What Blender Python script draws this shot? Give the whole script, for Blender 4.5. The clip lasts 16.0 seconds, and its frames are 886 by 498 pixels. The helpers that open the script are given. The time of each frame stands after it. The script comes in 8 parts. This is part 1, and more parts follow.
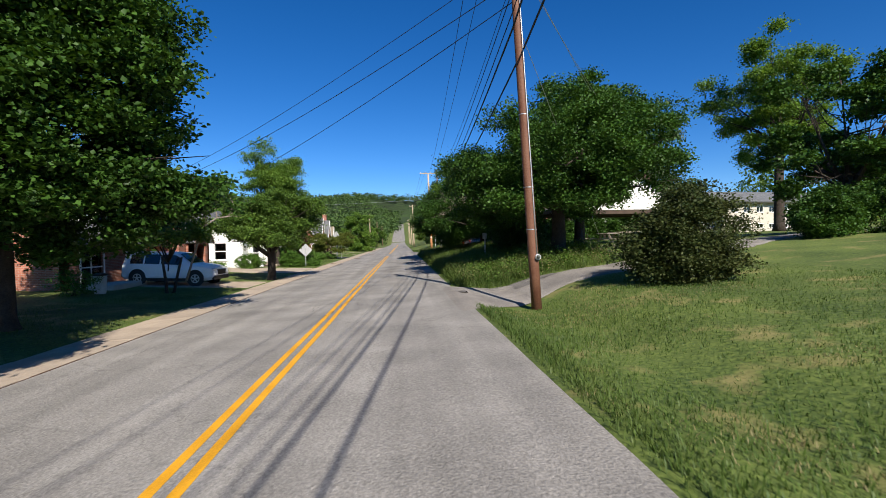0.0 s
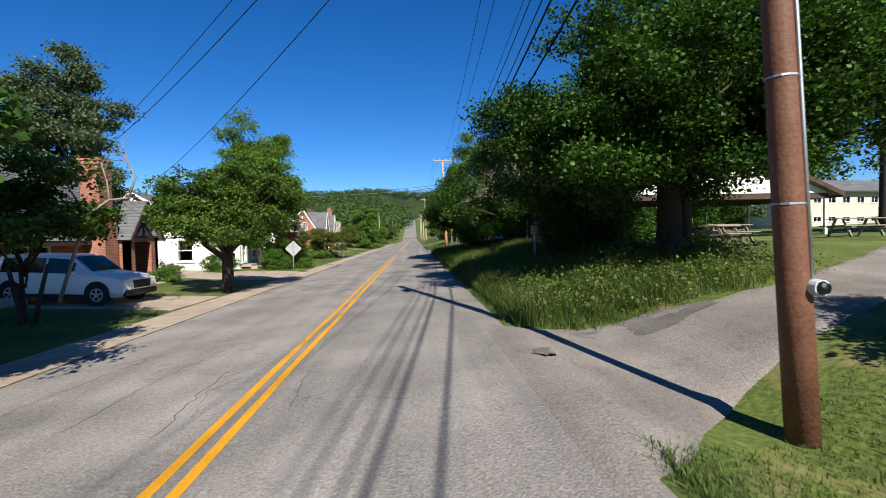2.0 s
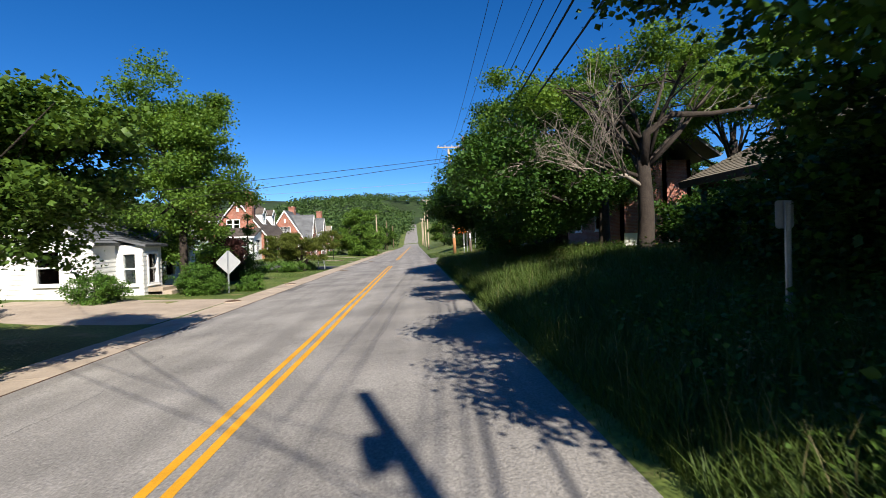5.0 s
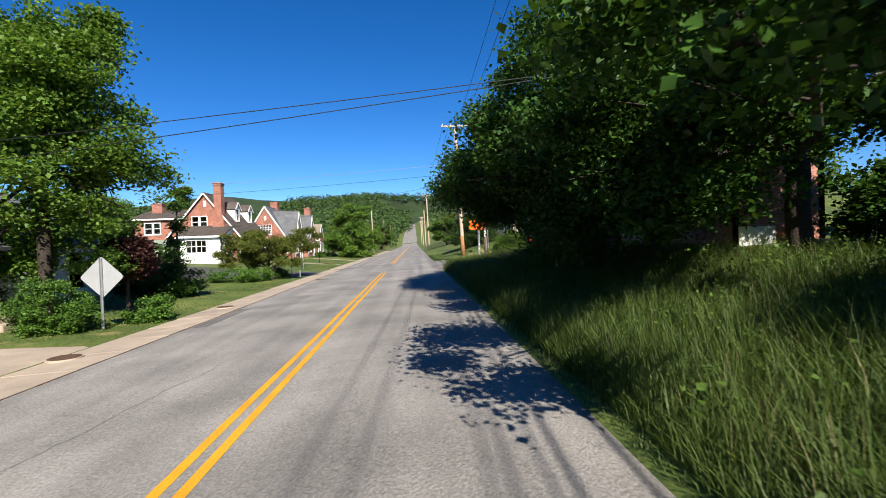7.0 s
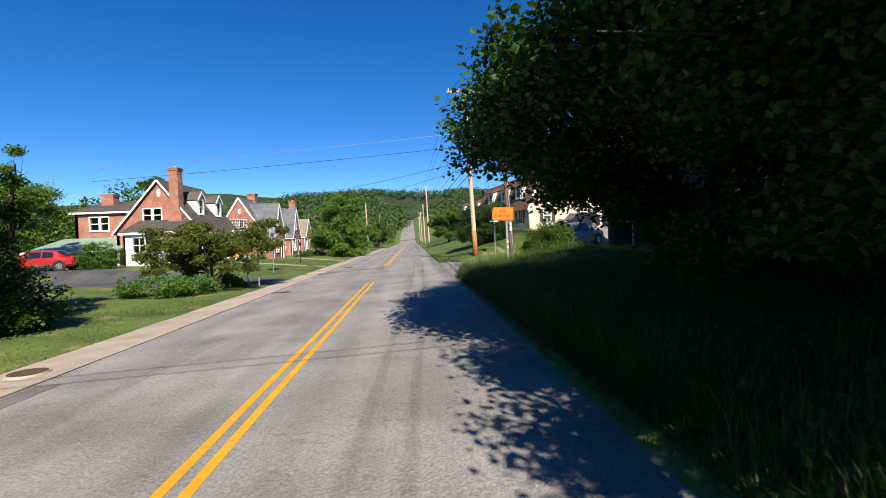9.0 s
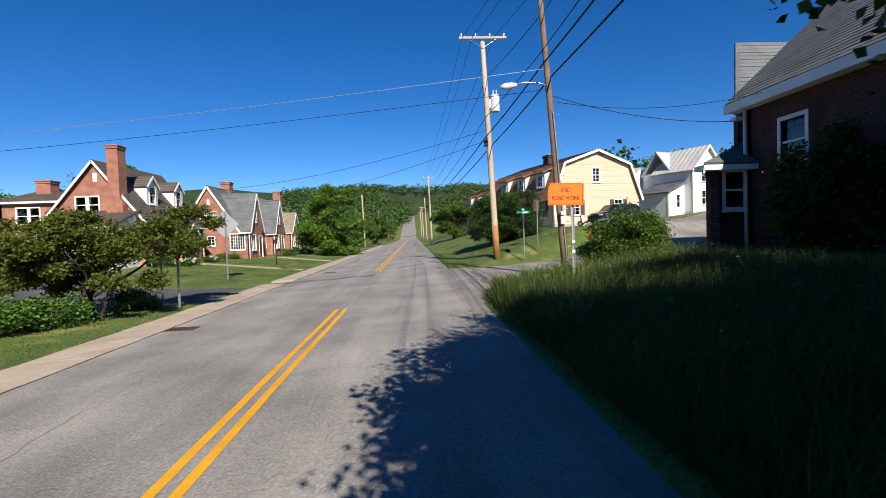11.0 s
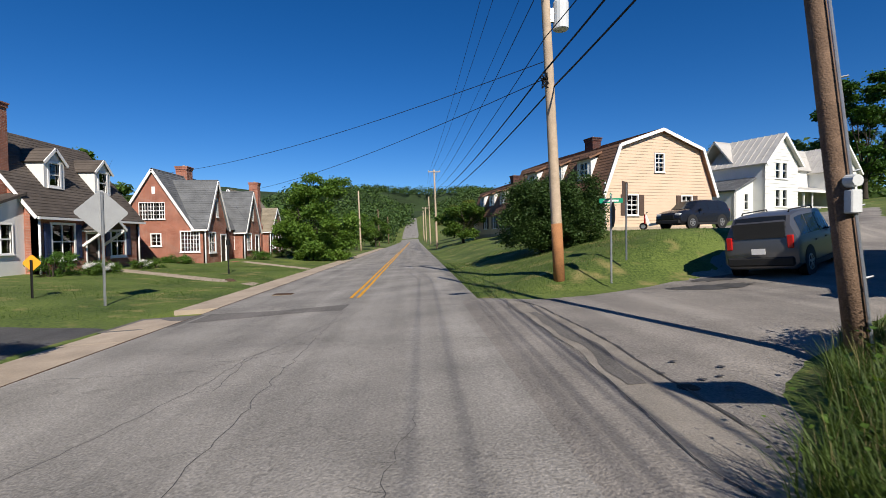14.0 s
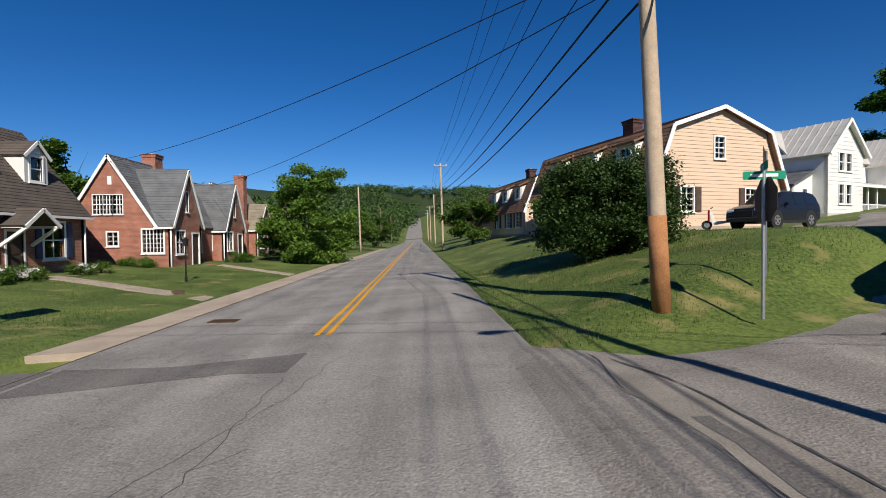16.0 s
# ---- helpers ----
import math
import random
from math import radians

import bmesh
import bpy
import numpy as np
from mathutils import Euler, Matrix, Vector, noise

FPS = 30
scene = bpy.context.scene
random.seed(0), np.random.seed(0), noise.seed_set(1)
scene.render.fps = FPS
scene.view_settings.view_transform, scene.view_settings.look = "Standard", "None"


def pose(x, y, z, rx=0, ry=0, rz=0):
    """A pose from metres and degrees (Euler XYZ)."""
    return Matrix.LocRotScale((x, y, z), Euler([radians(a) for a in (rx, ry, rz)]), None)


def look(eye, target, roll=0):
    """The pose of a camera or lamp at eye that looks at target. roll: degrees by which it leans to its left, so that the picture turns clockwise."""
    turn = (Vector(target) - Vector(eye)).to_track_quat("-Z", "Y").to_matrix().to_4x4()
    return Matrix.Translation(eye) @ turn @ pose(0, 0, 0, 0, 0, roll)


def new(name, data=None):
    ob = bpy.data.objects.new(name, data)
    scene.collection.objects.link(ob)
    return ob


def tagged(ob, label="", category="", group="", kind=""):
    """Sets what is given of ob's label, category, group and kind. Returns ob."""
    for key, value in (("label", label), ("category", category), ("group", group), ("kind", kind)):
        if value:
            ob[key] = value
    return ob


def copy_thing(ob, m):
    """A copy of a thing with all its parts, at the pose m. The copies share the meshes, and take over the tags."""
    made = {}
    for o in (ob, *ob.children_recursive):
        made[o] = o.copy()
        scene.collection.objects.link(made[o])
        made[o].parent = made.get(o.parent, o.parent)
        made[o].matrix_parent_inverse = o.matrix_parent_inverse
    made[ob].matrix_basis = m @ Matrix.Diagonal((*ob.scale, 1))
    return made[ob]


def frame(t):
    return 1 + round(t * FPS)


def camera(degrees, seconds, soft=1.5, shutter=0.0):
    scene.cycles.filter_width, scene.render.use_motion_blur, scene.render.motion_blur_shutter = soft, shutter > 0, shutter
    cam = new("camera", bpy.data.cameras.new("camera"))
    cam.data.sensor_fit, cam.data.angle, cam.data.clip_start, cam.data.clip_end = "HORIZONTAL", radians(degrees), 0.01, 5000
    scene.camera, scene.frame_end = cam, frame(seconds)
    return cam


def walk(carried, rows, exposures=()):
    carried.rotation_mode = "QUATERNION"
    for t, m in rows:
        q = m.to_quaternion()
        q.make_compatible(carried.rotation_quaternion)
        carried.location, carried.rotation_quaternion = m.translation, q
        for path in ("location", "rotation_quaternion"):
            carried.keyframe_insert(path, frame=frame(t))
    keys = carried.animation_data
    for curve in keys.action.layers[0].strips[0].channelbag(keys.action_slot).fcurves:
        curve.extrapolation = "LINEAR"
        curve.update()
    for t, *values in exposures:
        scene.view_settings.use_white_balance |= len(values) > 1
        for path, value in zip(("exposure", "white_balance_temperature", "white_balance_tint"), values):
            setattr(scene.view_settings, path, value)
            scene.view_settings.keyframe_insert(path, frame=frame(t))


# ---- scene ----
cam = camera(86.17, 16.0, soft=0.9, shutter=0.12)
# seconds, x, y, z, yaw, pitch, roll
ROWS = [
    (0.0, 0.000, 0.000, 1.749, -4.95, -1.05, 0.98),
    (0.5, 0.043, 2.056, 1.747, -4.65, -1.00, 0.96),
    (1.0, 0.063, 4.126, 1.749, -4.25, -1.04, 0.92),
    (1.5, 0.080, 6.206, 1.759, -3.88, -1.23, 0.97),
    (2.0, 0.086, 8.204, 1.764, -3.55, -1.51, 1.01),
    (2.5, 0.081, 10.116, 1.756, -3.14, -1.68, 1.04),
    (3.0, 0.041, 11.921, 1.744, -2.76, -1.88, 1.14),
    (5.5, 0.225, 21.984, 1.761, -3.44, -0.81, 1.78),
    (6.0, 0.188, 24.215, 1.760, -3.44, -0.84, 1.74),
    (6.5, 0.146, 26.436, 1.761, -3.44, -0.89, 1.83),
    (7.0, 0.121, 28.627, 1.765, -3.52, -0.99, 1.97),
    (7.5, 0.080, 30.789, 1.761, -3.58, -1.12, 2.06),
    (8.0, 0.055, 32.982, 1.749, -3.62, -1.21, 2.05),
    (8.5, 0.058, 35.125, 1.743, -3.69, -1.28, 2.05),
    (9.0, 0.038, 37.122, 1.741, -3.77, -1.39, 2.17),
    (11.5, 0.127, 47.147, 1.780, -3.57, -1.88, 1.97),
    (12.0, 0.110, 48.875, 1.771, -3.60, -1.85, 1.82),
    (12.5, 0.089, 50.494, 1.757, -3.65, -1.72, 1.59),
    (13.0, 0.113, 52.073, 1.745, -3.64, -1.57, 1.30),
    (13.5, 0.101, 53.704, 1.748, -3.52, -1.48, 1.01),
    (14.0, 0.075, 55.220, 1.750, -3.40, -1.46, 0.86),
    (14.5, 0.074, 56.653, 1.741, -3.27, -1.41, 0.80),
    (15.0, 0.071, 58.111, 1.741, -3.14, -1.40, 0.72),
    (15.5, 0.055, 59.467, 1.742, -3.04, -1.41, 0.67),
    (16.0, 0.039, 60.799, 1.750, -2.95, -1.41, 0.57),
]
walk(cam, [(t, pose(x, y, z, 90 + pitch, roll, yaw)) for t, x, y, z, yaw, pitch, roll in ROWS],
     exposures=[(t, e, 6250, 10) for t, e in ((0.0, 0.55), (3.0, 0.6), (7.0, 0.75), (9.0, 0.7), (11.5, 0.42), (13.0, 0.3), (16.0, 0.05))])

# ---- light ----
SUN_EL, SUN_AZ = radians(37.5), math.atan2(0.26, -1.0)
world = bpy.data.worlds.new("sky")
scene.world = world
world.use_nodes = True
wt = world.node_tree
sky = wt.nodes.new("ShaderNodeTexSky")
sky.sky_type, sky.sun_disc = "NISHITA", False
sky.sun_elevation, sky.sun_rotation = SUN_EL, SUN_AZ
sky.altitude, sky.air_density, sky.dust_density, sky.ozone_density = 2500, 1.0, 0.0, 4.6
wt.nodes["Background"].inputs["Strength"].default_value = 0.086
vivid = wt.nodes.new("ShaderNodeHueSaturation")
vivid.inputs["Hue"].default_value, vivid.inputs["Saturation"].default_value = 0.506, 1.28
wt.links.new(sky.outputs[0], vivid.inputs["Color"])
wt.links.new(vivid.outputs[0], wt.nodes["Background"].inputs["Color"])
sun = new("sun", bpy.data.lights.new("sun", "SUN"))
sun.data.energy, sun.data.angle, sun.data.color = 6.0, radians(0.53), (1.0, 0.90, 0.77)
sun.matrix_basis = look((0, 0, 0), (-math.sin(SUN_AZ) * math.cos(SUN_EL), -math.cos(SUN_AZ) * math.cos(SUN_EL), -math.sin(SUN_EL)))


# ---- materials ----
def material(name, base, rough=0.8, metal=0.0, vary=0.25, scale=8.0, fine=60.0, bump=0.2, tint=None, spec=0.3, island=0.0, stain=0.0):
    """Principled paint with two scales of noise in the colour and a fine relief."""
    m = bpy.data.materials.new(name)
    m.use_nodes = True
    nt = m.node_tree
    n, k = nt.nodes, nt.links
    p = n["Principled BSDF"]
    p.inputs["Roughness"].default_value, p.inputs["Metallic"].default_value = rough, metal
    p.inputs["Specular IOR Level"].default_value = spec
    co = n.new("ShaderNodeTexCoord")
    big, small = n.new("ShaderNodeTexNoise"), n.new("ShaderNodeTexNoise")
    big.inputs["Scale"].default_value, small.inputs["Scale"].default_value = scale, fine
    big.inputs["Detail"].default_value, small.inputs["Detail"].default_value = 4, 3
    for t in (big, small):
        k.new(co.outputs["Object"], t.inputs["Vector"])
    mix = n.new("ShaderNodeMix")
    mix.data_type = "RGBA"
    mix.inputs["A"].default_value = (*[c * (1 - vary) for c in base], 1)
    mix.inputs["B"].default_value = (*[min(1, c * (1 + vary)) for c in (tint or base)], 1)
    add = n.new("ShaderNodeMath")
    add.operation = "ADD"
    k.new(big.outputs["Fac"], add.inputs[0])
    k.new(small.outputs["Fac"], add.inputs[1])
    half = n.new("ShaderNodeMapRange")
    half.inputs["From Min"].default_value, half.inputs["From Max"].default_value = 0.7, 1.3
    k.new(add.outputs[0], half.inputs["Value"])
    k.new(half.outputs[0], mix.inputs["Factor"])
    out = mix.outputs["Result"]
    if island:
        info = n.new("ShaderNodeObjectInfo")
        geo = n.new("ShaderNodeNewGeometry")
        both = n.new("ShaderNodeMath")
        both.operation = "ADD"
        k.new(info.outputs["Random"], both.inputs[0])
        k.new(geo.outputs["Random Per Island"], both.inputs[1])
        rng = n.new("ShaderNodeMapRange")
        rng.inputs["From Max"].default_value = 2.0
        rng.inputs["To Min"].default_value, rng.inputs["To Max"].default_value = 1 - island, 1 + island
        k.new(both.outputs[0], rng.inputs["Value"])
        hsv = n.new("ShaderNodeHueSaturation")
        k.new(rng.outputs[0], hsv.inputs["Value"])
        k.new(out, hsv.inputs["Color"])
        out = hsv.outputs["Color"]
    k.new(out, p.inputs["Base Color"])
    if bump:
        b = n.new("ShaderNodeBump")
        b.inputs["Strength"].default_value, b.inputs["Distance"].default_value = bump, 0.02
        k.new(small.outputs["Fac"], b.inputs["Height"])
        k.new(b.outputs[0], p.inputs["Normal"])
    return m


def leaf_material(name, dark, light, trans=0.35, rough=0.5):
    m = bpy.data.materials.new(name)
    m.use_nodes = True
    nt = m.node_tree
    n, k = nt.nodes, nt.links
    p = n["Principled BSDF"]
    p.inputs["Roughness"].default_value, p.inputs["Specular IOR Level"].default_value = rough, 0.2
    geo = n.new("ShaderNodeNewGeometry")
    co = n.new("ShaderNodeTexCoord")
    noi = n.new("ShaderNodeTexNoise")
    noi.inputs["Scale"].default_value = 0.6
    k.new(co.outputs["Object"], noi.inputs["Vector"])
    add = n.new("ShaderNodeMath")
    add.operation = "MULTIPLY_ADD"
    add.inputs[1].default_value = 0.6
    k.new(geo.outputs["Random Per Island"], add.inputs[0])
    sub = n.new("ShaderNodeMath")
    sub.operation = "SUBTRACT"
    sub.inputs[1].default_value = 0.3
    k.new(noi.outputs["Fac"], sub.inputs[0])
    k.new(sub.outputs[0], add.inputs[2])
    mix = n.new("ShaderNodeMix")
    mix.data_type = "RGBA"
    mix.inputs["A"].default_value, mix.inputs["B"].default_value = (*dark, 1), (*light, 1)
    k.new(add.outputs[0], mix.inputs["Factor"])
    k.new(mix.outputs["Result"], p.inputs["Base Color"])
    tr = n.new("ShaderNodeBsdfTranslucent")
    hsv = n.new("ShaderNodeHueSaturation")
    hsv.inputs["Hue"].default_value, hsv.inputs["Saturation"].default_value, hsv.inputs["Value"].default_value = 0.48, 1.1, 1.5
    k.new(mix.outputs["Result"], hsv.inputs["Color"])
    k.new(hsv.outputs[0], tr.inputs["Color"])
    ms = n.new("ShaderNodeMixShader")
    ms.inputs[0].default_value = trans
    k.new(p.outputs[0], ms.inputs[1])
    k.new(tr.outputs[0], ms.inputs[2])
    k.new(ms.outputs[0], n["Material Output"].inputs["Surface"])
    return m


def brick_material(name, a, b, mortar, width=0.215, height=0.075):
    """Running bond on the object's own x and z."""
    m = bpy.data.materials.new(name)
    m.use_nodes = True
    nt = m.node_tree
    n, k = nt.nodes, nt.links
    p = n["Principled BSDF"]
    p.inputs["Roughness"].default_value, p.inputs["Specular IOR Level"].default_value = 0.85, 0.2
    co = n.new("ShaderNodeTexCoord")
    sep, com = n.new("ShaderNodeSeparateXYZ"), n.new("ShaderNodeCombineXYZ")
    k.new(co.outputs["Object"], sep.inputs[0])
    sxy = n.new("ShaderNodeMath")
    sxy.operation = "ADD"
    k.new(sep.outputs["X"], sxy.inputs[0])
    k.new(sep.outputs["Y"], sxy.inputs[1])
    k.new(sxy.outputs[0], com.inputs["X"])
    k.new(sep.outputs["Z"], com.inputs["Y"])
    br = n.new("ShaderNodeTexBrick")
    br.inputs["Scale"].default_value = 1.0
    br.inputs["Brick Width"].default_value, br.inputs["Row Height"].default_value = width, height
    br.inputs["Mortar Size"].default_value, br.inputs["Mortar Smooth"].default_value = 0.006, 0.3
    br.inputs["Color1"].default_value, br.inputs["Color2"].default_value, br.inputs["Mortar"].default_value = (*a, 1), (*b, 1), (*mortar, 1)
    k.new(com.outputs[0], br.inputs["Vector"])
    noi = n.new("ShaderNodeTexNoise")
    noi.inputs["Scale"].default_value, noi.inputs["Detail"].default_value = 1.3, 6
    k.new(co.outputs["Object"], noi.inputs["Vector"])
    rng = n.new("ShaderNodeMapRange")
    rng.inputs["From Min"].default_value, rng.inputs["From Max"].default_value = 0.3, 0.7
    rng.inputs["To Min"].default_value, rng.inputs["To Max"].default_value = 0.75, 1.2
    k.new(noi.outputs["Fac"], rng.inputs["Value"])
    hsv = n.new("ShaderNodeHueSaturation")
    k.new(br.outputs["Color"], hsv.inputs["Color"])
    k.new(rng.outputs[0], hsv.inputs["Value"])
    k.new(hsv.outputs[0], p.inputs["Base Color"])
    bp = n.new("ShaderNodeBump")
    bp.inputs["Strength"].default_value, bp.inputs["Distance"].default_value = 0.6, 0.01
    inv = n.new("ShaderNodeMath")
    inv.operation = "SUBTRACT"
    inv.inputs[0].default_value = 1.0
    k.new(br.outputs["Fac"], inv.inputs[1])
    k.new(inv.outputs[0], bp.inputs["Height"])
    k.new(bp.outputs[0], p.inputs["Normal"])
    return m


def glass_material():
    m = bpy.data.materials.new("window glass")
    m.use_nodes = True
    nt = m.node_tree
    n, k = nt.nodes, nt.links
    tr, gl, fr, ms = n.new("ShaderNodeBsdfTransparent"), n.new("ShaderNodeBsdfGlossy"), n.new("ShaderNodeFresnel"), n.new("ShaderNodeMixShader")
    tr.inputs["Color"].default_value = (0.7, 0.75, 0.75, 1)
    gl.inputs["Roughness"].default_value = 0.02
    fr.inputs["IOR"].default_value = 1.8
    k.new(fr.outputs[0], ms.inputs[0])
    k.new(tr.outputs[0], ms.inputs[1])
    k.new(gl.outputs[0], ms.inputs[2])
    k.new(ms.outputs[0], n["Material Output"].inputs["Surface"])
    return m


def ground_material():
    """Mown grass with straw-coloured patches and darker clover."""
    m = material("lawn", (0.046, 0.088, 0.014), 0.9, vary=0.4, scale=0.35, fine=14.0, bump=0.8, tint=(0.10, 0.13, 0.026))
    n, k = m.node_tree.nodes, m.node_tree.links
    p = n["Principled BSDF"]
    src = p.inputs["Base Color"].links[0].from_socket
    co = n.new("ShaderNodeTexCoord")
    noi = n.new("ShaderNodeTexNoise")
    noi.inputs["Scale"].default_value, noi.inputs["Detail"].default_value = 1.1, 6
    k.new(co.outputs["Object"], noi.inputs["Vector"])
    rng = n.new("ShaderNodeMapRange")
    rng.inputs["From Min"].default_value, rng.inputs["From Max"].default_value = 0.56, 0.72
    k.new(noi.outputs["Fac"], rng.inputs["Value"])
    mix = n.new("ShaderNodeMix")
    mix.data_type = "RGBA"
    mix.inputs["B"].default_value = (0.22, 0.19, 0.07, 1)
    k.new(rng.outputs[0], mix.inputs["Factor"])
    k.new(src, mix.inputs["A"])
    k.new(mix.outputs["Result"], p.inputs["Base Color"])
    return m


def asphalt_material(name, base, warm):
    """Worn asphalt: aggregate speckle, long wheel-track streaks, blotches and fine cracks."""
    m = material(name, base, 0.9, vary=0.24, scale=0.6, fine=38.0, bump=0.7, tint=warm, spec=0.25)
    n, k = m.node_tree.nodes, m.node_tree.links
    p = n["Principled BSDF"]
    src = p.inputs["Base Color"].links[0].from_socket
    co = n.new("ShaderNodeTexCoord")
    mp = n.new("ShaderNodeMapping")
    mp.inputs["Scale"].default_value = (1.6, 0.05, 1)
    k.new(co.outputs["Object"], mp.inputs["Vector"])
    st = n.new("ShaderNodeTexNoise")
    st.inputs["Scale"].default_value, st.inputs["Detail"].default_value = 1.0, 5
    k.new(mp.outputs[0], st.inputs["Vector"])
    vo = n.new("ShaderNodeTexVoronoi")
    vo.feature = "DISTANCE_TO_EDGE"
    vo.inputs["Scale"].default_value = 0.3
    wob = n.new("ShaderNodeTexNoise")
    wob.inputs["Scale"].default_value, wob.inputs["Detail"].default_value = 2.5, 5
    k.new(co.outputs["Object"], wob.inputs["Vector"])
    addv = n.new("ShaderNodeVectorMath")
    addv.operation = "MULTIPLY_ADD"
    addv.inputs[1].default_value = (0.9, 0.9, 0.9)
    k.new(wob.outputs["Color"], addv.inputs[0])
    k.new(co.outputs["Object"], addv.inputs[2])
    k.new(addv.outputs[0], vo.inputs["Vector"])
    cr = n.new("ShaderNodeMapRange")
    cr.inputs["From Min"].default_value, cr.inputs["From Max"].default_value = 0.0, 0.007
    cr.inputs["To Min"].default_value, cr.inputs["To Max"].default_value = 0.78, 1.0
    k.new(vo.outputs["Distance"], cr.inputs["Value"])
    sr = n.new("ShaderNodeMapRange")
    sr.inputs["From Min"].default_value, sr.inputs["From Max"].default_value = 0.3, 0.7
    sr.inputs["To Min"].default_value, sr.inputs["To Max"].default_value = 0.8, 1.15
    k.new(st.outputs["Fac"], sr.inputs["Value"])
    mul = n.new("ShaderNodeMath")
    mul.operation = "MULTIPLY"
    k.new(cr.outputs[0], mul.inputs[0])
    k.new(sr.outputs[0], mul.inputs[1])
    grit = n.new("ShaderNodeTexVoronoi")
    grit.inputs["Scale"].default_value = 45.0
    k.new(co.outputs["Object"], grit.inputs["Vector"])
    gr_ = n.new("ShaderNodeMapRange")
    gr_.inputs["To Min"].default_value, gr_.inputs["To Max"].default_value = 0.82, 1.18
    k.new(grit.outputs["Color"], gr_.inputs["Value"])
    mul2 = n.new("ShaderNodeMath")
    mul2.operation = "MULTIPLY"
    k.new(mul.outputs[0], mul2.inputs[0])
    k.new(gr_.outputs[0], mul2.inputs[1])
    hsv = n.new("ShaderNodeHueSaturation")
    k.new(src, hsv.inputs["Color"])
    k.new(mul2.outputs[0], hsv.inputs["Value"])
    k.new(hsv.outputs[0], p.inputs["Base Color"])
    return m


LAWN = ground_material()
ASPHALT = asphalt_material("worn asphalt", (0.204, 0.194, 0.178), (0.248, 0.234, 0.212))
DARK_ASPHALT = asphalt_material("dark asphalt", (0.06, 0.06, 0.062), (0.08, 0.078, 0.075))
DRIVE_ASPHALT = asphalt_material("driveway asphalt", (0.19, 0.175, 0.158), (0.24, 0.22, 0.195))
TAR = material("crack tar", (0.06, 0.057, 0.054), 0.6, vary=0.3, scale=3, fine=40, bump=0.1)
YELLOW = material("yellow road paint", (0.62, 0.30, 0.012), 0.7, vary=0.18, scale=2, fine=55, bump=0.15)
CONCRETE = material("weathered concrete", (0.36, 0.295, 0.225), 0.9, vary=0.22, scale=1.5, fine=45, bump=0.25, island=0.16)
STONE_EDGE = material("gravel edge", (0.20, 0.17, 0.13), 0.95, vary=0.4, scale=6, fine=50, bump=0.8)
BRICK_RED = brick_material("red brick", (0.345, 0.135, 0.085), (0.26, 0.095, 0.06), (0.36, 0.29, 0.245))
BRICK_PINK = brick_material("weathered brick", (0.42, 0.17, 0.12), (0.33, 0.12, 0.085), (0.42, 0.34, 0.29))
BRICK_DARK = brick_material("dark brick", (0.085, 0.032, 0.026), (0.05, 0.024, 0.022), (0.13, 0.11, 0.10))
WHITE = material("white paint", (0.78, 0.77, 0.74), 0.6, vary=0.06, scale=1.5, fine=30, bump=0.05)
CREAM = material("cream siding", (0.60, 0.45, 0.32), 0.6, vary=0.06, scale=1.2, fine=30, bump=0.05, island=0.03)
SIDING = material("white siding", (0.66, 0.66, 0.63), 0.6, vary=0.08, scale=1.2, fine=30, bump=0.05, island=0.03)
SHINGLE_GREY = material("grey shingles", (0.12, 0.125, 0.13), 0.9, vary=0.3, scale=1.2, fine=22, bump=0.6, island=0.18)
SHINGLE_BROWN = material("brown shingles", (0.085, 0.07, 0.058), 0.9, vary=0.3, scale=1.2, fine=22, bump=0.6, island=0.15)
SHINGLE_RUST = material("rust shingles", (0.19, 0.105, 0.065), 0.9, vary=0.3, scale=1.2, fine=22, bump=0.6, island=0.15)
SHINGLE_TAN = material("tan shingles", (0.22, 0.19, 0.14), 0.9, vary=0.3, scale=1.2, fine=22, bump=0.6, island=0.15)
TIN = material("pale metal roofing", (0.52, 0.50, 0.46), 0.45, metal=0.2, vary=0.14, scale=0.8, fine=20, bump=0.1)
GREEN_TIN = material("green metal roofing", (0.22, 0.30, 0.22), 0.5, vary=0.12, scale=0.8, fine=20, bump=0.1)
GLASS = glass_material()
# Near-black colour that stands in for the shade under porches.
SHADE_BLACK = material("shade black", (0.03, 0.028, 0.026), 0.9, vary=0.3, scale=2, fine=10, bump=0.0)
CURTAIN = material("pale curtain", (0.6, 0.58, 0.53), 0.9, vary=0.12, scale=3, fine=20, bump=0.2)
NAVY = material("navy shutter paint", (0.025, 0.04, 0.10), 0.5, vary=0.15, scale=3, fine=30, bump=0.05)
BROWN_PAINT = material("brown shutter paint", (0.09, 0.06, 0.045), 0.6, vary=0.15, scale=3, fine=30, bump=0.05)
DARK_WOOD = material("dark stained timber", (0.06, 0.04, 0.028), 0.7, vary=0.3, scale=4, fine=40, bump=0.2)
STUCCO = material("pale stucco", (0.48, 0.44, 0.37), 0.9, vary=0.12, scale=3, fine=40, bump=0.3)
POLE_RED = material("creosoted pine pole", (0.12, 0.046, 0.026), 0.65, vary=0.18, scale=2.5, fine=28, bump=0.25, tint=(0.135, 0.066, 0.038))
POLE_PALE = material("new pine pole", (0.42, 0.33, 0.235), 0.85, vary=0.2, scale=4, fine=45, bump=0.3)
POLE_BROWN = material("weathered pine pole", (0.16, 0.105, 0.07), 0.9, vary=0.35, scale=5, fine=45, bump=0.5)
POLE_RUST = material("preservative stained pine", (0.31, 0.145, 0.06), 0.85, vary=0.3, scale=3, fine=35, bump=0.3)
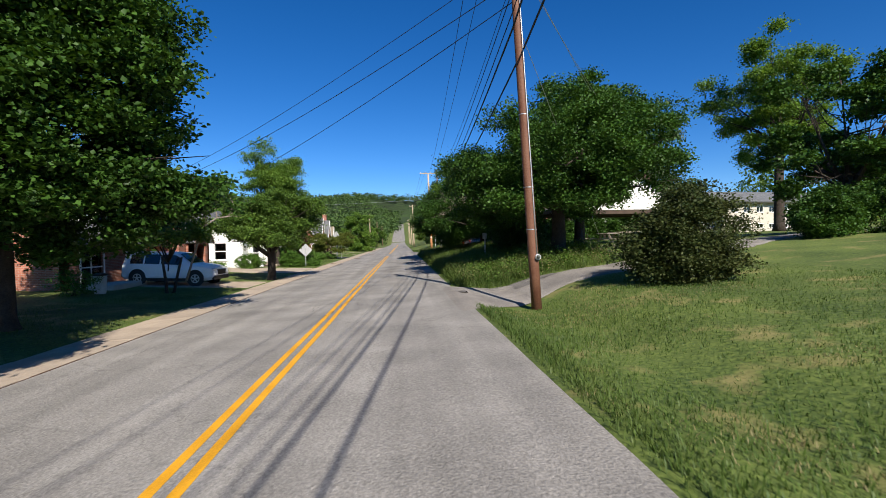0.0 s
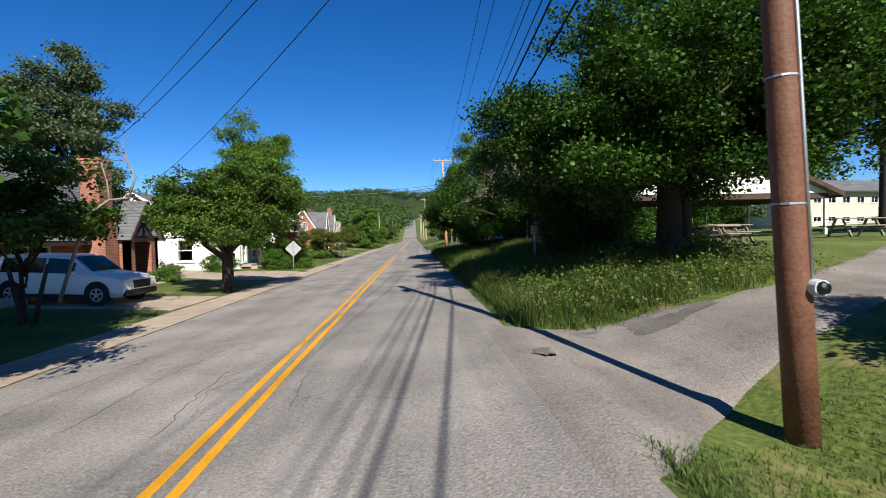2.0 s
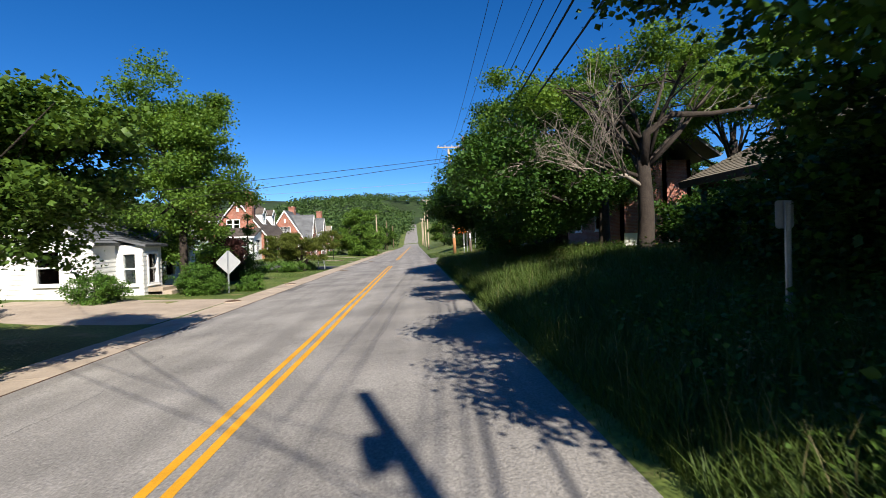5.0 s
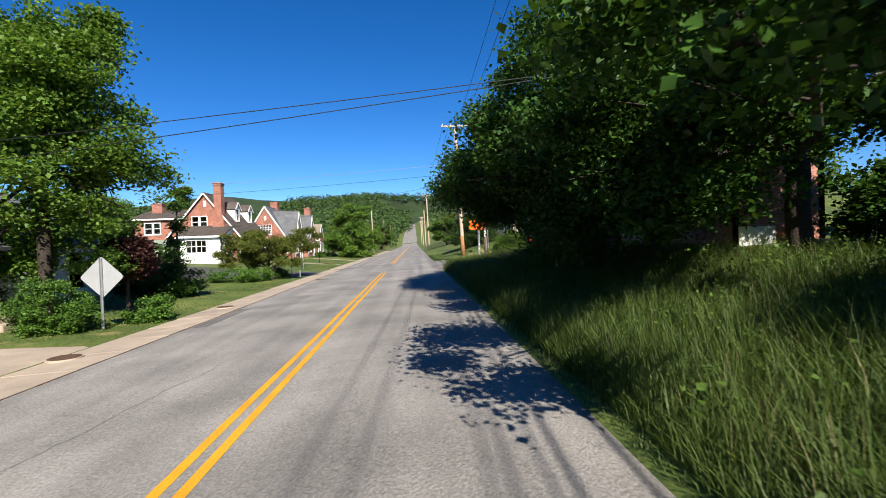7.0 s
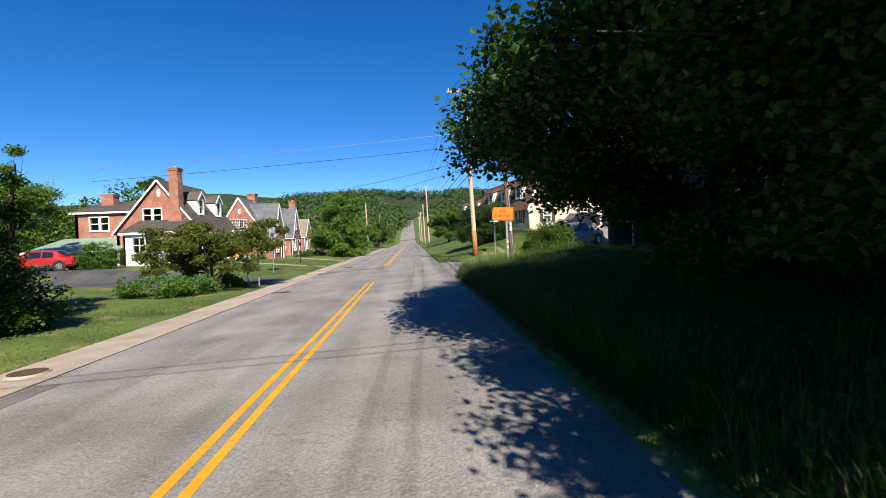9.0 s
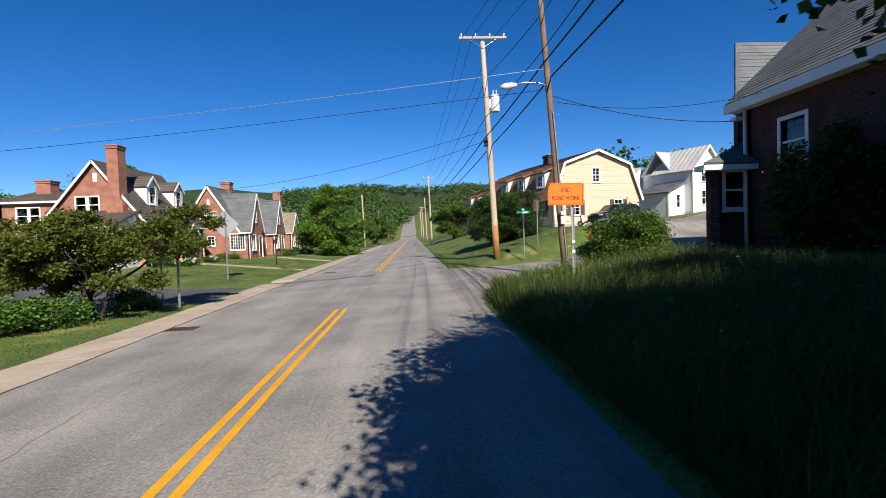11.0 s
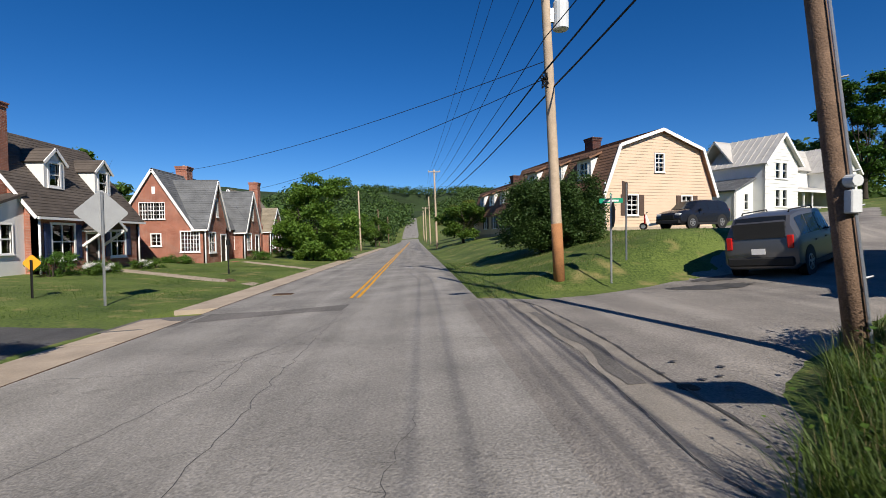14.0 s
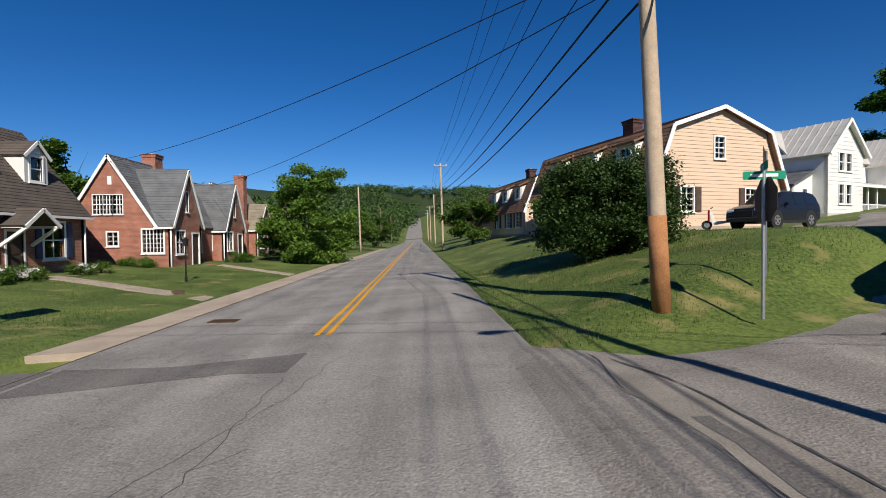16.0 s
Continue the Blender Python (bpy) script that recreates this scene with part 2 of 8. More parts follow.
STEEL = material("galvanised steel", (0.42, 0.44, 0.45), 0.45, metal=0.8, vary=0.15, scale=8, fine=60, bump=0.05)
SIGN_BACK = material("bare aluminium sheet", (0.36, 0.37, 0.37), 0.55, metal=0.25, vary=0.12, scale=3, fine=30, bump=0.03)
ORANGE = material("orange reflective sheeting", (0.95, 0.17, 0.01), 0.5, vary=0.04, scale=3, fine=30, bump=0.0)
GREEN_SIGN = material("green reflective sheeting", (0.0, 0.24, 0.13), 0.5, vary=0.06, scale=3, fine=30, bump=0.0)
BLACK = material("black paint", (0.012, 0.012, 0.012), 0.5, vary=0.2, scale=3, fine=30, bump=0.0)
AMBER = material("amber sign paint", (0.75, 0.33, 0.02), 0.5, vary=0.1, scale=3, fine=30, bump=0.0)
WIRE = material("black cable", (0.012, 0.012, 0.013), 0.6, vary=0.2, scale=3, fine=30, bump=0.0)
BARE_WIRE = material("bare aluminium cable", (0.5, 0.5, 0.5), 0.4, metal=0.7, vary=0.1, scale=3, fine=30, bump=0.0)
PORCELAIN = material("grey enamel", (0.55, 0.57, 0.57), 0.4, vary=0.08, scale=3, fine=30, bump=0.0)
BARK = material("grey brown bark", (0.042, 0.033, 0.026), 0.95, vary=0.4, scale=5, fine=30, bump=0.9)
DEADWOOD = material("bleached dead wood", (0.24, 0.205, 0.165), 0.9, vary=0.25, scale=5, fine=30, bump=0.5)
RUST_IRON = material("rusty iron", (0.10, 0.06, 0.04), 0.8, metal=0.3, vary=0.4, scale=8, fine=60, bump=0.4)
TYRE = material("tyre rubber", (0.018, 0.018, 0.018), 0.85, vary=0.2, scale=5, fine=60, bump=0.2)
CAR_SILVER = material("grey car paint", (0.15, 0.15, 0.155), 0.3, metal=0.6, vary=0.04, scale=2, fine=30, bump=0.0, spec=0.5)
CAR_WHITE = material("white car paint", (0.78, 0.78, 0.77), 0.25, vary=0.03, scale=2, fine=30, bump=0.0, spec=0.5)
CAR_BLACK = material("black car paint", (0.012, 0.013, 0.018), 0.2, vary=0.05, scale=2, fine=30, bump=0.0, spec=0.5)
CAR_RED = material("dark red car paint", (0.30, 0.012, 0.012), 0.25, vary=0.05, scale=2, fine=30, bump=0.0, spec=0.5)
CAR_GLASS = material("tinted car glass", (0.012, 0.014, 0.016), 0.06, vary=0.05, scale=2, fine=30, bump=0.0, spec=0.6)
TAIL_RED = material("red lamp lens", (0.45, 0.012, 0.01), 0.2, vary=0.05, scale=5, fine=30, bump=0.0, spec=0.5)
LAMP_CLEAR = material("clear lamp lens", (0.6, 0.6, 0.6), 0.15, vary=0.05, scale=5, fine=30, bump=0.0, spec=0.5)
RIM = material("alloy rim", (0.5, 0.5, 0.5), 0.35, metal=0.8, vary=0.05, scale=5, fine=30, bump=0.0)
PLASTIC = material("black plastic trim", (0.02, 0.02, 0.02), 0.6, vary=0.1, scale=5, fine=30, bump=0.0)
MAPLE = leaf_material("maple leaves", (0.012, 0.034, 0.006), (0.060, 0.135, 0.018), 0.2)
LIGHT_LEAF = leaf_material("light green leaves", (0.05, 0.108, 0.016), (0.155, 0.26, 0.042), 0.35)
MID_LEAF = leaf_material("mid green leaves", (0.03, 0.068, 0.012), (0.115, 0.195, 0.03), 0.28)
PINE_LEAF = leaf_material("blue green needles", (0.045, 0.08, 0.036), (0.14, 0.19, 0.09), 0.25)
PURPLE_LEAF = leaf_material("purple leaves", (0.03, 0.016, 0.014), (0.075, 0.03, 0.022), 0.25)
BRONZE_LEAF = leaf_material("bronze green leaves", (0.048, 0.07, 0.012), (0.15, 0.175, 0.032), 0.32)
BRONZE_DARK = leaf_material("bronze shrub leaves", (0.018, 0.036, 0.009), (0.075, 0.085, 0.025), 0.2)
HEDGE = leaf_material("clipped hedge leaves", (0.03, 0.078, 0.012), (0.108, 0.205, 0.03), 0.2)
CEDAR = leaf_material("juniper foliage", (0.018, 0.042, 0.012), (0.062, 0.108, 0.026), 0.2)
FAR_LEAF = leaf_material("distant woods", (0.03, 0.062, 0.018), (0.085, 0.14, 0.036), 0.2)
WEEDS = leaf_material("rank grass blades", (0.036, 0.072, 0.012), (0.108, 0.152, 0.036), 0.32)
STRAW = leaf_material("dry seed heads", (0.16, 0.14, 0.06), (0.30, 0.26, 0.125), 0.3)
TURF = leaf_material("lawn blades", (0.030, 0.066, 0.010), (0.090, 0.138, 0.026), 0.2)
FOREST_FLOOR = material("forest floor", (0.022, 0.04, 0.012), 0.95, vary=0.4, scale=0.05, fine=0.6, bump=0.3)
FLOWER = material("white blossom", (0.75, 0.73, 0.7), 0.8, vary=0.1, scale=5, fine=30, bump=0.0)
GUTTER = material("silted gutter concrete", (0.225, 0.203, 0.172), 0.95, vary=0.3, scale=1.6, fine=50, bump=0.6)
PATCH = asphalt_material("patched asphalt", (0.115, 0.108, 0.10), (0.15, 0.14, 0.128))
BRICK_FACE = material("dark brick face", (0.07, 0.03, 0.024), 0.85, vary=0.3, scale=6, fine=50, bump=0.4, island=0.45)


# ---- building helpers ----
def mesh_from(name, verts, faces, mats, smooth=False):
    me = bpy.data.meshes.new(name)
    me.from_pydata([tuple(v) for v in verts], [], faces)
    for m in (mats if isinstance(mats, (list, tuple)) else [mats]):
        me.materials.append(m)
    if smooth:
        me.polygons.foreach_set("use_smooth", [True] * len(me.polygons))
    me.update()
    return me


def part(name, bm, mat, parent=None, label="", smooth=False, at=None):
    """Links a bmesh as one mesh object under a thing or part."""
    me = bpy.data.meshes.new(name)
    bmesh.ops.recalc_face_normals(bm, faces=bm.faces)
    bm.to_mesh(me)
    bm.free()
    me.materials.append(mat)
    if smooth:
        me.polygons.foreach_set("use_smooth", [True] * len(me.polygons))
    ob = new(name, me)
    if parent is not None:
        ob.parent = parent
    if at is not None:
        ob.matrix_basis = at
    if label:
        tagged(ob, label)
    return ob


def piece(name, me, parent, at=None):
    ob = new(name, me)
    ob.parent = parent
    if at is not None:
        ob.matrix_basis = at
    return ob


def thing(name, label, category, at=None, group="", kind=""):
    ob = tagged(new(name), label, category, group, kind)
    ob.empty_display_size = 0.2
    if at is not None:
        ob.matrix_basis = at
    return ob


def box(bm, x0, x1, y0, y1, z0, z1, bevel=0.0):
    vs = [bm.verts.new(c) for c in ((x0, y0, z0), (x1, y0, z0), (x1, y1, z0), (x0, y1, z0), (x0, y0, z1), (x1, y0, z1), (x1, y1, z1), (x0, y1, z1))]
    fs = [bm.faces.new([vs[i] for i in f]) for f in ((0, 3, 2, 1), (4, 5, 6, 7), (0, 1, 5, 4), (1, 2, 6, 5), (2, 3, 7, 6), (3, 0, 4, 7))]
    if bevel:
        es = {e for f in fs for e in f.edges}
        bmesh.ops.bevel(bm, geom=list(es), offset=bevel, segments=1, affect="EDGES")
    return bm


def boxes(*rows, bevel=0.0):
    bm = bmesh.new()
    for r in rows:
        box(bm, *r, bevel=bevel)
    return bm


def prism(bm, poly, a, b, axis="y"):
    """A closed polygon (u, w) pushed from a to b along an axis: y takes (x, z), x takes (y, z), z takes (x, y)."""
    def v(u, w, t):
        return {"y": (u, t, w), "x": (t, u, w), "z": (u, w, t)}[axis]
    lo = [bm.verts.new(v(u, w, a)) for u, w in poly]
    hi = [bm.verts.new(v(u, w, b)) for u, w in poly]
    bm.faces.new(lo[::-1])
    bm.faces.new(hi)
    for i in range(len(poly)):
        j = (i + 1) % len(poly)
        bm.faces.new((lo[i], lo[j], hi[j], hi[i]))
    return bm


def tube(bm, points, radii, sides=8, cap=True):
    """A tapered tube along points."""
    pts = [Vector(p) for p in points]
    rings, last = [], None
    for i, p in enumerate(pts):
        d = (pts[min(i + 1, len(pts) - 1)] - pts[max(i - 1, 0)]).normalized()
        side = d.cross(Vector((0, 0, 1))) if last is None else last - d * last.dot(d)
        side = side.normalized() if side.length > 0.01 else Vector((1, 0, 0))
        last = side
        up = side.cross(d)
        r = radii[i] if isinstance(radii, (list, tuple)) else radii
        rings.append([bm.verts.new(p + r * (math.cos(2 * math.pi * k / sides) * side + math.sin(2 * math.pi * k / sides) * up)) for k in range(sides)])
    for a, b in zip(rings, rings[1:]):
        for k in range(sides):
            bm.faces.new((a[k], a[(k + 1) % sides], b[(k + 1) % sides], b[k]))
    if cap:
        bm.faces.new(rings[0][::-1])
        bm.faces.new(rings[-1])
    return bm


def smoothstep(a, b, v):
    t = min(1.0, max(0.0, (v - a) / (b - a)))
    return t * t * (3 - 2 * t)


# ---- the lie of the land ----
LEFT_EDGE, RIGHT_EDGE, KERB_IN = -5.82, 1.88, -7.12


def far_rise(y):
    return 0.075 * max(0.0, y - 240) * smoothstep(240, 300, y)


def road_z(x, y):
    return 0.05 * max(-7.4, min(x, 2.2)) + far_rise(y)


def land(x, y):
    """Height of the open ground."""
    z = road_z(x, y)
    if x < -7.2:
        d = min(-7.2 - x, 40.0)
        slope = 0.03 + (0.055 - 0.03) * smoothstep(67, 70, y)
        drive = 1 - smoothstep(60, 61.5, y) * (1 - smoothstep(67, 69, y))
        z += slope * min(d, 14) * (0.3 + 0.7 * drive) + 0.01 * max(0, d - 14)
    if x > 2.0:
        d = min(x - 2.0, 60.0)
        mouth = smoothstep(6, 10, y) * (1 - smoothstep(16, 20, y))
        a = 0.085 * d if d < 18 else 1.53 + 0.03 * (d - 18)
        a += mouth * 0.08 * math.exp(-((d - 4.0) / 1.6) ** 2)
        a -= (0.16 + 0.19 * mouth) * math.exp(-((d - 1.45) / (0.9 + 0.2 * mouth)) ** 2)
        k = 0.215 - 0.065 * smoothstep(44, 52, y)
        b = k * d if d < 4.4 else 4.4 * k + 0.036 * (d - 4.4)
        c = min(0.085 * d, max(0.035 * d, 0.11 * d - 0.45))
        e = 0.235 * d if d < 7.6 else 1.79 + 0.012 * (min(d, 18) - 7.6) + 0.10 * max(0, d - 18)
        e -= 0.1 * math.exp(-((d - 1.0) / 0.7) ** 2)
        w1 = smoothstep(15.5, 20.5, y - 0.35 * max(0, d - 3))
        w2 = smoothstep(56.5, 60.0, y - 0.15 * d)
        w3 = smoothstep(66.6, 69.5, y - 0.33 * d)
        z += ((a * (1 - w1) + b * w1) * (1 - w2) + c * w2) * (1 - w3) + e * w3
    if abs(x) > 60:
        z += 0.03 * (abs(x) - 60)
    return z


def sheet(name, xs, ys, height, mat, label, category="ground", kind="structure"):
    verts = [(x, y, height(x, y)) for y in ys for x in xs]
    w = len(xs)
    faces = [(j * w + i, j * w + i + 1, (j + 1) * w + i + 1, (j + 1) * w + i) for j in range(len(ys) - 1) for i in range(w - 1)]
    return tagged(new(name, mesh_from(name, verts, faces, mat, True)), label, category, kind=kind)


def strip(name, left, right, mat, label, lift=0.03, step=0.6, category="driveway", kind="structure", wobble=0.0):
    """A surface draped on the land between two boundary polylines with as many points each."""
    verts, faces, across = [], [], 14
    rows = []
    for (l0, r0), (l1, r1) in zip(zip(left, right), zip(left[1:], right[1:])):
        n = max(1, int(math.dist(l0, l1) / step))
        rows += [((l0[0] + (l1[0] - l0[0]) * i / n, l0[1] + (l1[1] - l0[1]) * i / n), (r0[0] + (r1[0] - r0[0]) * i / n, r0[1] + (r1[1] - r0[1]) * i / n)) for i in range(n)]
    rows.append((left[-1], right[-1]))
    for j, (l, r) in enumerate(rows):
        for k in range(across + 1):
            f = k / across
            x, y = l[0] + (r[0] - l[0]) * f, l[1] + (r[1] - l[1]) * f
            if k in (0, across) and wobble:
                x += wobble * (noise.noise((x * 1.3, y * 1.3, 4.0)))
                y += wobble * (noise.noise((x * 1.3, y * 1.3, 9.0)))
            verts.append((x, y, land(x, y) + (lift if 0 < k < across and j > 0 else lift - 0.05)))
    for j in range(len(rows) - 1):
        for k in range(across):
            a = j * (across + 1) + k
            faces.append((a, a + 1, a + across + 2, a + across + 1))
    return tagged(new(name, mesh_from(name, verts, faces, mat, True)), label, category, kind=kind)


def steps(a, b, s):
    n = max(1, round((b - a) / s))
    return [a + (b - a) * i / n for i in range(n)]


XS = [-900, -500, -300, -200, -140, -100, -80] + steps(-60, -30, 5) + steps(-30, -7.3, 1.0) + [-7.3, -7.16, -7.1, -5, -2, 1.2, 1.6] + steps(1.75, 14, 0.35) + steps(14, 40, 1.5) + steps(40, 80, 5) + [80, 110, 150, 220, 350, 600, 900]
YS = [-120, -80, -50] + steps(-30, 130, 0.8) + steps(130, 260, 6) + steps(260, 700, 20) + [700, 900, 1400]


def sheet_height(x, y):
    z = land(x, y)
    inside = -7.12 < x < 1.7
    bump = 0.05 * noise.noise((x * 0.4, y * 0.4, 0.0)) if x < -7.3 or x > 2.6 else 0.0
    return z + bump - (0.12 if inside else 0.0)


sheet("ground", XS, YS, sheet_height, LAWN, "sloping mown lawn and verge on both sides of the road")
ROAD_Y = steps(-40, 240, 1.5) + steps(240, 640, 15) + [640]


def road_edge(y):
    return RIGHT_EDGE + 0.10 * noise.noise((0.0, y * 0.5, 2.0)) + 0.05 * noise.noise((0.0, y * 2.3, 5.0))


rx = [0.0, 0.03, 0.15, 0.3, 0.45, 0.5, 0.55, 0.7, 0.85, 0.96, 1.0]
rverts, rfaces = [], []
for y in ROAD_Y:
    for i, f in enumerate(rx):
        x = LEFT_EDGE + (road_edge(y) - LEFT_EDGE) * f
        rverts.append((x, y, road_z(x, y) + 0.015 - (0.05 if i == len(rx) - 1 else 0.0)))
rw = len(rx)
for j in range(len(ROAD_Y) - 1):
    for i in range(rw - 1):
        a = j * rw + i
        rfaces.append((a, a + 1, a + rw + 1, a + rw))
road = tagged(new("road", mesh_from("road", rverts, rfaces, ASPHALT, True)), "worn grey two-lane asphalt road with cracks and patches", "road", kind="structure")


def flat_patch(bm, poly, lift):
    """A thin polygon lying on the road."""
    vs = [bm.verts.new((x, y, road_z(x, y) + 0.015 + lift)) for x, y in poly]
    return bm.faces.new(vs)


def ribbon(bm, pts, width, lift):
    """A narrow band following points on the road."""
    prev = None
    for i, (x, y) in enumerate(pts):
        x0, y0 = pts[max(0, i - 1)]
        x1, y1 = pts[min(len(pts) - 1, i + 1)]
        d = math.hypot(x1 - x0, y1 - y0) or 1
        nx, ny = -(y1 - y0) / d * width / 2, (x1 - x0) / d * width / 2
        pair = [bm.verts.new((x + s * nx, y + s * ny, road_z(x + s * nx, y + s * ny) + 0.015 + lift)) for s in (-1, 1)]
        if prev:
            bm.faces.new((prev[0], pair[0], pair[1], prev[1]))
        prev = pair


YELLOW_X = -1.79
for y0, y1 in ((-40, 57.6), (69.8, 232)):
    for s in (-0.11, 0.11):
        bm = bmesh.new()
        ribbon(bm, [(YELLOW_X + s + 0.008 * math.sin(y * 0.7), y) for y in steps(y0, y1, 1.5) + [y1]], 0.105, 0.004)
        tagged(part("centre_line", bm, YELLOW), "solid yellow centre line painted on the road", "road marking", "centre lines", "structure")


# ---- house kit ----
def wall(parent, mat, at, levels, openings=(), thick=0.25, label="", name="wall"):
    """A wall in its own x and z, outer face at y = 0; levels: rows (z, left, right); openings: rows (x0, x1, z0, z1), cut through."""
    bm = bmesh.new()

    def ext(z):
        for (z0, l0, r0), (z1, l1, r1) in zip(levels, levels[1:]):
            if z0 <= z <= z1:
                f = (z - z0) / (z1 - z0) if z1 > z0 else 0
                return l0 + (l1 - l0) * f, r0 + (r1 - r0) * f
        return levels[-1][1:]
    zs = sorted({round(v, 4) for v in [r[0] for r in levels] + [z for o in openings for z in o[2:]]})
    for za, zb in zip(zs, zs[1:]):
        (la, ra), (lb, rb) = ext(za + 1e-5), ext(zb - 1e-5)
        cuts = sorted((o[0], o[1]) for o in openings if o[2] <= za + 1e-4 and o[3] >= zb - 1e-4)
        edges = [(la, lb)] + [(c, c) for o in cuts for c in o] + [(ra, rb)]
        for (a0, a1), (b0, b1) in zip(edges[::2], edges[1::2]):
            if b0 - a0 > 0.005 or b1 - a1 > 0.005:
                poly = [(a0, za), (b0, za)] + ([(b1, zb), (a1, zb)] if b1 - a1 > 0.01 else [((a1 + b1) / 2, zb)])
                prism(bm, poly, 0.0, thick)
    return part(name, bm, mat, parent, label, at=at)


def window(parent, at, w, h, cols=2, rows=2, trim=WHITE, curtain=0.0, casing=0.10, name="window", shutters=None):
    """A sash window that fills an opening w by h; at: the opening's lower left corner on the outer face."""
    bm = boxes((-casing, 0, -0.035, 0.06, -casing, h + casing), (w, w + casing, -0.035, 0.06, -casing, h + casing), (0, w, -0.035, 0.06, h, h + casing), (0, w, -0.035, 0.06, -casing, 0), bevel=0.008)
    f = part(name, bm, trim, parent, at=at)
    part("sill", boxes((-casing - 0.04, w + casing + 0.04, -0.09, 0.02, -casing - 0.05, -casing), bevel=0.008), trim, f)
    for i in range(1, cols):
        part("glazing_bar", boxes((w * i / cols - 0.018, w * i / cols + 0.018, 0.035, 0.075, 0, h)), trim, f)
    for i in range(1, rows):
        t = 0.03 if i * 2 == rows else 0.014
        part("glazing_bar", boxes((0, w, 0.03, 0.08, h * i / rows - t, h * i / rows + t)), trim, f)
    pane = part("pane", boxes((0, w, 0.09, 0.097, 0, h)), GLASS, f)
    pane.visible_shadow = False
    if curtain:
        for a, b in ((0.02, w * 0.28), (w * 0.72, w - 0.02)):
            part("curtain", boxes((a, b, 0.16, 0.18, h * (1 - curtain), h)), CURTAIN, f)
    if shutters:
        for x0 in (-casing - 0.42, w + casing + 0.02):
            bm = boxes((x0, x0 + 0.40, -0.05, 0.0, -0.05, h + 0.05), bevel=0.006)
            for i in range(10):
                box(bm, x0 + 0.05, x0 + 0.35, -0.065, -0.05, 0.02 + i * (h - 0.04) / 10, 0.02 + (i + 0.65) * (h - 0.04) / 10)
            part("shutter", bm, shutters, f)
    return f


def courses(parent, mat, a, b, c, d, exposure=0.2, thick=0.12, name="roof", label=""):
    """A roof slope from the eave a-b up to the ridge d-c, laid in lapped courses of shingles over a deck."""
    a, b, c, d = (Vector(v) for v in (a, b, c, d))
    nrm = (b - a).cross(d - a).normalized()
    if nrm.z < 0:
        nrm = -nrm
    rise = ((d + c) / 2 - (a + b) / 2).length
    n = max(2, int(rise / exposure))
    verts, faces = [], []

    def quad_box(p, q, r, s, lo, hi):
        i = len(verts)
        verts.extend([p, q, r, s, p + hi, q + hi, r + lo, s + lo])
        faces.extend([tuple(i + k for k in f) for f in ((3, 2, 1, 0), (4, 5, 6, 7), (0, 1, 5, 4), (1, 2, 6, 5), (2, 3, 7, 6), (3, 0, 4, 7))])
    deck = nrm * -thick
    quad_box(a + deck, b + deck, c + deck, d + deck, nrm * thick, nrm * thick)
    base = new(name, mesh_from(name, verts, faces, mat))
    base.parent = parent
    if label:
        tagged(base, label)
    verts, faces = [], []
    rnd = random.Random(int(rise * 1000))
    for i in range(n):
        t0, t1 = i / n, min(1.0, (i + 1.25) / n)
        l0, r0, l1, r1 = a.lerp(d, t0), b.lerp(c, t0), a.lerp(d, t1), b.lerp(c, t1)
        length = max((r0 - l0).length, 0.05)
        s = 0.0
        while s < 1.0:
            e = min(1.0, s + (0.9 + rnd.random() * 1.6) / length)
            if 1 - e < 0.04:
                e = 1.0
            quad_box(l0.lerp(r0, s), l0.lerp(r0, e), l1.lerp(r1, e), l1.lerp(r1, s), nrm * 0.004, nrm * (0.020 + 0.008 * rnd.random()))
            s = e
    ob = tagged(new("shingles", mesh_from("shingles", verts, faces, mat)), kind="stuff")
    ob.parent = parent
    return base


def board(bm, p, q, w, h):
    """A straight board of section w by h (h upright) from p to q."""
    p, q = Vector(p), Vector(q)
    d = (q - p).normalized()
    s = d.cross(Vector((0, 0, 1)))
    s = s.normalized() if s.length > 0.01 else Vector((1, 0, 0))
    u = s.cross(d)
    vs = [bm.verts.new(e + s * i * w / 2 + u * j * h / 2) for e in (p, q) for i, j in ((-1, -1), (1, -1), (1, 1), (-1, 1))]
    for f in ((3, 2, 1, 0), (4, 5, 6, 7), (0, 1, 5, 4), (1, 2, 6, 5), (2, 3, 7, 6), (3, 0, 4, 7)):
        bm.faces.new([vs[i] for i in f])
    return bm


def rake(parent, pts, w=0.05, h=0.14, mat=WHITE, name="trim"):
    bm = bmesh.new()
    for p, q in zip(pts, pts[1:]):
        board(bm, p, q, w, h)
    return part(name, bm, mat, parent)


def gutter(parent, p, q, mat=WHITE):
    bm = bmesh.new()
    board(bm, p, q, 0.12, 0.12)
    return part("gutter", bm, mat, parent)


def downpipe(parent, x, y, z0, z1, mat=WHITE):
    bm = bmesh.new()
    tube(bm, [(x, y, z0), (x, y, z1)], 0.05, 8)
    return part("downpipe", bm, mat, parent, smooth=True)


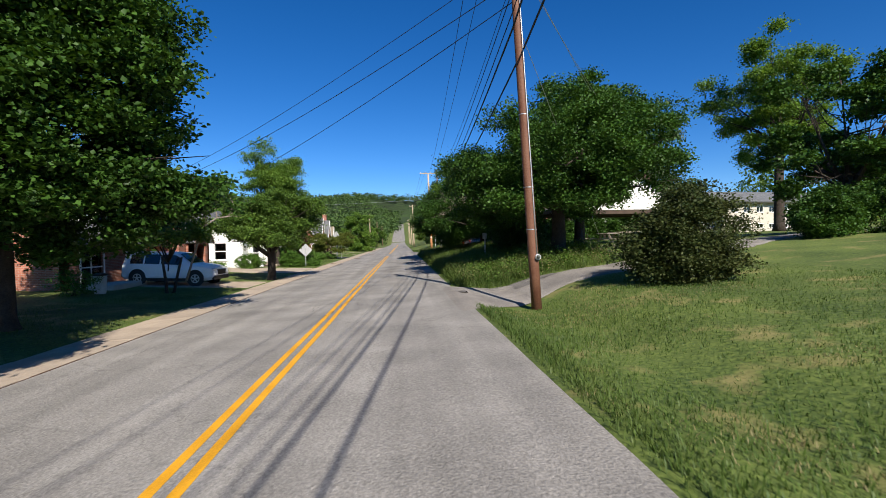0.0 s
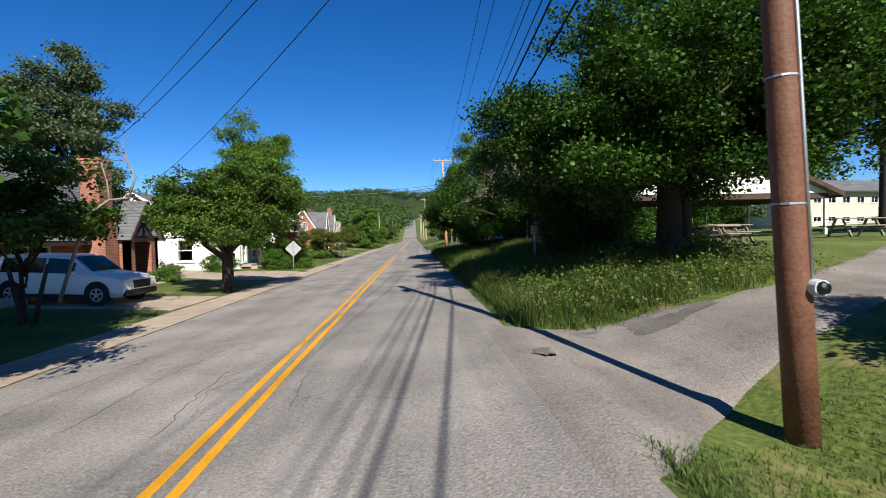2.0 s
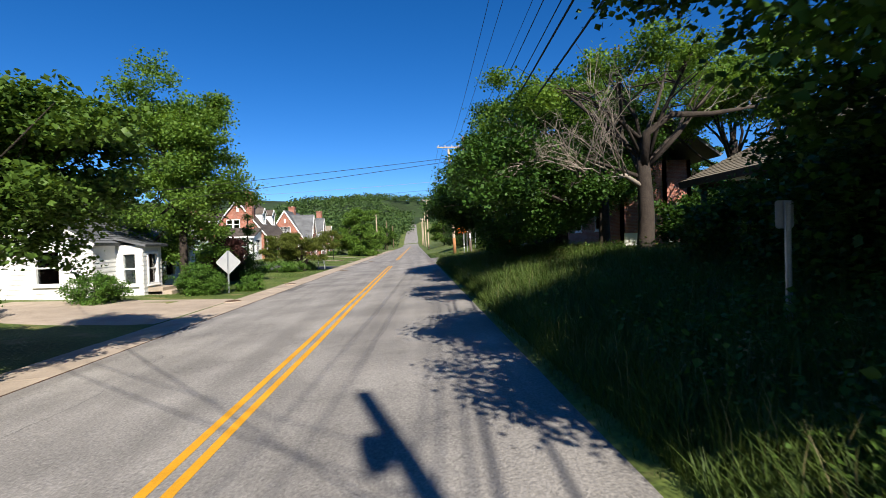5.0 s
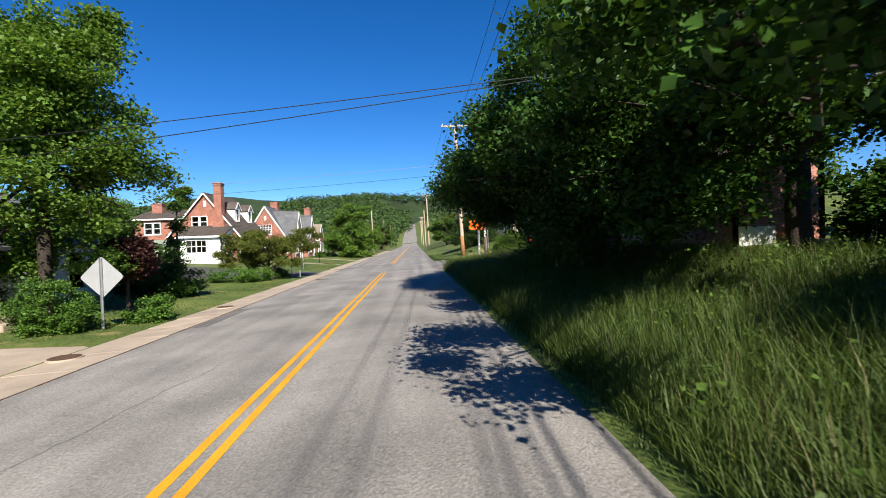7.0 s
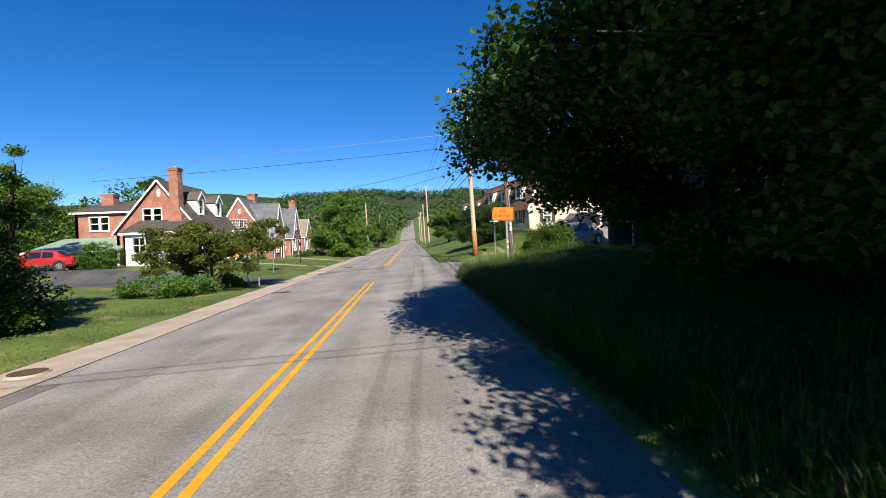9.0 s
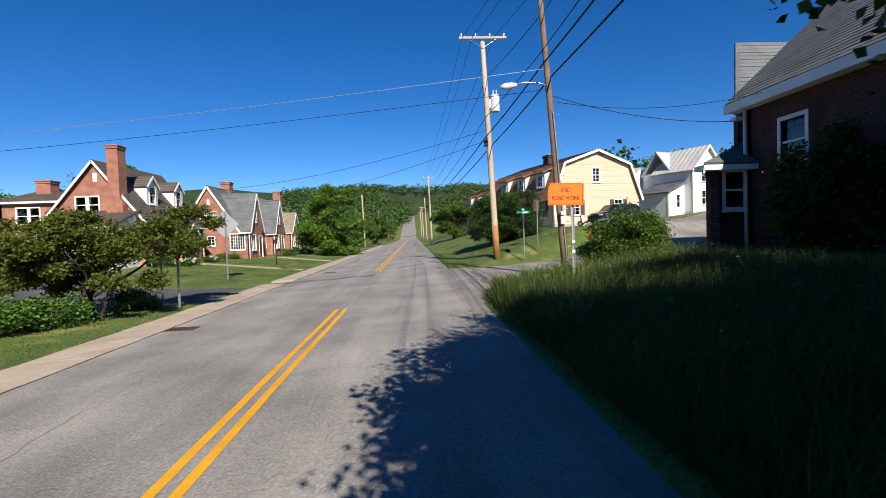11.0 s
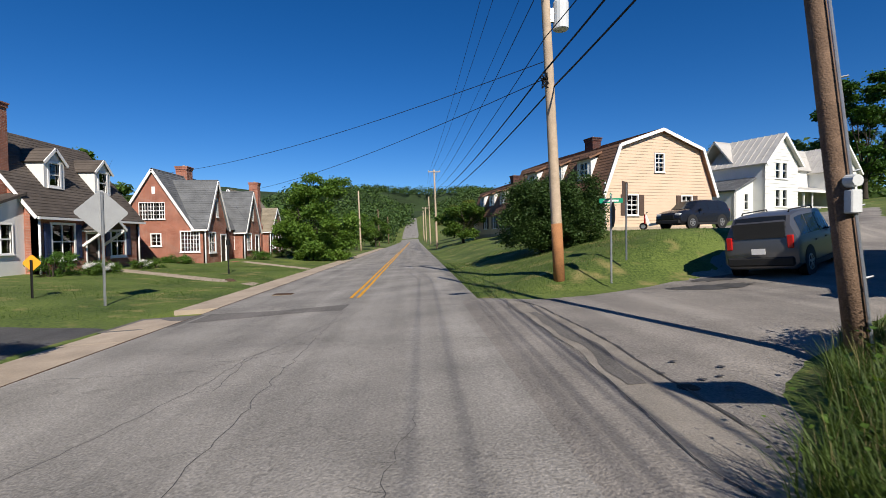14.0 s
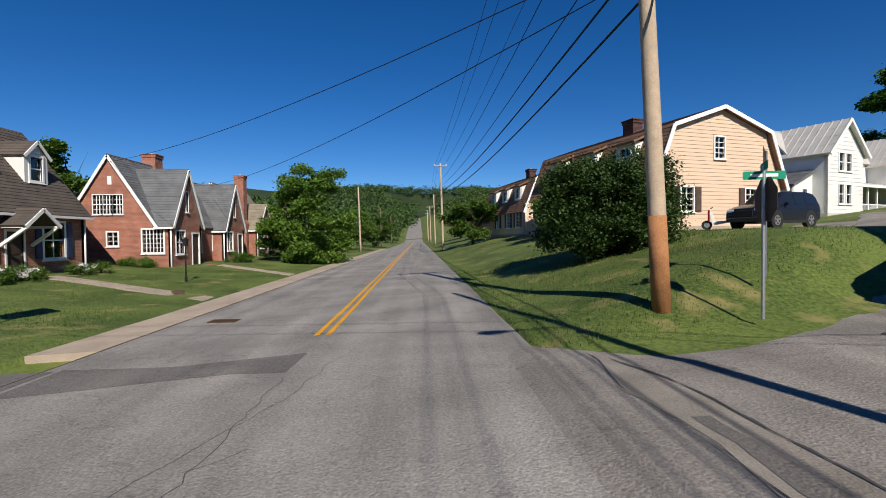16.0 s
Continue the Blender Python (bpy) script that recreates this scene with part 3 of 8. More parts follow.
def chimney(parent, x0, x1, y0, y1, z0, z1, mat=BRICK_RED, shoulder=None):
    """Stack with a projecting cap and pots; shoulder: height below which it is a fifth wider."""
    s = (x1 - x0) * 0.22
    bm = boxes((x0, x1, y0, y1, shoulder or z0, z1 - 0.25))
    if shoulder:
        box(bm, x0 - s, x1 + s, y0, y1 + 0.02, z0, shoulder - 0.35)
        prism(bm, [(x0 - s, shoulder - 0.35), (x1 + s, shoulder - 0.35), (x1, shoulder), (x0, shoulder)], y0, y1)
    c = part("chimney", bm, mat, parent)
    part("cap", boxes((x0 - 0.05, x1 + 0.05, y0 - 0.05, y1 + 0.05, z1 - 0.25, z1 - 0.08), (x0 - 0.09, x1 + 0.09, y0 - 0.09, y1 + 0.09, z1 - 0.08, z1), bevel=0.01), mat, c)
    bm = bmesh.new()
    tube(bm, [((x0 + x1) / 2, (y0 + y1) / 2, z1), ((x0 + x1) / 2, (y0 + y1) / 2, z1 + 0.12)], [0.14, 0.11], 10)
    part("flue", bm, CONCRETE, c)
    return c


def lap_siding(parent, mat, at, levels, openings=(), lap=0.2, name="siding_board"):
    """Lapped boards on a wall's face, each an object of its own, cut round the openings."""
    def ext(z):
        for (z0, l0, r0), (z1, l1, r1) in zip(levels, levels[1:]):
            if z0 <= z <= z1:
                f = (z - z0) / (z1 - z0)
                return l0 + (l1 - l0) * f, r0 + (r1 - r0) * f
        return None
    z, top = levels[0][0], levels[-1][0]
    while z < top - 0.05:
        z1 = min(z + lap, top - 0.01)
        (la, ra), (lb, rb) = ext(z), ext(z1)
        l, r = max(la, lb), min(ra, rb)
        cuts = sorted((o[0] - 0.1, o[1] + 0.1) for o in openings if o[2] - 0.1 < z1 and o[3] + 0.1 > z)
        ends = [l] + [c for o in cuts for c in o] + [r]
        for a, b in zip(ends[::2], ends[1::2]):
            if b - a > 0.06:
                bm = bmesh.new()
                prism(bm, [(-0.028, z), (0.0, z), (0.0, z1), (-0.006, z1 + 0.012)], a, b, "x")
                part(name, bm, mat, parent, at=at)
        z += lap


def door(parent, at, w, h, mat, trim=WHITE):
    d = part("door", boxes((0, w, 0.06, 0.11, 0, h), (0.12, w - 0.12, 0.045, 0.06, 0.15, h * 0.42), (0.12, w - 0.12, 0.045, 0.06, h * 0.5, h - 0.15), bevel=0.006), mat, parent, at=at)
    part("door_frame", boxes((-0.1, 0, -0.03, 0.1, 0, h + 0.1), (w, w + 0.1, -0.03, 0.1, 0, h + 0.1), (0, w, -0.03, 0.1, h, h + 0.1)), trim, d)
    bm = bmesh.new()
    bmesh.ops.create_uvsphere(bm, u_segments=8, v_segments=6, radius=0.035, matrix=Matrix.Translation((w - 0.08, 0.02, h * 0.48)))
    part("door_handle", bm, STEEL, d)
    return d


# ---- brick house with a white sunroom ----
def sunroom_house():
    g = thing("brick_house", "red brick house with white sunroom, two dormers and tall chimney", "house")
    fx, gy, by = -18.0, 79.0, 87.4
    bx, rx_, eave, ridge, base = -24.9, -21.3, 3.25, 7.5, -0.3
    w = fx - bx
    pk = rx_ - bx
    ops = [(2.3, 3.75, 4.05, 5.1), (pk - 0.15, pk + 0.15, 6.15, 6.75)]
    a = pose(bx, gy, 0)
    wall(g, BRICK_RED, a, [(base, 0, w), (eave, 0, w), (ridge, pk, pk)], ops)
    for x0, ww in ((2.3, 0.62), (3.13, 0.62)):
        window(g, a @ pose(x0, 0, 4.05), ww, 1.05, 1, 2, casing=0.09)
    part("attic_vent", boxes((pk - 0.15, pk + 0.15, 0.02, 0.1, 6.15, 6.75)), WHITE, g, at=a)
    f = pose(fx, gy, 0, 0, 0, 90)
    L = by - gy
    fops = [(1.0, 2.5, 0.95, 2.65), (3.5, 4.4, 0.15, 2.2), (5.6, 6.9, 0.95, 2.65)]
    wall(g, BRICK_RED, f, [(base, 0, L), (eave, 0, L)], fops)
    for x0, x1, z0, z1 in (fops[0], fops[2]):
        window(g, f @ pose(x0, 0, z0), x1 - x0, z1 - z0, 2, 2, casing=0.13, shutters=NAVY, curtain=0.6)
    door(g, f @ pose(3.5, 0, 0.15), 0.9, 2.05, DARK_WOOD)
    wall(g, BRICK_RED, pose(fx, by, 0, 0, 0, 180), [(base, 0, w), (eave, 0, w), (ridge, fx - rx_, fx - rx_)])
    wall(g, BRICK_RED, pose(bx, by, 0, 0, 0, -90), [(base, 0, L), (eave, 0, L)])
    o = 0.25
    k = (ridge - eave) / (fx - rx_)
    kb = (ridge - eave) / (rx_ - bx)
    courses(g, SHINGLE_BROWN, (fx + o, gy - o, eave - o * k + 0.12), (fx + o, by + o, eave - o * k + 0.12), (rx_, by + o, ridge + 0.12), (rx_, gy - o, ridge + 0.12), label="brown shingle roof slope")
    courses(g, SHINGLE_BROWN, (bx - o, by + o, eave - o * kb + 0.12), (bx - o, gy - o, eave - o * kb + 0.12), (rx_, gy - o, ridge + 0.12), (rx_, by + o, ridge + 0.12))
    rake(g, [(fx + o, gy - o - 0.03, eave - o * k), (rx_, gy - o - 0.03, ridge), (bx - o, gy - o - 0.03, eave - o * kb)])
    gutter(g, (fx + o + 0.05, gy - o, eave - o * k + 0.02), (fx + o + 0.05, by + o, eave - o * k + 0.02))
    downpipe(g, fx + 0.08, gy + 0.1, base, eave - 0.2)
    downpipe(g, fx + 0.08, by - 0.1, base, eave - 0.2)
    chimney(g, -20.15, -19.42, gy - 0.55, gy + 0.35, base, 8.5, shoulder=4.9)
    # dormers
    for cy in (81.6, 85.5):
        d = tagged(new("dormer"), "white sided dormer with a sash window")
        d.parent = g
        dx, hw = fx - 0.95, 0.72
        z0 = eave + 0.95 * k + 0.05
        depth = 2.4
        m = pose(dx, cy - hw, 0, 0, 0, 90)
        wall(d, SIDING, m, [(z0, 0, 2 * hw), (z0 + 1.45, 0, 2 * hw), (z0 + 2.15, hw, hw)], [(hw - 0.36, hw + 0.36, z0 + 0.25, z0 + 1.4)], 0.12)
        window(d, m @ pose(hw - 0.36, 0, z0 + 0.25), 0.72, 1.15, 1, 2, casing=0.12)
        for sy in (-hw, hw - 0.1):
            bm = bmesh.new()
            prism(bm, [(dx - 0.12, z0), (dx - 0.12, z0 + 1.45), (dx - 0.12 - 1.5, z0 + 1.45)], cy + sy, cy + sy + 0.1)
            part("cheek", bm, SIDING, d)
        zt = z0 + 1.45
        courses(d, SHINGLE_BROWN, (dx + 0.15, cy - hw - 0.12, zt - 0.05), (dx - depth, cy - hw - 0.12, zt - 0.05), (dx - depth, cy, zt + 0.78), (dx + 0.15, cy, zt + 0.78), thick=0.06)
        courses(d, SHINGLE_BROWN, (dx - depth, cy + hw + 0.12, zt - 0.05), (dx + 0.15, cy + hw + 0.12, zt - 0.05), (dx + 0.15, cy, zt + 0.78), (dx - depth, cy, zt + 0.78), thick=0.06)
        rake(d, [(dx + 0.13, cy - hw - 0.12, zt - 0.1), (dx + 0.13, cy, zt + 0.72), (dx + 0.13, cy + hw + 0.12, zt - 0.1)], h=0.14)
    # porch hood on brackets
    h = tagged(new("porch_hood"), "small gabled porch hood on white brackets")
    h.parent = g
    cy = gy + 3.95
    courses(h, SHINGLE_BROWN, (fx + 1.3, cy - 1.0, 2.45), (fx - 0.1, cy - 1.0, 2.45), (fx - 0.1, cy, 3.25), (fx + 1.3, cy, 3.25), thick=0.07)
    courses(h, SHINGLE_BROWN, (fx - 0.1, cy + 1.0, 2.45), (fx + 1.3, cy + 1.0, 2.45), (fx + 1.3, cy, 3.25), (fx - 0.1, cy, 3.25), thick=0.07)
    rake(h, [(fx + 1.3, cy - 1.0, 2.38), (fx + 1.3, cy, 3.17), (fx + 1.3, cy + 1.0, 2.38)], h=0.16)
    for s in (-0.85, 0.85):
        rake(h, [(fx + 1.2, cy + s, 2.36), (fx + 0.05, cy + s, 1.55)], 0.12, 0.12, name="bracket")
        rake(h, [(fx + 1.25, cy + s, 2.4), (fx + 0.0, cy + s, 2.4)], 0.12, 0.12, name="bracket")
    part("step", boxes((fx, fx + 1.4, cy - 0.9, cy + 0.9, base, -0.02), (fx, fx + 1.0, cy - 0.8, cy + 0.8, -0.02, 0.14), bevel=0.02), CONCRETE, g)
    # sunroom
    s = tagged(new("sunroom"), "white clapboard sunroom with a lean-to roof")
    s.parent = g
    x0, x1, y0, zt = -22.7, -18.55, 76.1, 3.05
    sops = [(0.75, 2.6, 1.45, 2.6)]
    wall(s, WHITE, pose(x0, y0, 0), [(base, 0, x1 - x0), (zt, 0, x1 - x0)], sops, 0.15)
    for xx in (0.75, 1.7):
        window(s, pose(x0 + xx, y0, 1.45), 0.9, 1.15, 2, 2, casing=0.07)
    wall(s, WHITE, pose(x1, y0, 0, 0, 0, 90), [(base, 0, gy - y0), (zt, 0, gy - y0), (4.1, gy - y0 - 0.05, gy - y0)], [(0.6, 2.2, 1.3, 2.6)], 0.15)
    window(s, pose(x1, y0 + 0.6, 1.3, 0, 0, 90), 1.6, 1.3, 3, 2, casing=0.07)
    wall(s, WHITE, pose(x0, gy, 0, 0, 0, -90), [(base, 0, gy - y0), (zt, 0, gy - y0), (4.1, 0, 0.05)], (), 0.15)
    courses(s, SHINGLE_BROWN, (x0 - 0.2, y0 - 0.25, zt - 0.02), (x1 + 0.2, y0 - 0.25, zt - 0.02), (x1 + 0.2, gy, 4.15), (x0 - 0.2, gy, 4.15), thick=0.1)
    rake(s, [(x0 - 0.2, y0 - 0.28, zt - 0.1), (x1 + 0.2, y0 - 0.28, zt - 0.1)], h=0.18)
    # rear wing and porch
    r = tagged(new("rear_wing"), "two-storey brick rear wing with a chimney")
    r.parent = g
    wops = [(1.3, 2.9, 3.6, 4.75)]
    wall(r, BRICK_RED, pose(-30.6, 82.6, 0), [(base, 0, 5.5), (5.2, 0, 5.5)], wops)
    window(r, pose(-29.3, 82.6, 3.6), 0.75, 1.15, 1, 2)
    window(r, pose(-28.35, 82.6, 3.6), 0.65, 1.15, 1, 2)
    wall(r, BRICK_RED, pose(-30.6, 90, 0, 0, 0, -90), [(base, 0, 7.4), (5.2, 0, 7.4)])
    courses(r, SHINGLE_BROWN, (-31.0, 82.3, 5.25), (-24.6, 82.3, 5.25), (-24.6, 87.5, 6.6), (-31.0, 87.5, 6.6))
    rake(r, [(-31.0, 82.27, 5.17), (-25.0, 82.27, 5.17)], h=0.15)
    chimney(r, -30.0, -28.9, 85.5, 86.5, 5.0, 7.2)
    p = tagged(new("porch"), "low porch with white posts and a green metal roof")
    p.parent = g
    courses(p, GREEN_TIN, (-31.6, 77.6, 1.75), (-24.0, 77.6, 1.75), (-24.0, 82.6, 2.9), (-31.6, 82.6, 2.9), exposure=0.9)
    rake(p, [(-31.6, 77.55, 1.66), (-24.0, 77.55, 1.66)], h=0.2)
    for i in range(6):
        part("post", boxes((-31.4 + i * 1.44, -31.26 + i * 1.44, 77.75, 77.9, base, 1.6), bevel=0.01), WHITE, p)
    part("rail", boxes((-31.4, -24.1, 77.8, 77.86, 0.5, 0.58), (-31.4, -24.1, 77.78, 77.9, base, 0.42)), WHITE, p)
    # Dark sheet over the brick paints the shade beneath the porch roof.
    wall(p, SHADE_BLACK, pose(-31.5, 82.5, 0), [(base, 0, 7.5), (2.5, 0, 7.5)], (), 0.08)
    return g


# ---- steep gabled brick houses ----
def gable_house(name, label, fx, gy, depth, main_w, wing_w, eave, wing_peak, ridge, main_off, roof_mat, base, back=9.0, wing_wins=True):
    """A cross-gabled cottage: a wing gable faces the road (+x); its side wall runs on into the main gable that looks down the road (-y)."""
    g = thing(name, label, "house")
    # side wall with the main gable
    mx0 = fx - main_off - main_w
    W = fx - mx0
    half = main_w / 2
    a = pose(mx0, gy, 0)
    slope = (ridge - eave) / half
    lev = [(base, 0, W), (eave, 0, W), (eave + 0.001, 0, main_w), (ridge, half, half)]
    ops = [(half - 1.0, half + 0.75, 3.4, 4.55), (half - 0.2, half + 0.42, 1.45, 2.25), (half + 1.9, half + 3.15, 1.0, 2.4), (half - 0.13, half + 0.13, 5.2, 5.75)]
    ops = [o for o in ops if o[1] < W - 0.1]
    wall(g, BRICK_RED, a, lev, ops)
    for i in range(3):
        window(g, a @ pose(half - 1.0 + i * 0.6, 0, 3.4), 0.55, 1.15, 3, 4, casing=0.05)
    window(g, a @ pose(half - 0.2, 0, 1.45), 0.62, 0.8, 2, 3, casing=0.08)
    if len(ops) > 3:
        window(g, a @ pose(half + 1.9, 0, 1.0), 1.25, 1.4, 6, 5, casing=0.09)
    part("attic_vent", boxes((half - 0.13, half + 0.13, 0.03, 0.12, 5.2, 5.75)), WHITE, g, at=a)
    # wing front
    f = pose(fx, gy, 0, 0, 0, 90)
    h2 = wing_w / 2
    fops = [(0.45, 1.55, 0.9, 2.3), (wing_w - 1.3, wing_w - 0.35, 0.05, 2.15), (h2 - 0.14, h2 + 0.14, 3.6, 4.9)]
    wall(g, BRICK_RED, f, [(base, 0, wing_w), (eave, 0, wing_w), (wing_peak, h2, h2)], fops)
    window(g, f @ pose(0.45, 0, 0.9), 1.1, 1.4, 2, 2, casing=0.1)
    window(g, f @ pose(h2 - 0.14, 0, 3.6), 0.28, 1.3, 1, 3, casing=0.06)
    door(g, f @ pose(wing_w - 1.3, 0, 0.05), 0.95, 2.1, DARK_WOOD)
    part("step", boxes((fx, fx + 1.5, gy + wing_w - 1.6, gy + wing_w, base, -0.15), (fx, fx + 1.0, gy + wing_w - 1.5, gy + wing_w - 0.1, -0.15, 0.03), bevel=0.02), BRICK_PINK, g)
    # far side and set-back front
    wall(g, BRICK_RED, pose(fx, gy + wing_w, 0, 0, 0, 180), [(base, 0, main_off + 0.3), (eave, 0, main_off + 0.3)])
    mfx = mx0 + main_w
    wall(g, BRICK_RED, pose(mfx, gy + wing_w, 0, 0, 0, 90), [(base, 0, back - wing_w), (eave, 0, back - wing_w)], [(0.8, 2.2, 0.9, 2.3)])
    window(g, pose(mfx, gy + wing_w + 0.8, 0.9, 0, 0, 90), 1.4, 1.4, 2, 2)
    wall(g, BRICK_RED, pose(mfx, gy + back, 0, 0, 0, 180), [(base, 0, main_w), (eave, 0, main_w), (ridge, half, half)])
    wall(g, BRICK_RED, pose(mx0, gy + back, 0, 0, 0, -90), [(base, 0, back), (eave, 0, back)])
    o, lift = 0.15, 0.13
    # main roof
    cx = mx0 + half
    lowz = eave - o * slope + lift
    courses(g, roof_mat, (mfx + o, gy - o, lowz), (mfx + o, gy + back + o, lowz), (cx, gy + back + o, ridge + lift), (cx, gy - o, ridge + lift))
    courses(g, roof_mat, (mx0 - o, gy + back + o, lowz), (mx0 - o, gy - o, lowz), (cx, gy - o, ridge + lift), (cx, gy + back + o, ridge + lift))
    # wing roof, running back into the main slope
    ws = (wing_peak - eave) / h2
    wl = eave - o * ws + lift
    xin_top = cx + half * (1 - (wing_peak - eave) / (ridge - eave)) - 0.1
    courses(g, roof_mat, (mfx - 0.1, gy - o, wl), (fx + o, gy - o, wl), (fx + o, gy + h2, wing_peak + lift), (xin_top, gy + h2, wing_peak + lift))
    courses(g, roof_mat, (fx + o, gy + wing_w + o, wl), (mfx - 0.1, gy + wing_w + o, wl), (xin_top, gy + h2, wing_peak + lift), (fx + o, gy + h2, wing_peak + lift))
    rake(g, [(mx0 - o, gy - o - 0.03, lowz - 0.12), (cx, gy - o - 0.03, ridge), (mfx + o, gy - o - 0.03, lowz - 0.12)], h=0.17)
    rake(g, [(fx + o + 0.03, gy - o, wl - 0.12), (fx + o + 0.03, gy + h2, wing_peak), (fx + o + 0.03, gy + wing_w + o, wl - 0.12)], h=0.17)
    gutter(g, (mfx, gy - o - 0.06, wl - 0.1), (fx + o, gy - o - 0.06, wl - 0.1))
    downpipe(g, fx - 0.06, gy - 0.06, base, eave - 0.1)
    return g


# ---- gambrel house with cream siding ----
def gambrel_house(at, name="gambrel_house"):
    g = thing(name, "cream clapboard gambrel-roofed house with brown shutters", "house", at)
    w, eave, knee, peak, base, depth = 8.83, 2.65, 5.25, 6.4, 0.0, 12.0
    ki = 1.05
    lev = [(base, 0, w), (eave, 0, w), (knee, ki, w - ki), (peak, w / 2, w / 2)]
    ops = [(1.75, 2.55, 1.0, 2.2), (6.2, 7.0, 1.0, 2.2), (4.0, 4.65, 3.8, 4.9)]
    wall(g, CREAM, pose(0, 0, 0), lev, ops)
    part("foundation", boxes((-0.03, w + 0.03, -0.05, depth, base - 0.6, base + 0.22)), CONCRETE, g)
    lap_siding(g, CREAM, pose(0, -0.004, 0), [(base + 0.22, 0, w)] + lev[1:], ops)
    for x0, x1, z0, z1 in ops[:2]:
        window(g, pose(x0, -0.03, z0), x1 - x0, z1 - z0, 2, 4, shutters=BROWN_PAINT, curtain=0.5, casing=0.08)
    x0, x1, z0, z1 = ops[2]
    window(g, pose(x0, -0.03, z0), x1 - x0, z1 - z0, 2, 4, casing=0.08)
    sops = [(1.2, 2.1, 0.9, 2.2), (3.6, 4.5, 0.9, 2.2), (6.6, 7.5, 0.9, 2.2)]
    lw = pose(0, depth, 0, 0, 0, -90)
    sops = [(depth - b, depth - a, c, d) for a, b, c, d in sops]
    wall(g, CREAM, lw, [(base, 0, depth), (eave, 0, depth)], sops)
    for a, b, c, d in sops:
        window(g, lw @ pose(a, -0.03, c), b - a, d - c, 2, 4, shutters=BROWN_PAINT, casing=0.08)
    wall(g, CREAM, pose(w, 0, 0, 0, 0, 90), [(base, 0, depth), (eave, 0, depth)])
    wall(g, CREAM, pose(w, depth, 0, 0, 0, 180), lev)
    o = 0.3
    t = 0.14
    for sgn, xe, xk in ((1, 0, ki), (-1, w, w - ki)):
        a0, a1 = -o, depth + o
        p = [(xe - sgn * 0.2, eave - 0.4), (xk, knee + t), (w / 2, peak + t)]
        for (xa, za), (xb, zb) in zip(p, p[1:]):
            q = [(xa, a0, za), (xa, a1, za), (xb, a1, zb), (xb, a0, zb)]
            if sgn < 0:
                q = [q[1], q[0], q[3], q[2]]
            courses(g, SHINGLE_RUST, *q, label="brown shingle gambrel slope")
        rake(g, [(x, a0 - 0.03, z - 0.1) for x, z in p], h=0.2)
    # long shed dormer on the left slope
    bm = bmesh.new()
    for i in range(3):
        y0 = 1.6 + i * 3.4
        d = tagged(new("dormer"), "white dormer in the gambrel slope")
        d.parent = g
        m = pose(0.25, y0 + 1.5, 0, 0, 0, -90)
        wall(d, SIDING, m, [(3.1, 0, 1.5), (4.8, 0, 1.5)], [(0.35, 1.15, 3.6, 4.5)], 0.12)
        window(d, m @ pose(0.35, 0, 3.6), 0.8, 0.9, 2, 2, casing=0.08)
        for yy in (y0, y0 + 1.4):
            b2 = bmesh.new()
            prism(b2, [(0.3, 3.1), (1.3, 4.8), (0.3, 4.8)], yy, yy + 0.1)
            part("cheek", b2, SIDING, d)
        courses(d, SHINGLE_RUST, (-0.05, y0 + 1.75, 4.75), (-0.05, y0 - 0.25, 4.75), (1.6, y0 - 0.25, 5.45), (1.6, y0 + 1.75, 5.45), thick=0.1)
    bm.free()
    chimney(g, 2.2, 2.9, 4.0, 4.9, 5.3, 6.7, BRICK_DARK)
    downpipe(g, 0.06, -0.08, 0.0, 3.0)
    return g


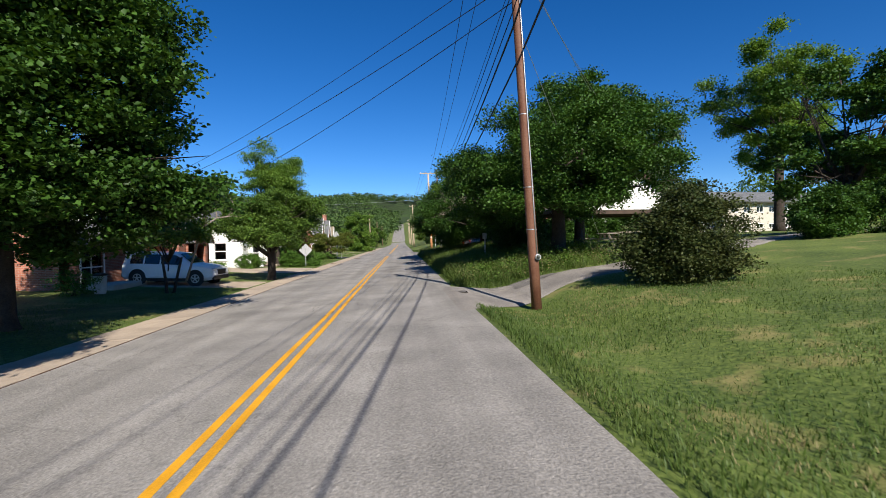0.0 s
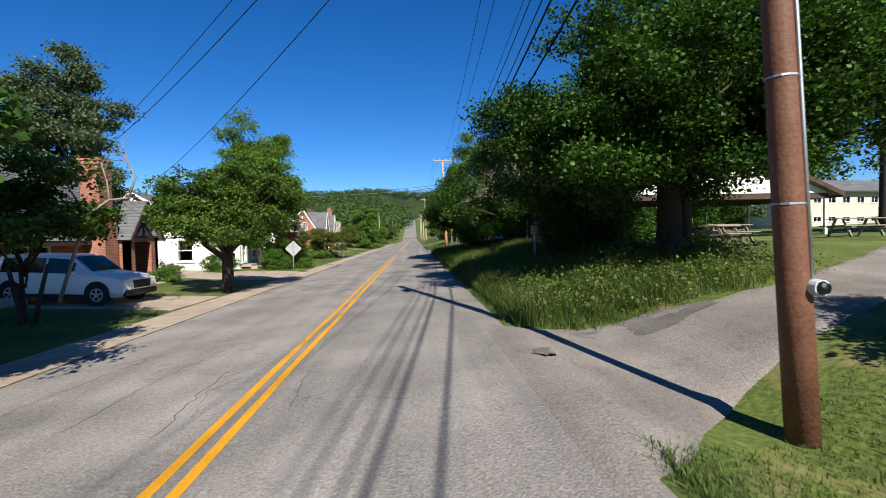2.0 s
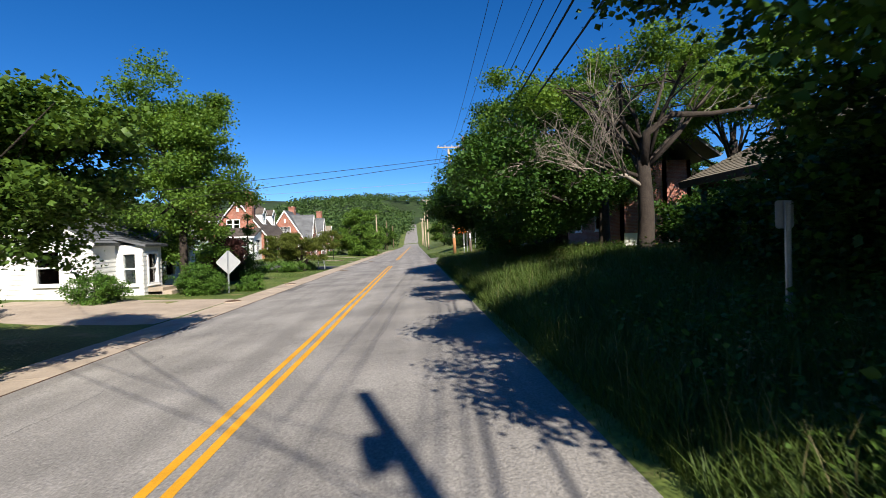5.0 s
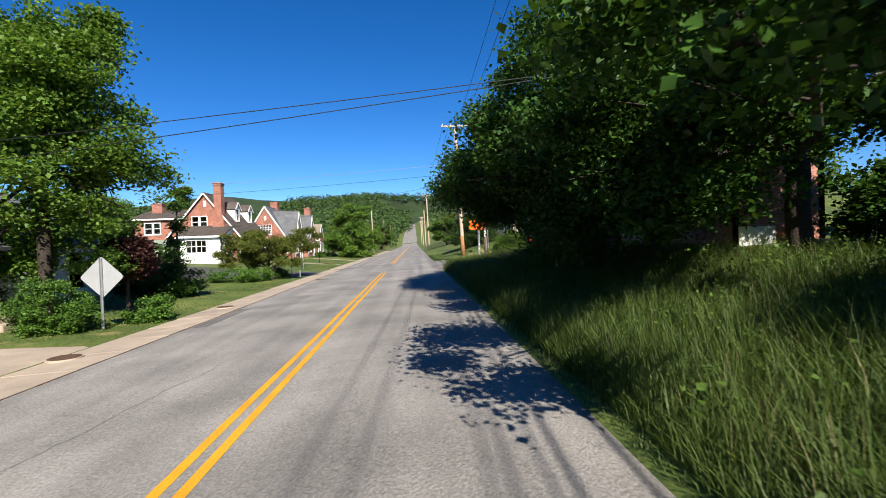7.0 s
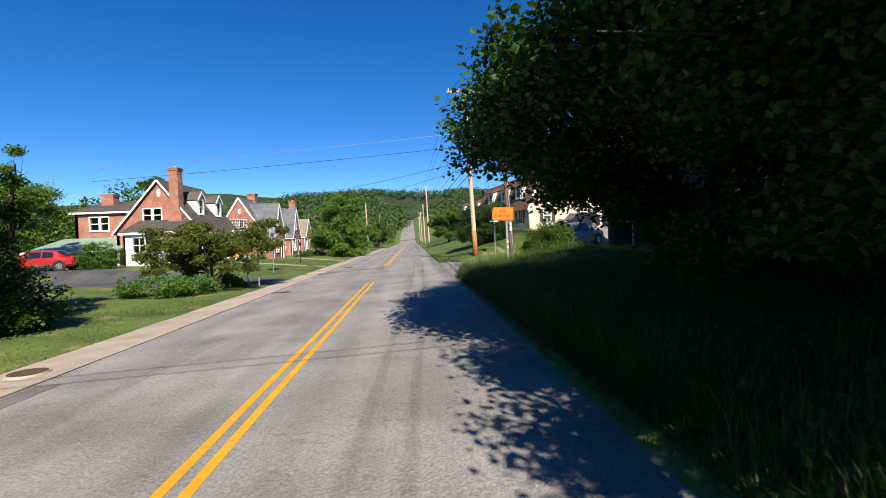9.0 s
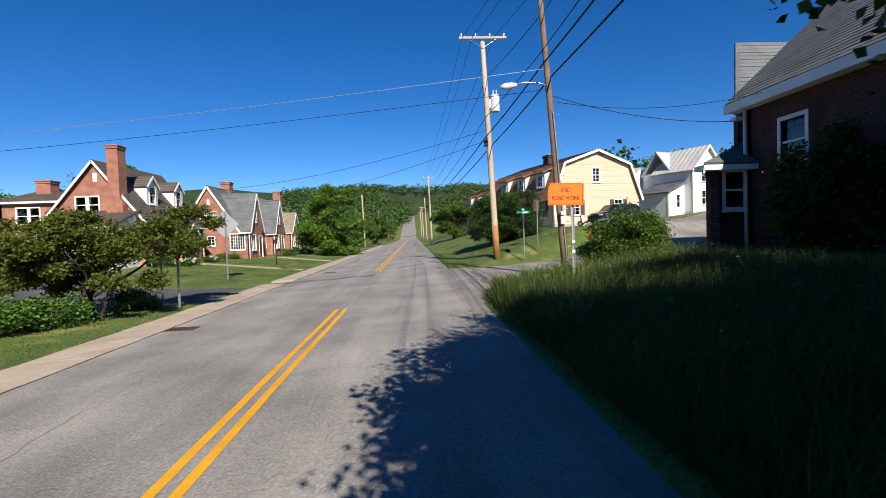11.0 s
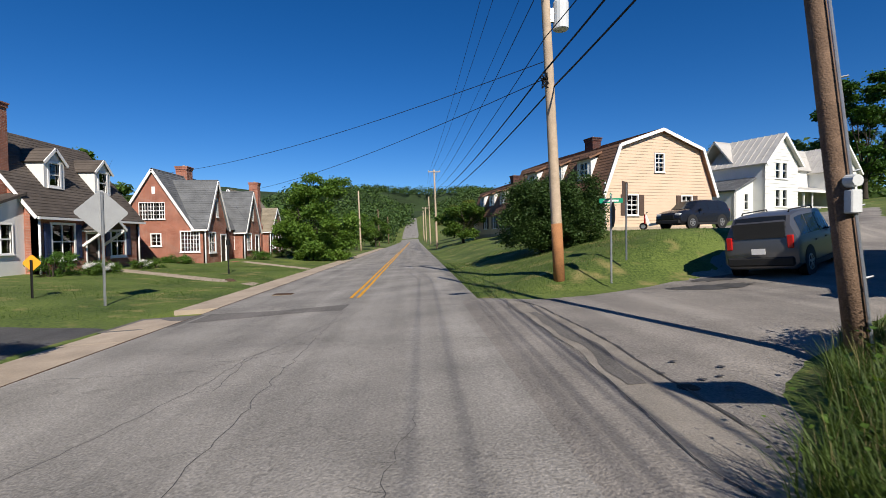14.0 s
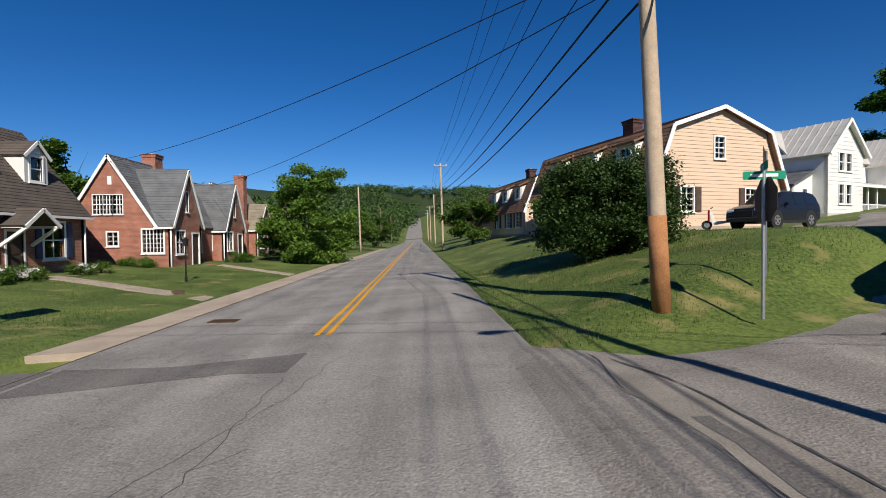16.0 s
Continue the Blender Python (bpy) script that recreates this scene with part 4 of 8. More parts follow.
# ---- white farmhouse ----
def farmhouse(at):
    g = thing("white_farmhouse", "white two-storey farmhouse with pale metal roof and porch", "house", at)
    w, eave, peak, yb, L = 4.8, 4.7, 7.1, 6.4, 17.2
    mid = yb - 2.4
    o = 0.35

    def front(x0, width, y0, ops, parent):
        lev = [(-0.6, 0, width), (eave, 0, width), (peak, width / 2, width / 2)]
        wall(parent, SIDING, pose(x0, y0, 0), lev, ops)
        lap_siding(parent, SIDING, pose(x0, y0 - 0.004, 0), [(0.1, 0, width)] + lev[1:], ops, 0.3)
        for a, b, c, d in ops:
            window(parent, pose(x0 + a, y0 - 0.03, c), b - a, d - c, 1, 2, casing=0.08)
        k = (peak - eave) / (width / 2)
        for xe, xi in ((x0 - o, x0 + width / 2), (x0 + width + o, x0 + width / 2)):
            q = [(xe, y0 - o, eave - o * k + 0.1), (xe, mid + 1, eave - o * k + 0.1), (xi, mid + 1, peak + 0.1), (xi, y0 - o, peak + 0.1)]
            courses(parent, TIN, *(q if xe > xi else (q[1], q[0], q[3], q[2])), exposure=0.8, label="pale metal roof slope")
            for i in range(10):
                bm = bmesh.new()
                y = y0 - o + i * (mid + 1 - y0 + o) / 9
                board(bm, (xe, y, eave - o * k + 0.14), (xi, y, peak + 0.14), 0.04, 0.05)
                part("seam", bm, TIN, parent)
        rake(parent, [(x0 - o, y0 - o - 0.03, eave - o * k), (x0 + width / 2, y0 - o - 0.03, peak), (x0 + width + o, y0 - o - 0.03, eave - o * k)], h=0.2)
    front(0, w, 0, [(1.45, 2.1, 0.85, 2.25), (2.45, 3.1, 0.85, 2.25), (1.45, 2.1, 3.3, 4.6), (2.45, 3.1, 3.3, 4.6)], g)
    front(12.4, 4.8, 1.0, [(1.45, 2.1, 0.85, 2.25), (2.45, 3.1, 0.85, 2.25), (2.1, 2.7, 3.4, 4.7)], g)
    for x0, ya, yc in ((0, 0, yb), (12.4, 1.0, 3.4)):
        wall(g, SIDING, pose(x0, yc, 0, 0, 0, -90), [(-0.6, 0, yc - ya), (eave, 0, yc - ya)])
    for x0, ya, yc, ops in ((w, 0, 3.0, [(1.0, 1.7, 0.6, 2.1)]), (L, 1.0, yb, [])):
        m = pose(x0, ya, 0, 0, 0, 90)
        wall(g, SIDING, m, [(-0.6, 0, yc - ya), (eave, 0, yc - ya)], ops)
        for a, b, c, d in ops:
            window(g, m @ pose(a, 0, c), b - a, d - c, 1, 2, casing=0.08)
    mops = [(0.8, 1.5, 0.5, 2.1), (2.6, 3.5, 0.1, 2.1)]
    wall(g, SIDING, pose(w, 3.0, 0), [(-0.6, 0, 7.6), (eave, 0, 7.6)], mops)
    window(g, pose(w + 0.8, 3.0, 0.5), 0.7, 1.6, 1, 2, casing=0.08)
    door(g, pose(w + 2.6, 3.0, 0.1), 0.9, 2.0, DARK_WOOD)
    wall(g, SIDING, pose(L, yb, 0, 0, 0, 180), [(-0.6, 0, L), (eave, 0, L)])
    courses(g, TIN, (0, 2.7, eave), (L, 2.7, eave), (L, mid + 0.6, peak + 0.08), (0, mid + 0.6, peak + 0.08), exposure=0.8)
    courses(g, TIN, (L, yb + o, eave - 0.2), (0, yb + o, eave - 0.2), (0, mid + 0.6, peak + 0.08), (L, mid + 0.6, peak + 0.08), exposure=0.8)
    d = tagged(new("dormer"), "small white gabled dormer")
    d.parent = g
    m = pose(7.4, 2.9, 0)
    wall(d, SIDING, m, [(4.6, 0, 1.5), (5.7, 0, 1.5), (6.7, 0.75, 0.75)], [(0.5, 1.0, 4.8, 5.7)], 0.12)
    window(d, m @ pose(0.5, 0, 4.8), 0.5, 0.9, 1, 2, casing=0.07)
    courses(d, TIN, (7.2, 2.65, 5.6), (7.2, 4.2, 5.6), (8.15, 4.2, 6.85), (8.15, 2.65, 6.85), thick=0.06, exposure=0.6)
    courses(d, TIN, (9.1, 4.2, 5.6), (9.1, 2.65, 5.6), (8.15, 2.65, 6.85), (8.15, 4.2, 6.85), thick=0.06, exposure=0.6)
    p = tagged(new("porch"), "white front porch with posts and railing")
    p.parent = g
    px0, px1, py0, py1 = w, 12.4, 0.3, 3.0
    part("deck", boxes((px0, px1, py0, py1, -0.1, 0.08)), WHITE, p)
    # Near-black board puts the shade below the deck into its colour.
    part("skirt", boxes((px0, px1, py0 + 0.05, py0 + 0.12, -0.9, -0.1)), SHADE_BLACK, p)
    for x in (px0 + 0.15, px0 + 1.7, px0 + 3.1, px1 - 0.1):
        part("post", boxes((x - 0.06, x + 0.06, py0 + 0.05, py0 + 0.17, 0.08, 2.3), bevel=0.01), WHITE, p)
    for z0, z1 in ((0.85, 0.92), (0.18, 0.24)):
        part("rail", boxes((px0, px1, py0 + 0.08, py0 + 0.14, z0, z1)), WHITE, p)
    for i in range(30):
        x = px0 + 0.25 + i * 0.145
        part("baluster", boxes((x, x + 0.035, py0 + 0.09, py0 + 0.125, 0.24, 0.85)), WHITE, p)
    courses(p, TIN, (px0 - 0.1, py0 - 0.25, 2.35), (px1 + 0.2, py0 - 0.25, 2.35), (px1 + 0.2, py1, 3.1), (px0 - 0.1, py1, 3.1), exposure=0.8)
    rake(p, [(px0 - 0.1, py0 - 0.27, 2.3), (px1 + 0.2, py0 - 0.27, 2.3)], h=0.2)
    e = tagged(new("lean_to"), "low white lean-to with a dark roof")
    e.parent = g
    wall(e, SIDING, pose(-2.6, 1.0, 0), [(-0.6, 0, 2.6), (2.2, 0, 2.6), (3.2, 2.5, 2.6)], [(1.4, 1.9, 0.6, 1.9)])
    window(e, pose(-1.2, 1.0, 0.6), 0.5, 1.3, 1, 2, casing=0.06)
    wall(e, SIDING, pose(-2.6, 5, 0, 0, 0, -90), [(-0.6, 0, 4), (2.2, 0, 4)])
    courses(e, SHINGLE_GREY, (-2.9, 5.0, 2.2), (-2.9, 0.7, 2.2), (0, 0.7, 3.4), (0, 5.0, 3.4))
    wall(e, SIDING, pose(-2.0, 7.0, 0), [(-0.6, 0, 4.0), (4.3, 0, 4.0), (5.6, 2.0, 2.0)])
    courses(e, TIN, (-2.3, 11.0, 4.1), (-2.3, 6.7, 4.1), (0, 6.7, 5.7), (0, 11.0, 5.7), exposure=0.8)
    part("foundation", boxes((-0.04, w + 0.04, -0.04, yb, -1.2, 0.1), (9.36, L + 0.04, 0.96, yb, -1.2, 0.1)), STUCCO, g)
    downpipe(g, w + 0.08, 0.1, -0.4, eave - 0.3)
    return g


# ---- trees and plants ----
def leaves(name, centres, per, spread, size, mat, seed, parent=None, droop=0.3, flat=0.75):
    """One mesh of many folded leaves in clumps round the centres."""
    rng = np.random.default_rng(seed)
    c = np.repeat(np.asarray(centres, float), per, axis=0)
    n = len(c)
    p = c + rng.normal(size=(n, 3)) * np.array([spread, spread, spread * flat])
    out = rng.normal(size=(n, 3))
    out[:, 2] = out[:, 2] * 0.55 - droop
    out /= np.linalg.norm(out, axis=1)[:, None]
    side = np.cross(out, rng.normal(size=(n, 3)) * 0.55 + np.array([0, 0, 1.0]))
    side /= np.linalg.norm(side, axis=1)[:, None] + 1e-9
    nrm = np.cross(side, out)
    s = size * rng.uniform(0.6, 1.3, n)[:, None]
    v = np.stack([p - out * s * 0.5, p - side * s * 0.42 + nrm * s * 0.1, p + out * s * 0.5 - nrm * s * 0.06, p + side * s * 0.42 + nrm * s * 0.1], 1).reshape(-1, 3)
    i = np.arange(n)[:, None] * 4
    tri = np.concatenate([i + np.array([[0, 1, 2]]), i + np.array([[0, 2, 3]])], 1).reshape(-1, 3)
    me = bpy.data.meshes.new(name)
    me.vertices.add(len(v))
    me.vertices.foreach_set("co", v.ravel())
    me.loops.add(tri.size)
    me.loops.foreach_set("vertex_index", tri.ravel())
    me.polygons.add(len(tri))
    me.polygons.foreach_set("loop_start", np.arange(len(tri)) * 3)
    me.materials.append(mat)
    me.update(calc_edges=True)
    ob = new(name, me)
    if parent is not None:
        ob.parent = parent
    return ob


def lobes_to_clumps(lobes, count, seed, shell=0.6, jitter=0.11, bough=26, reach=0.42):
    """Clump centres gathered in flattened boughs through the outer part of several ellipsoids (x, y, z, rx, ry, rz)."""
    rng = np.random.default_rng(seed)
    vol = np.array([l[3] * l[4] * l[5] for l in lobes]) ** 0.67
    out = []
    for l, k in zip(lobes, np.maximum(2, (count * vol / vol.sum() / bough).astype(int))):
        d = rng.normal(size=(k, 3))
        d /= np.linalg.norm(d, axis=1)[:, None]
        r = rng.uniform(shell, 1.0, k)[:, None] ** 0.6 * (1 + rng.normal(size=(k, 1)) * jitter)
        c = np.array(l[:3]) + d * r * np.array(l[3:])
        size = min(reach, 0.4 * min(l[3:])) * rng.uniform(0.6, 1.4, (k, 1))
        c = np.repeat(c, bough, axis=0)
        size = np.repeat(size, bough, axis=0)
        out.append(c + np.clip(rng.normal(size=c.shape), -1.6, 1.6) * size * np.array([1, 1, 0.45]))
    return np.concatenate(out)


def tree(name, label, x, y, lobes, trunk_r, trunk_h, leaf_mat, clumps=900, per=26, spread=0.28, size=0.16, seed=1, bark=BARK, base=None, lean=(0, 0), twigs=True, shell=0.55, group="trees", stems=1):
    """Trunk, limbs that reach into each lobe of the crown, and leaves. Lobes are relative to the foot."""
    z = land(x, y) - 0.08 if base is None else base
    t = thing(name, label, "tree", pose(x, y, z), group)
    rnd = random.Random(seed)
    bm = bmesh.new()
    top = Vector((lean[0], lean[1], trunk_h))
    for s in range(stems):
        off = Vector((0, 0, 0)) if stems == 1 else Vector((0.22 * math.cos(s * 2.4), 0.22 * math.sin(s * 2.4), 0))
        pts = [off * 0.4 + Vector((0, 0, 0)), off + top * 0.08, off * 1.3 + top * 0.35 + Vector((rnd.uniform(-0.05, 0.05), rnd.uniform(-0.05, 0.05), 0)), off * 2 + top * 0.7, off * 2.6 + top]
        r = trunk_r / math.sqrt(stems)
        tube(bm, pts, [r * 1.5, r * 1.1, r, r * 0.9, r * 0.75], 10)
    part("trunk", bm, bark, t, smooth=True)
    for i, l in enumerate(lobes):
        bm = bmesh.new()
        c = Vector(l[:3])
        start = top * rnd.uniform(0.62, 1.0)
        mid = start.lerp(c, 0.5) + Vector((rnd.uniform(-0.3, 0.3), rnd.uniform(-0.3, 0.3), -0.15 * (c - start).length * 0.4))
        r = trunk_r * rnd.uniform(0.28, 0.45)
        tube(bm, [start, mid, c], [r, r * 0.7, r * 0.35], 6)
        for _ in range(5 if twigs else 2):
            e = c + Vector((rnd.uniform(-1, 1) * l[3], rnd.uniform(-1, 1) * l[4], rnd.uniform(-0.7, 0.8) * l[5])) * 0.85
            m2 = mid.lerp(e, 0.5) + Vector((0, 0, 0.1))
            tube(bm, [mid.lerp(c, rnd.uniform(0.2, 0.9)), m2, e], [r * 0.35, r * 0.25, r * 0.08], 4, cap=False)
        part("limb", bm, bark, t, smooth=True)
    leaves("crown", lobes_to_clumps(lobes, clumps, seed, shell), per, spread * 0.62, size, leaf_mat, seed + 50, t)
    return t


def shrub(name, label, x, y, lobes, mat, clumps=260, per=26, spread=0.13, size=0.09, seed=1, base=None, category="shrub", group="shrubs"):
    z = land(x, y) - 0.05 if base is None else base
    t = thing(name, label, category, pose(x, y, z), group)
    bm = bmesh.new()
    rnd = random.Random(seed)
    for l in lobes:
        for _ in range(4):
            tube(bm, [(l[0] * 0.5 + rnd.uniform(-0.1, 0.1), l[1] * 0.5 + rnd.uniform(-0.1, 0.1), 0.0), (l[0] + rnd.uniform(-0.4, 0.4) * l[3], l[1] + rnd.uniform(-0.4, 0.4) * l[4], l[2] + rnd.uniform(0, 0.6) * l[5])], [0.035, 0.012], 5)
    part("woody_base", bm, BARK, t)
    leaves("foliage", lobes_to_clumps(lobes, clumps, seed, 0.5, 0.05, 5, 0.16), per, spread, size, mat, seed + 9, t, droop=0.0)
    return t


def blades(name, spots, height, width, mat, seed, bend=0.35, label="", category="grass", kind="stuff"):
    """Grass blades at (x, y) spots, each a bent tapering strip of three triangles."""
    rng = np.random.default_rng(seed)
    s = np.asarray(spots, float)
    n = len(s)
    z = np.array([land(a, b) for a, b in s])
    h = height * rng.uniform(0.45, 1.25, n)
    ang = rng.uniform(0, 2 * math.pi, n)
    d = np.stack([np.cos(ang), np.sin(ang), np.zeros(n)], 1)
    q = np.stack([-np.sin(ang), np.cos(ang), np.zeros(n)], 1)
    b = (bend * rng.uniform(0.3, 1.5, n) * h)[:, None] * d
    p0 = np.stack([s[:, 0], s[:, 1], z - 0.02], 1)
    up = np.array([0, 0, 1.0])
    w = (width * rng.uniform(0.7, 1.3, n))[:, None] * q
    m = p0 + b * 0.3 + up * (h * 0.6)[:, None]
    tip = p0 + b + up * h[:, None]
    v = np.stack([p0 - w / 2, p0 + w / 2, m + w * 0.4, m - w * 0.4, tip], 1).reshape(-1, 3)
    i = np.arange(n)[:, None] * 5
    tri = np.concatenate([i + np.array([[0, 1, 2]]), i + np.array([[0, 2, 3]]), i + np.array([[3, 2, 4]])], 1).reshape(-1, 3)
    me = bpy.data.meshes.new(name)
    me.vertices.add(len(v))
    me.vertices.foreach_set("co", v.ravel())
    me.loops.add(tri.size)
    me.loops.foreach_set("vertex_index", tri.ravel())
    me.polygons.add(len(tri))
    me.polygons.foreach_set("loop_start", np.arange(len(tri)) * 3)
    me.materials.append(mat)
    me.update(calc_edges=True)
    return tagged(new(name, me), label, category, kind=kind)


def dome(rnd, n, r, h, z, squash=1.0):
    """Lobes of a broad uneven crown of radius r and height h that starts at z."""
    rows = [(0, 0, z + h * 0.55, r * 0.75, r * 0.75 * squash, h * 0.45)]
    for i in range(n):
        a = 2 * math.pi * (i + rnd.uniform(-0.3, 0.3)) / n * (1 if i % 2 else 1.0)
        k = rnd.uniform(0.35, 0.72)
        lz = z + h * rnd.uniform(0.22, 0.78)
        rr = r * rnd.uniform(0.32, 0.5)
        rows.append((r * k * math.cos(a), r * k * math.sin(a) * squash, lz, rr, rr, h * rnd.uniform(0.18, 0.28)))
    rows.append((rnd.uniform(-0.2, 0.2) * r, rnd.uniform(-0.2, 0.2) * r, z + h * 0.85, r * 0.4, r * 0.4, h * 0.18))
    return rows


# ---- houses in place ----
sunroom_house()
c2 = gable_house("brick_cottage", "red brick cottage with steep grey cross gables", -15.2, 91.0, 9, 5.4, 3.9, 2.75, 6.3, 6.95, 1.0, SHINGLE_GREY, -0.5)
chimney(c2, -19.5, -18.6, 95.6, 96.6, 5.5, 7.9)
gable_house("brick_cottage", "red brick cottage with grey gables and an arched door", -15.2, 99.0, 9, 5.2, 4.0, 2.6, 6.2, 6.6, 1.6, SHINGLE_GREY, -0.5)
c4 = gable_house("brick_cottage", "red brick cottage with a tan roof and tall chimney", -15.6, 108.0, 9, 6.4, 4.2, 2.7, 5.2, 7.2, 1.2, SHINGLE_TAN, -0.5)
chimney(c4, -17.6, -16.7, 107.3, 108.2, -0.5, 7.9, shoulder=3.6)
gambrel_house(pose(11.8, 84.0, 2.0, 0, 0, 15.8))
gambrel_house(pose(9.6, 103.0, 1.75, 0, 0, 10))
farmhouse(pose(30.0, 94.1, 3.15, 0, 0, 22))


def timbered_house():
    """House with a brick stack and a half-timbered gabled porch towards the road."""
    g = thing("brick_house", "red brick house with slate roof and half-timbered porch gable", "house")
    fx, bx, y0, y1, base, eave, ridge = -14.5, -21.1, 20.6, 33.2, -0.6, 2.1, 5.6
    L = y1 - y0
    rxm = (fx + bx) / 2
    w = fx - bx
    wall(g, BRICK_RED, pose(bx, y0, 0), [(base, 0, w), (eave, 0, w), (ridge, w / 2, w / 2)], [(3.0, 3.9, 2.9, 4.1)])
    window(g, pose(bx + 3.0, y0, 2.9), 0.9, 1.2, 2, 2)
    fops = [(1.0, 2.6, -0.3, 1.85), (4.6, 6.3, 0.1, 1.6)]
    f = pose(fx, y0, 0, 0, 0, 90)
    wall(g, BRICK_RED, f, [(base, 0, L), (eave, 0, L)], fops)
    window(g, f @ pose(4.6, 0, 0.1), 1.7, 1.5, 2, 2, casing=0.14)
    window(g, f @ pose(1.0, 0, -0.3), 1.6, 2.15, 2, 2, casing=0.1)
    wall(g, BRICK_RED, pose(fx, y1, 0, 0, 0, 180), [(base, 0, w), (eave, 0, w), (ridge, w / 2, w / 2)])
    wall(g, BRICK_RED, pose(bx, y1, 0, 0, 0, -90), [(base, 0, L), (eave, 0, L)])
    o, k = 0.35, (ridge - eave) / (w / 2)
    courses(g, SHINGLE_GREY, (fx + o, y0 - o, eave - o * k + 0.12), (fx + o, y1 + o, eave - o * k + 0.12), (rxm, y1 + o, ridge + 0.12), (rxm, y0 - o, ridge + 0.12), label="grey slate roof slope")
    courses(g, SHINGLE_GREY, (bx - o, y1 + o, eave - o * k + 0.12), (bx - o, y0 - o, eave - o * k + 0.12), (rxm, y0 - o, ridge + 0.12), (rxm, y1 + o, ridge + 0.12))
    rake(g, [(fx + o, y0 - o - 0.03, eave - o * k), (rxm, y0 - o - 0.03, ridge), (bx - o, y0 - o - 0.03, eave - o * k)])
    rake(g, [(fx + o, y0 - o, eave - o * k), (fx + o, y1 + o, eave - o * k)], mat=DARK_WOOD)
    # white dormer over the near end
    m = pose(fx - 0.7, 22.2, 0, 0, 0, 90)
    wall(g, SIDING, m, [(2.5, 0, 1.8), (3.8, 0, 1.8), (4.5, 0.9, 0.9)], [(0.5, 1.3, 2.75, 3.75)], 0.12)
    window(g, m @ pose(0.5, 0, 2.75), 0.8, 1.0, 2, 2)
    courses(g, SHINGLE_GREY, (fx - 0.5, 22.0, 3.7), (fx - 2.6, 22.0, 3.7), (fx - 2.6, 23.1, 4.6), (fx - 0.5, 23.1, 4.6), thick=0.07)
    courses(g, SHINGLE_GREY, (fx - 2.6, 24.2, 3.7), (fx - 0.5, 24.2, 3.7), (fx - 0.5, 23.1, 4.6), (fx - 2.6, 23.1, 4.6), thick=0.07)
    chimney(g, -14.55, -13.75, 28.95, 29.85, base, 5.45, shoulder=3.0)
    p = tagged(new("porch"), "brick porch with a half-timbered gable")
    p.parent = g
    px, py0, py1 = -13.2, 29.95, 32.5
    hw = (py1 - py0) / 2
    wall(p, BRICK_RED, pose(-14.5, py0, 0), [(base, 0, 1.3), (1.95, 0, 1.3)])
    wall(p, BRICK_RED, pose(px, py1, 0, 0, 0, 180), [(base, 0, 1.3), (1.95, 0, 1.3)])
    fr = pose(px, py0, 0, 0, 0, 90)
    wall(p, BRICK_RED, fr, [(base, 0, 2 * hw), (1.95, 0, 2 * hw)], [(0.55, 1.95, -0.3, 1.75)])
    door(p, pose(-14.1, py0 + 0.75, -0.3, 0, 0, 90), 1.0, 2.05, DARK_WOOD, DARK_WOOD)
    wall(p, STUCCO, fr, [(1.97, -0.05, 2 * hw + 0.05), (3.55, hw, hw)], (), 0.12, name="gable_panel")
    x = px + 0.03
    for a, b in (((py0, 2.0), (py1, 2.0)), ((py0 + hw, 2.0), (py0 + hw, 3.5)), ((py0 + 0.5, 2.0), (py0 + hw + 0.5, 3.1)), ((py1 - 0.5, 2.0), (py0 + hw - 0.5, 3.1)), ((py0 + 0.55, 2.65), (py1 - 0.55, 2.65))):
        rake(p, [(x, *a), (x, *b)], 0.05, 0.1, DARK_WOOD, "timber")
    for s, e in ((py0 - 0.2, py0 + hw), (py1 + 0.2, py0 + hw)):
        q = [(px + 0.25, s, 1.85), (-15.9, s, 1.85), (-15.9, e, 3.75), (px + 0.25, e, 3.75)]
        courses(p, SHINGLE_GREY, *(q if s < e else (q[1], q[0], q[3], q[2])), thick=0.08)
        rake(p, [(px + 0.27, s, 1.8), (px + 0.27, e, 3.7)], 0.05, 0.15, DARK_WOOD)
    part("step", boxes((px, px + 1.6, py0 - 0.2, py1 + 0.6, base, -0.35), (px, px + 1.1, py0, py1 + 0.3, -0.35, -0.2), (px, px + 0.6, py0 + 0.2, py1, -0.2, -0.08), bevel=0.03), CONCRETE, p)
    part("stone_planter", boxes((-13.9, -12.7, 20.9, 23.6, base, 0.05), bevel=0.05), STUCCO, g)
    g.matrix_basis = pose(0.1, 1.0, 0)
    return g


timbered_house()


